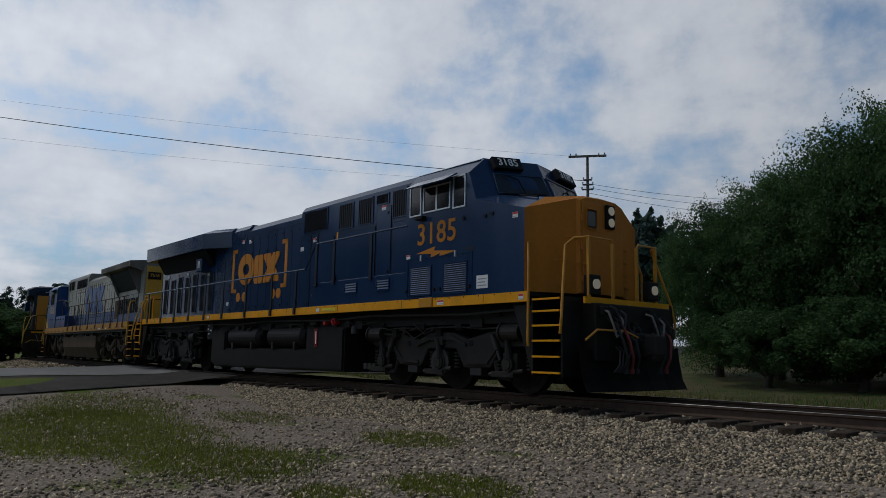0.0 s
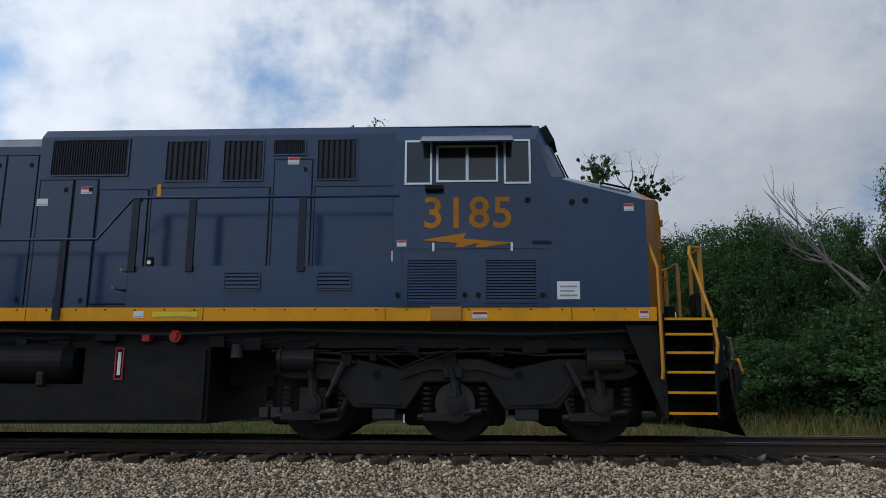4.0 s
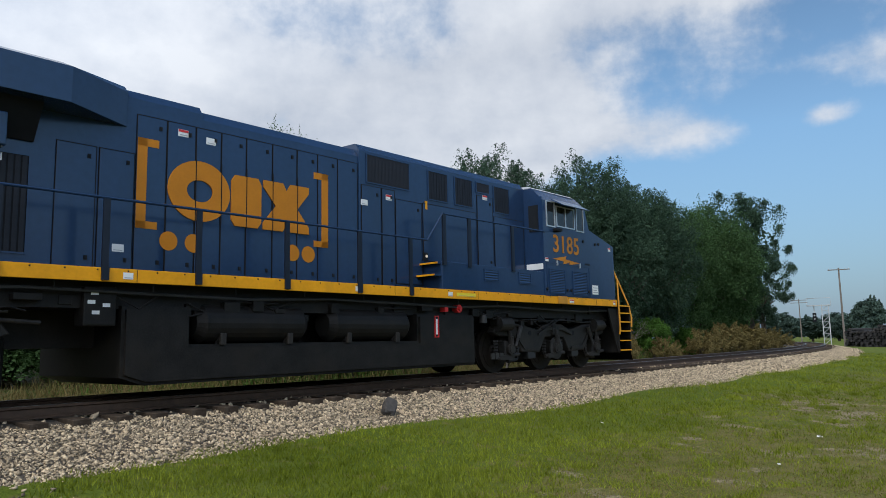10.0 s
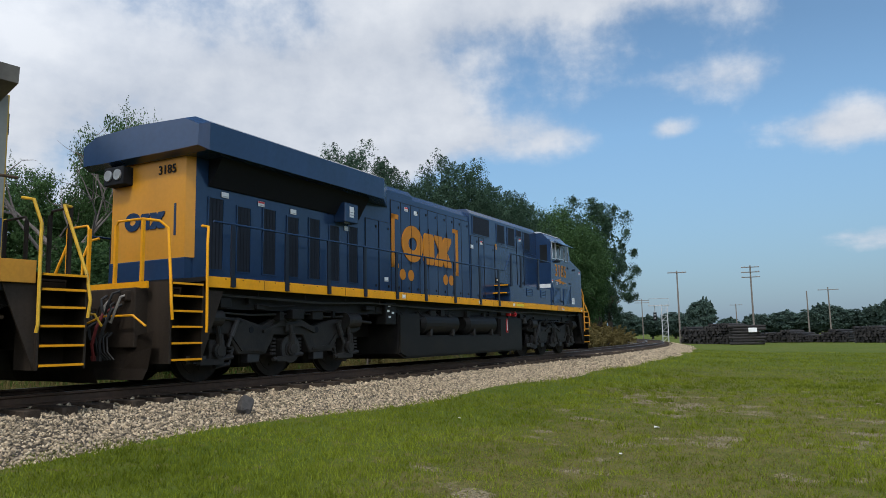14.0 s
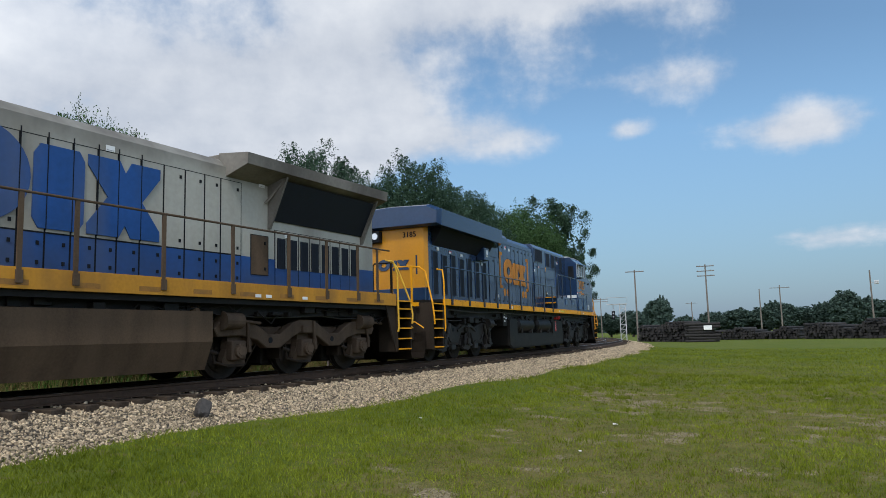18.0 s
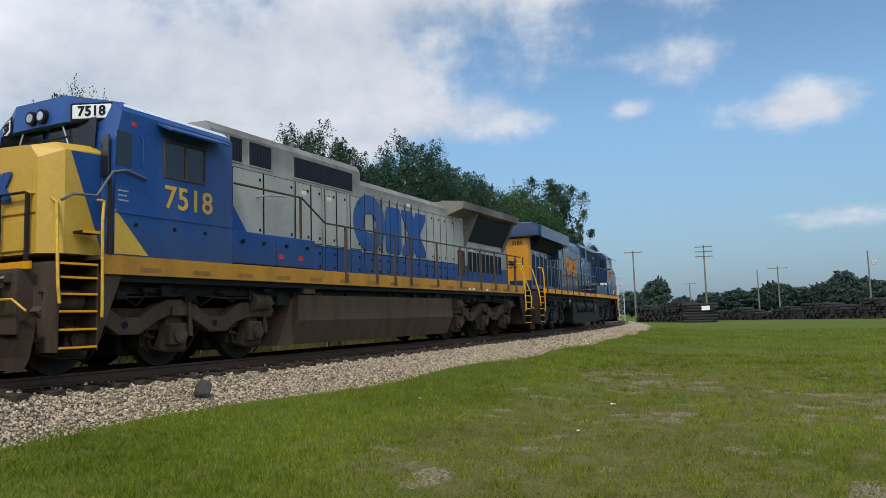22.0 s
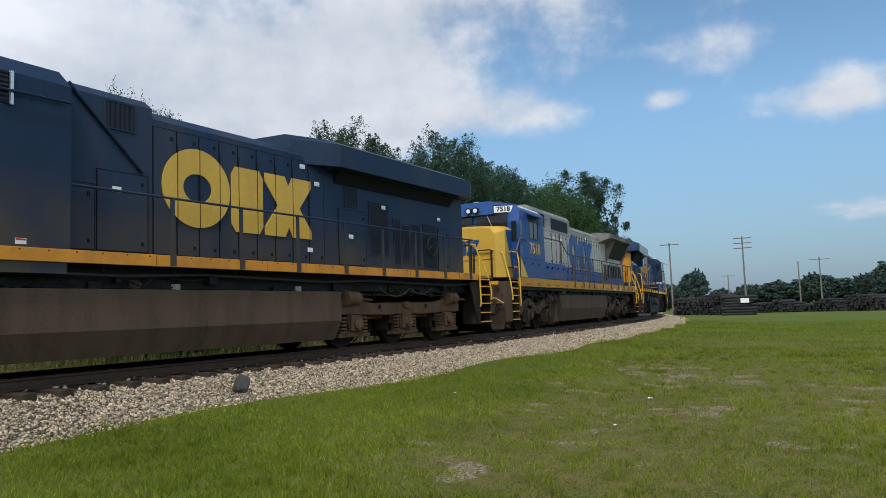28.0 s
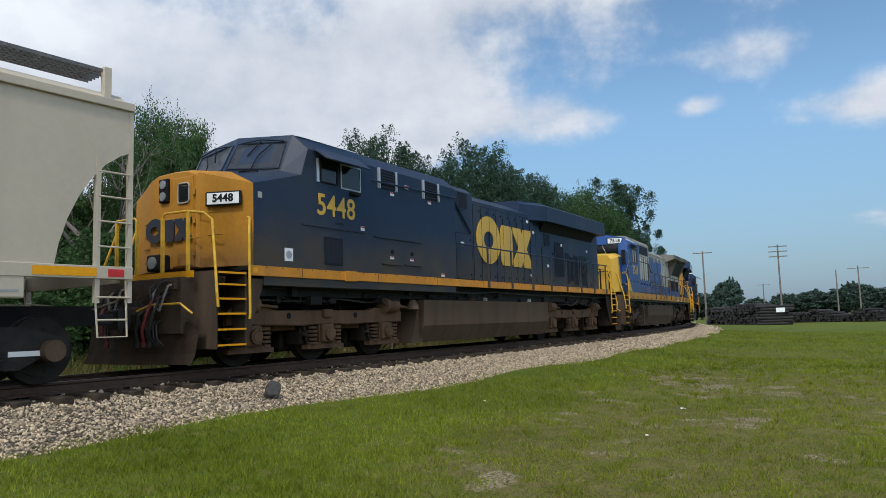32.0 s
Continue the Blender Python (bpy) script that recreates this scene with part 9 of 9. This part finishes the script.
def build_grass():
    rng = np.random.default_rng(8)
    n = 560000
    d = 2.2 * np.exp(rng.random(n) * math.log(60 / 2.2))
    az = np.radians(rng.uniform(-128, -18, n))
    x, y = -np.sin(az) * d, np.cos(az) * d
    lat = lateral(x, y)
    thin = worn_at(x, y)
    bald = bare_at(x, y)
    tuft = 0.6 * lattice(x, y, 0.16, 6) + 0.4 * lattice(x, y, 0.5, 7)
    keep = (lat > 3.0 + 0.35 * np.sin(x * 0.9) + 0.7 * (lattice(x, y, 0.5, 8) - 0.5) + rng.normal(size=n) * 0.30) & (rng.random(n) < np.clip((x - 1.2) / 3.0, 0, 1)) & (rng.random(n) < np.clip(1.0 - 0.25 * thin + 1.1 * thin * (tuft - 0.5), 0.1, 1) * (1 - 0.8 * bald))
    x, y, d, thin, tuft = x[keep], y[keep], d[keep], thin[keep], tuft[keep]
    tall = np.clip(0.35 + 1.3 * tuft, 0.4, 1.5) * (1 - 0.45 * thin)
    blades("lawn_grass", np.stack([x, y], 1), ground_z(x, y), rng.uniform(0.028, 0.085, len(x)) * np.where(d > 20, 1.2, 1) * tall, 0.006 + d * 0.0009, rng, M_GRASS, "short green grass with worn patches beside the line")
    # burnt blades in the trodden places
    n = 170000
    d = 3.5 * np.exp(rng.random(n) * math.log(40 / 3.5))
    az = np.radians(rng.uniform(-100, -45, n))
    x, y = -np.sin(az) * d, np.cos(az) * d
    keep = rng.random(n) < worn_at(x, y) * 0.55 * (0.4 + 1.2 * lattice(x, y, 0.4, 9))
    x, y, d = x[keep], y[keep], d[keep]
    blades("burnt_grass", np.stack([x, y], 1), ground_z(x, y), rng.uniform(0.012, 0.045, len(x)), 0.006 + d * 0.0009, rng, M_DRYGRASS, "short burnt grass in the trodden patches")
    # longer tufts that stand out of the trodden turf
    k = 1500
    cx, cy = rng.uniform(4, 26, k), rng.uniform(-6, 9, k)
    ok = (worn_at(cx, cy) > 0.12) & (lateral(cx, cy) > 4.5) & (np.hypot(cx, cy) > 3.2)
    cx, cy = np.repeat(cx[ok], 34), np.repeat(cy[ok], 34)
    cx, cy = cx + rng.normal(size=len(cx)) * 0.06, cy + rng.normal(size=len(cx)) * 0.06
    blades("tuft_grass", np.stack([cx, cy], 1), ground_z(cx, cy), rng.uniform(0.03, 0.11, len(cx)), 0.006 + np.hypot(cx, cy) * 0.0007, rng, M_GRASS, "longer green tufts in the trodden turf")
    # tufts in the gravel
    xs, ys = [], []
    for cx, cy, r, k in ((-13.5, 4.6, 3.2, 17000), (-9.2, 4.9, 1.8, 5500), (-16.5, 6.0, 2.5, 4000), (-8.4, 7.6, 1.0, 1500), (-5.5, 5.6, 0.9, 1800), (-3.9, 5.2, 0.7, 1200), (-2.2, 4.6, 0.8, 1200), (-6.3, 4.6, 0.6, 700), (-13.0, 7.6, 1.2, 900), (-1.0, 5.6, 0.5, 300)):
        a, rr = rng.uniform(0, 2 * math.pi, k), r * np.sqrt(rng.random(k)) * (0.6 + 0.4 * rng.random(k))
        xs.append(cx + np.cos(a) * rr * 1.2)
        ys.append(cy + np.sin(a) * rr * 0.7)
    x, y = np.concatenate(xs), np.concatenate(ys)
    blades("weed_grass", np.stack([x, y], 1), ground_z(x, y), rng.uniform(0.025, 0.10, len(x)), rng.uniform(0.012, 0.026, len(x)), rng, M_WEED, "green weeds and grass growing through the gravel")
    # tall grass beyond the track
    n = 90000
    s, lat = rng.uniform(-30, 75, n), -4.4 - np.abs(rng.normal(size=n)) * 3.4
    h = np.interp(s, _S, _H)
    x, y = np.interp(s, _S, _X) + np.sin(h) * lat, np.interp(s, _S, _Y) - np.cos(h) * lat
    dry = rng.random(n) < 0.74 + 0.22 * np.sin(s * 0.35)
    ht = np.where((lat < -5.0) & (lat > -7.4), 0.25, 1.0) * rng.uniform(0.20, 0.85, n) * (0.85 + 0.25 * np.sin(s * 0.8)) * np.clip((s + 6) / 16, 0.3, 1)
    for sel, m_, nm, lb in ((dry, M_DRYGRASS, "dry_grass", "tall dry brown grass beyond the track"), (~dry, M_BRIGHT, "tall_grass", "tall green grass beyond the track")):
        blades(nm, np.stack([x[sel], y[sel]], 1), ground_z(x[sel], y[sel]), ht[sel], rng.uniform(0.012, 0.030, sel.sum()), rng, m_, lb)


build_grass()
for az_, el_, w_ in ((-73.29, -6.99, 0.05), (-58.6, -7.0, 0.03), (-70.6, -9.0, 0.025)):
    d_ = (EYE + 0.84) / math.tan(radians(-el_))
    x_, y_, z_ = spot(az_, d_)
    scrap = BM()
    bmesh.ops.create_grid(scrap, x_segments=4, y_segments=3, size=0.5)
    for v in scrap.verts:
        v.co = Vector((v.co.x * w_ * 1.6, v.co.y * w_, 0.035 + 0.5 * w_ * noise.noise(v.co * 3.0 + Vector((az_, 0, 0)))))
    bmesh.ops.solidify(scrap, geom=scrap.faces[:], thickness=0.004)
    thing("litter", scrap, M_WHITE, "small crumpled scrap of white paper on the grass", "litter", "scraps of litter").matrix_basis = pose(x_, y_, z_, 15, 10, az_)


def loco_pose(uc, t, half=8.0):
    s = float(np.interp(t, RUN_T, RUN_S))
    a, b_ = on_track(s + uc + half), on_track(s + uc - half)
    return Matrix.Translation((a + b_) / 2) @ Matrix.Rotation(math.atan2(a.y - b_.y, a.x - b_.x), 4, "Z")


def motions():
    times = [i * 0.5 for i in range(65)]
    for ob, uc in TRAIN:
        walk(ob, [(t, loco_pose(uc, t)) for t in times])
    s0 = RUN_S[0]
    for ob, base, r in WHEELS:
        rows = []
        n = 130
        for i in range(n + 1):
            t = 32.0 * i / n
            turn = (float(np.interp(t, RUN_T, RUN_S)) - s0) / r
            rows.append((t, base @ Matrix.Rotation(turn, 4, "Y")))
        walk(ob, rows)


motions()
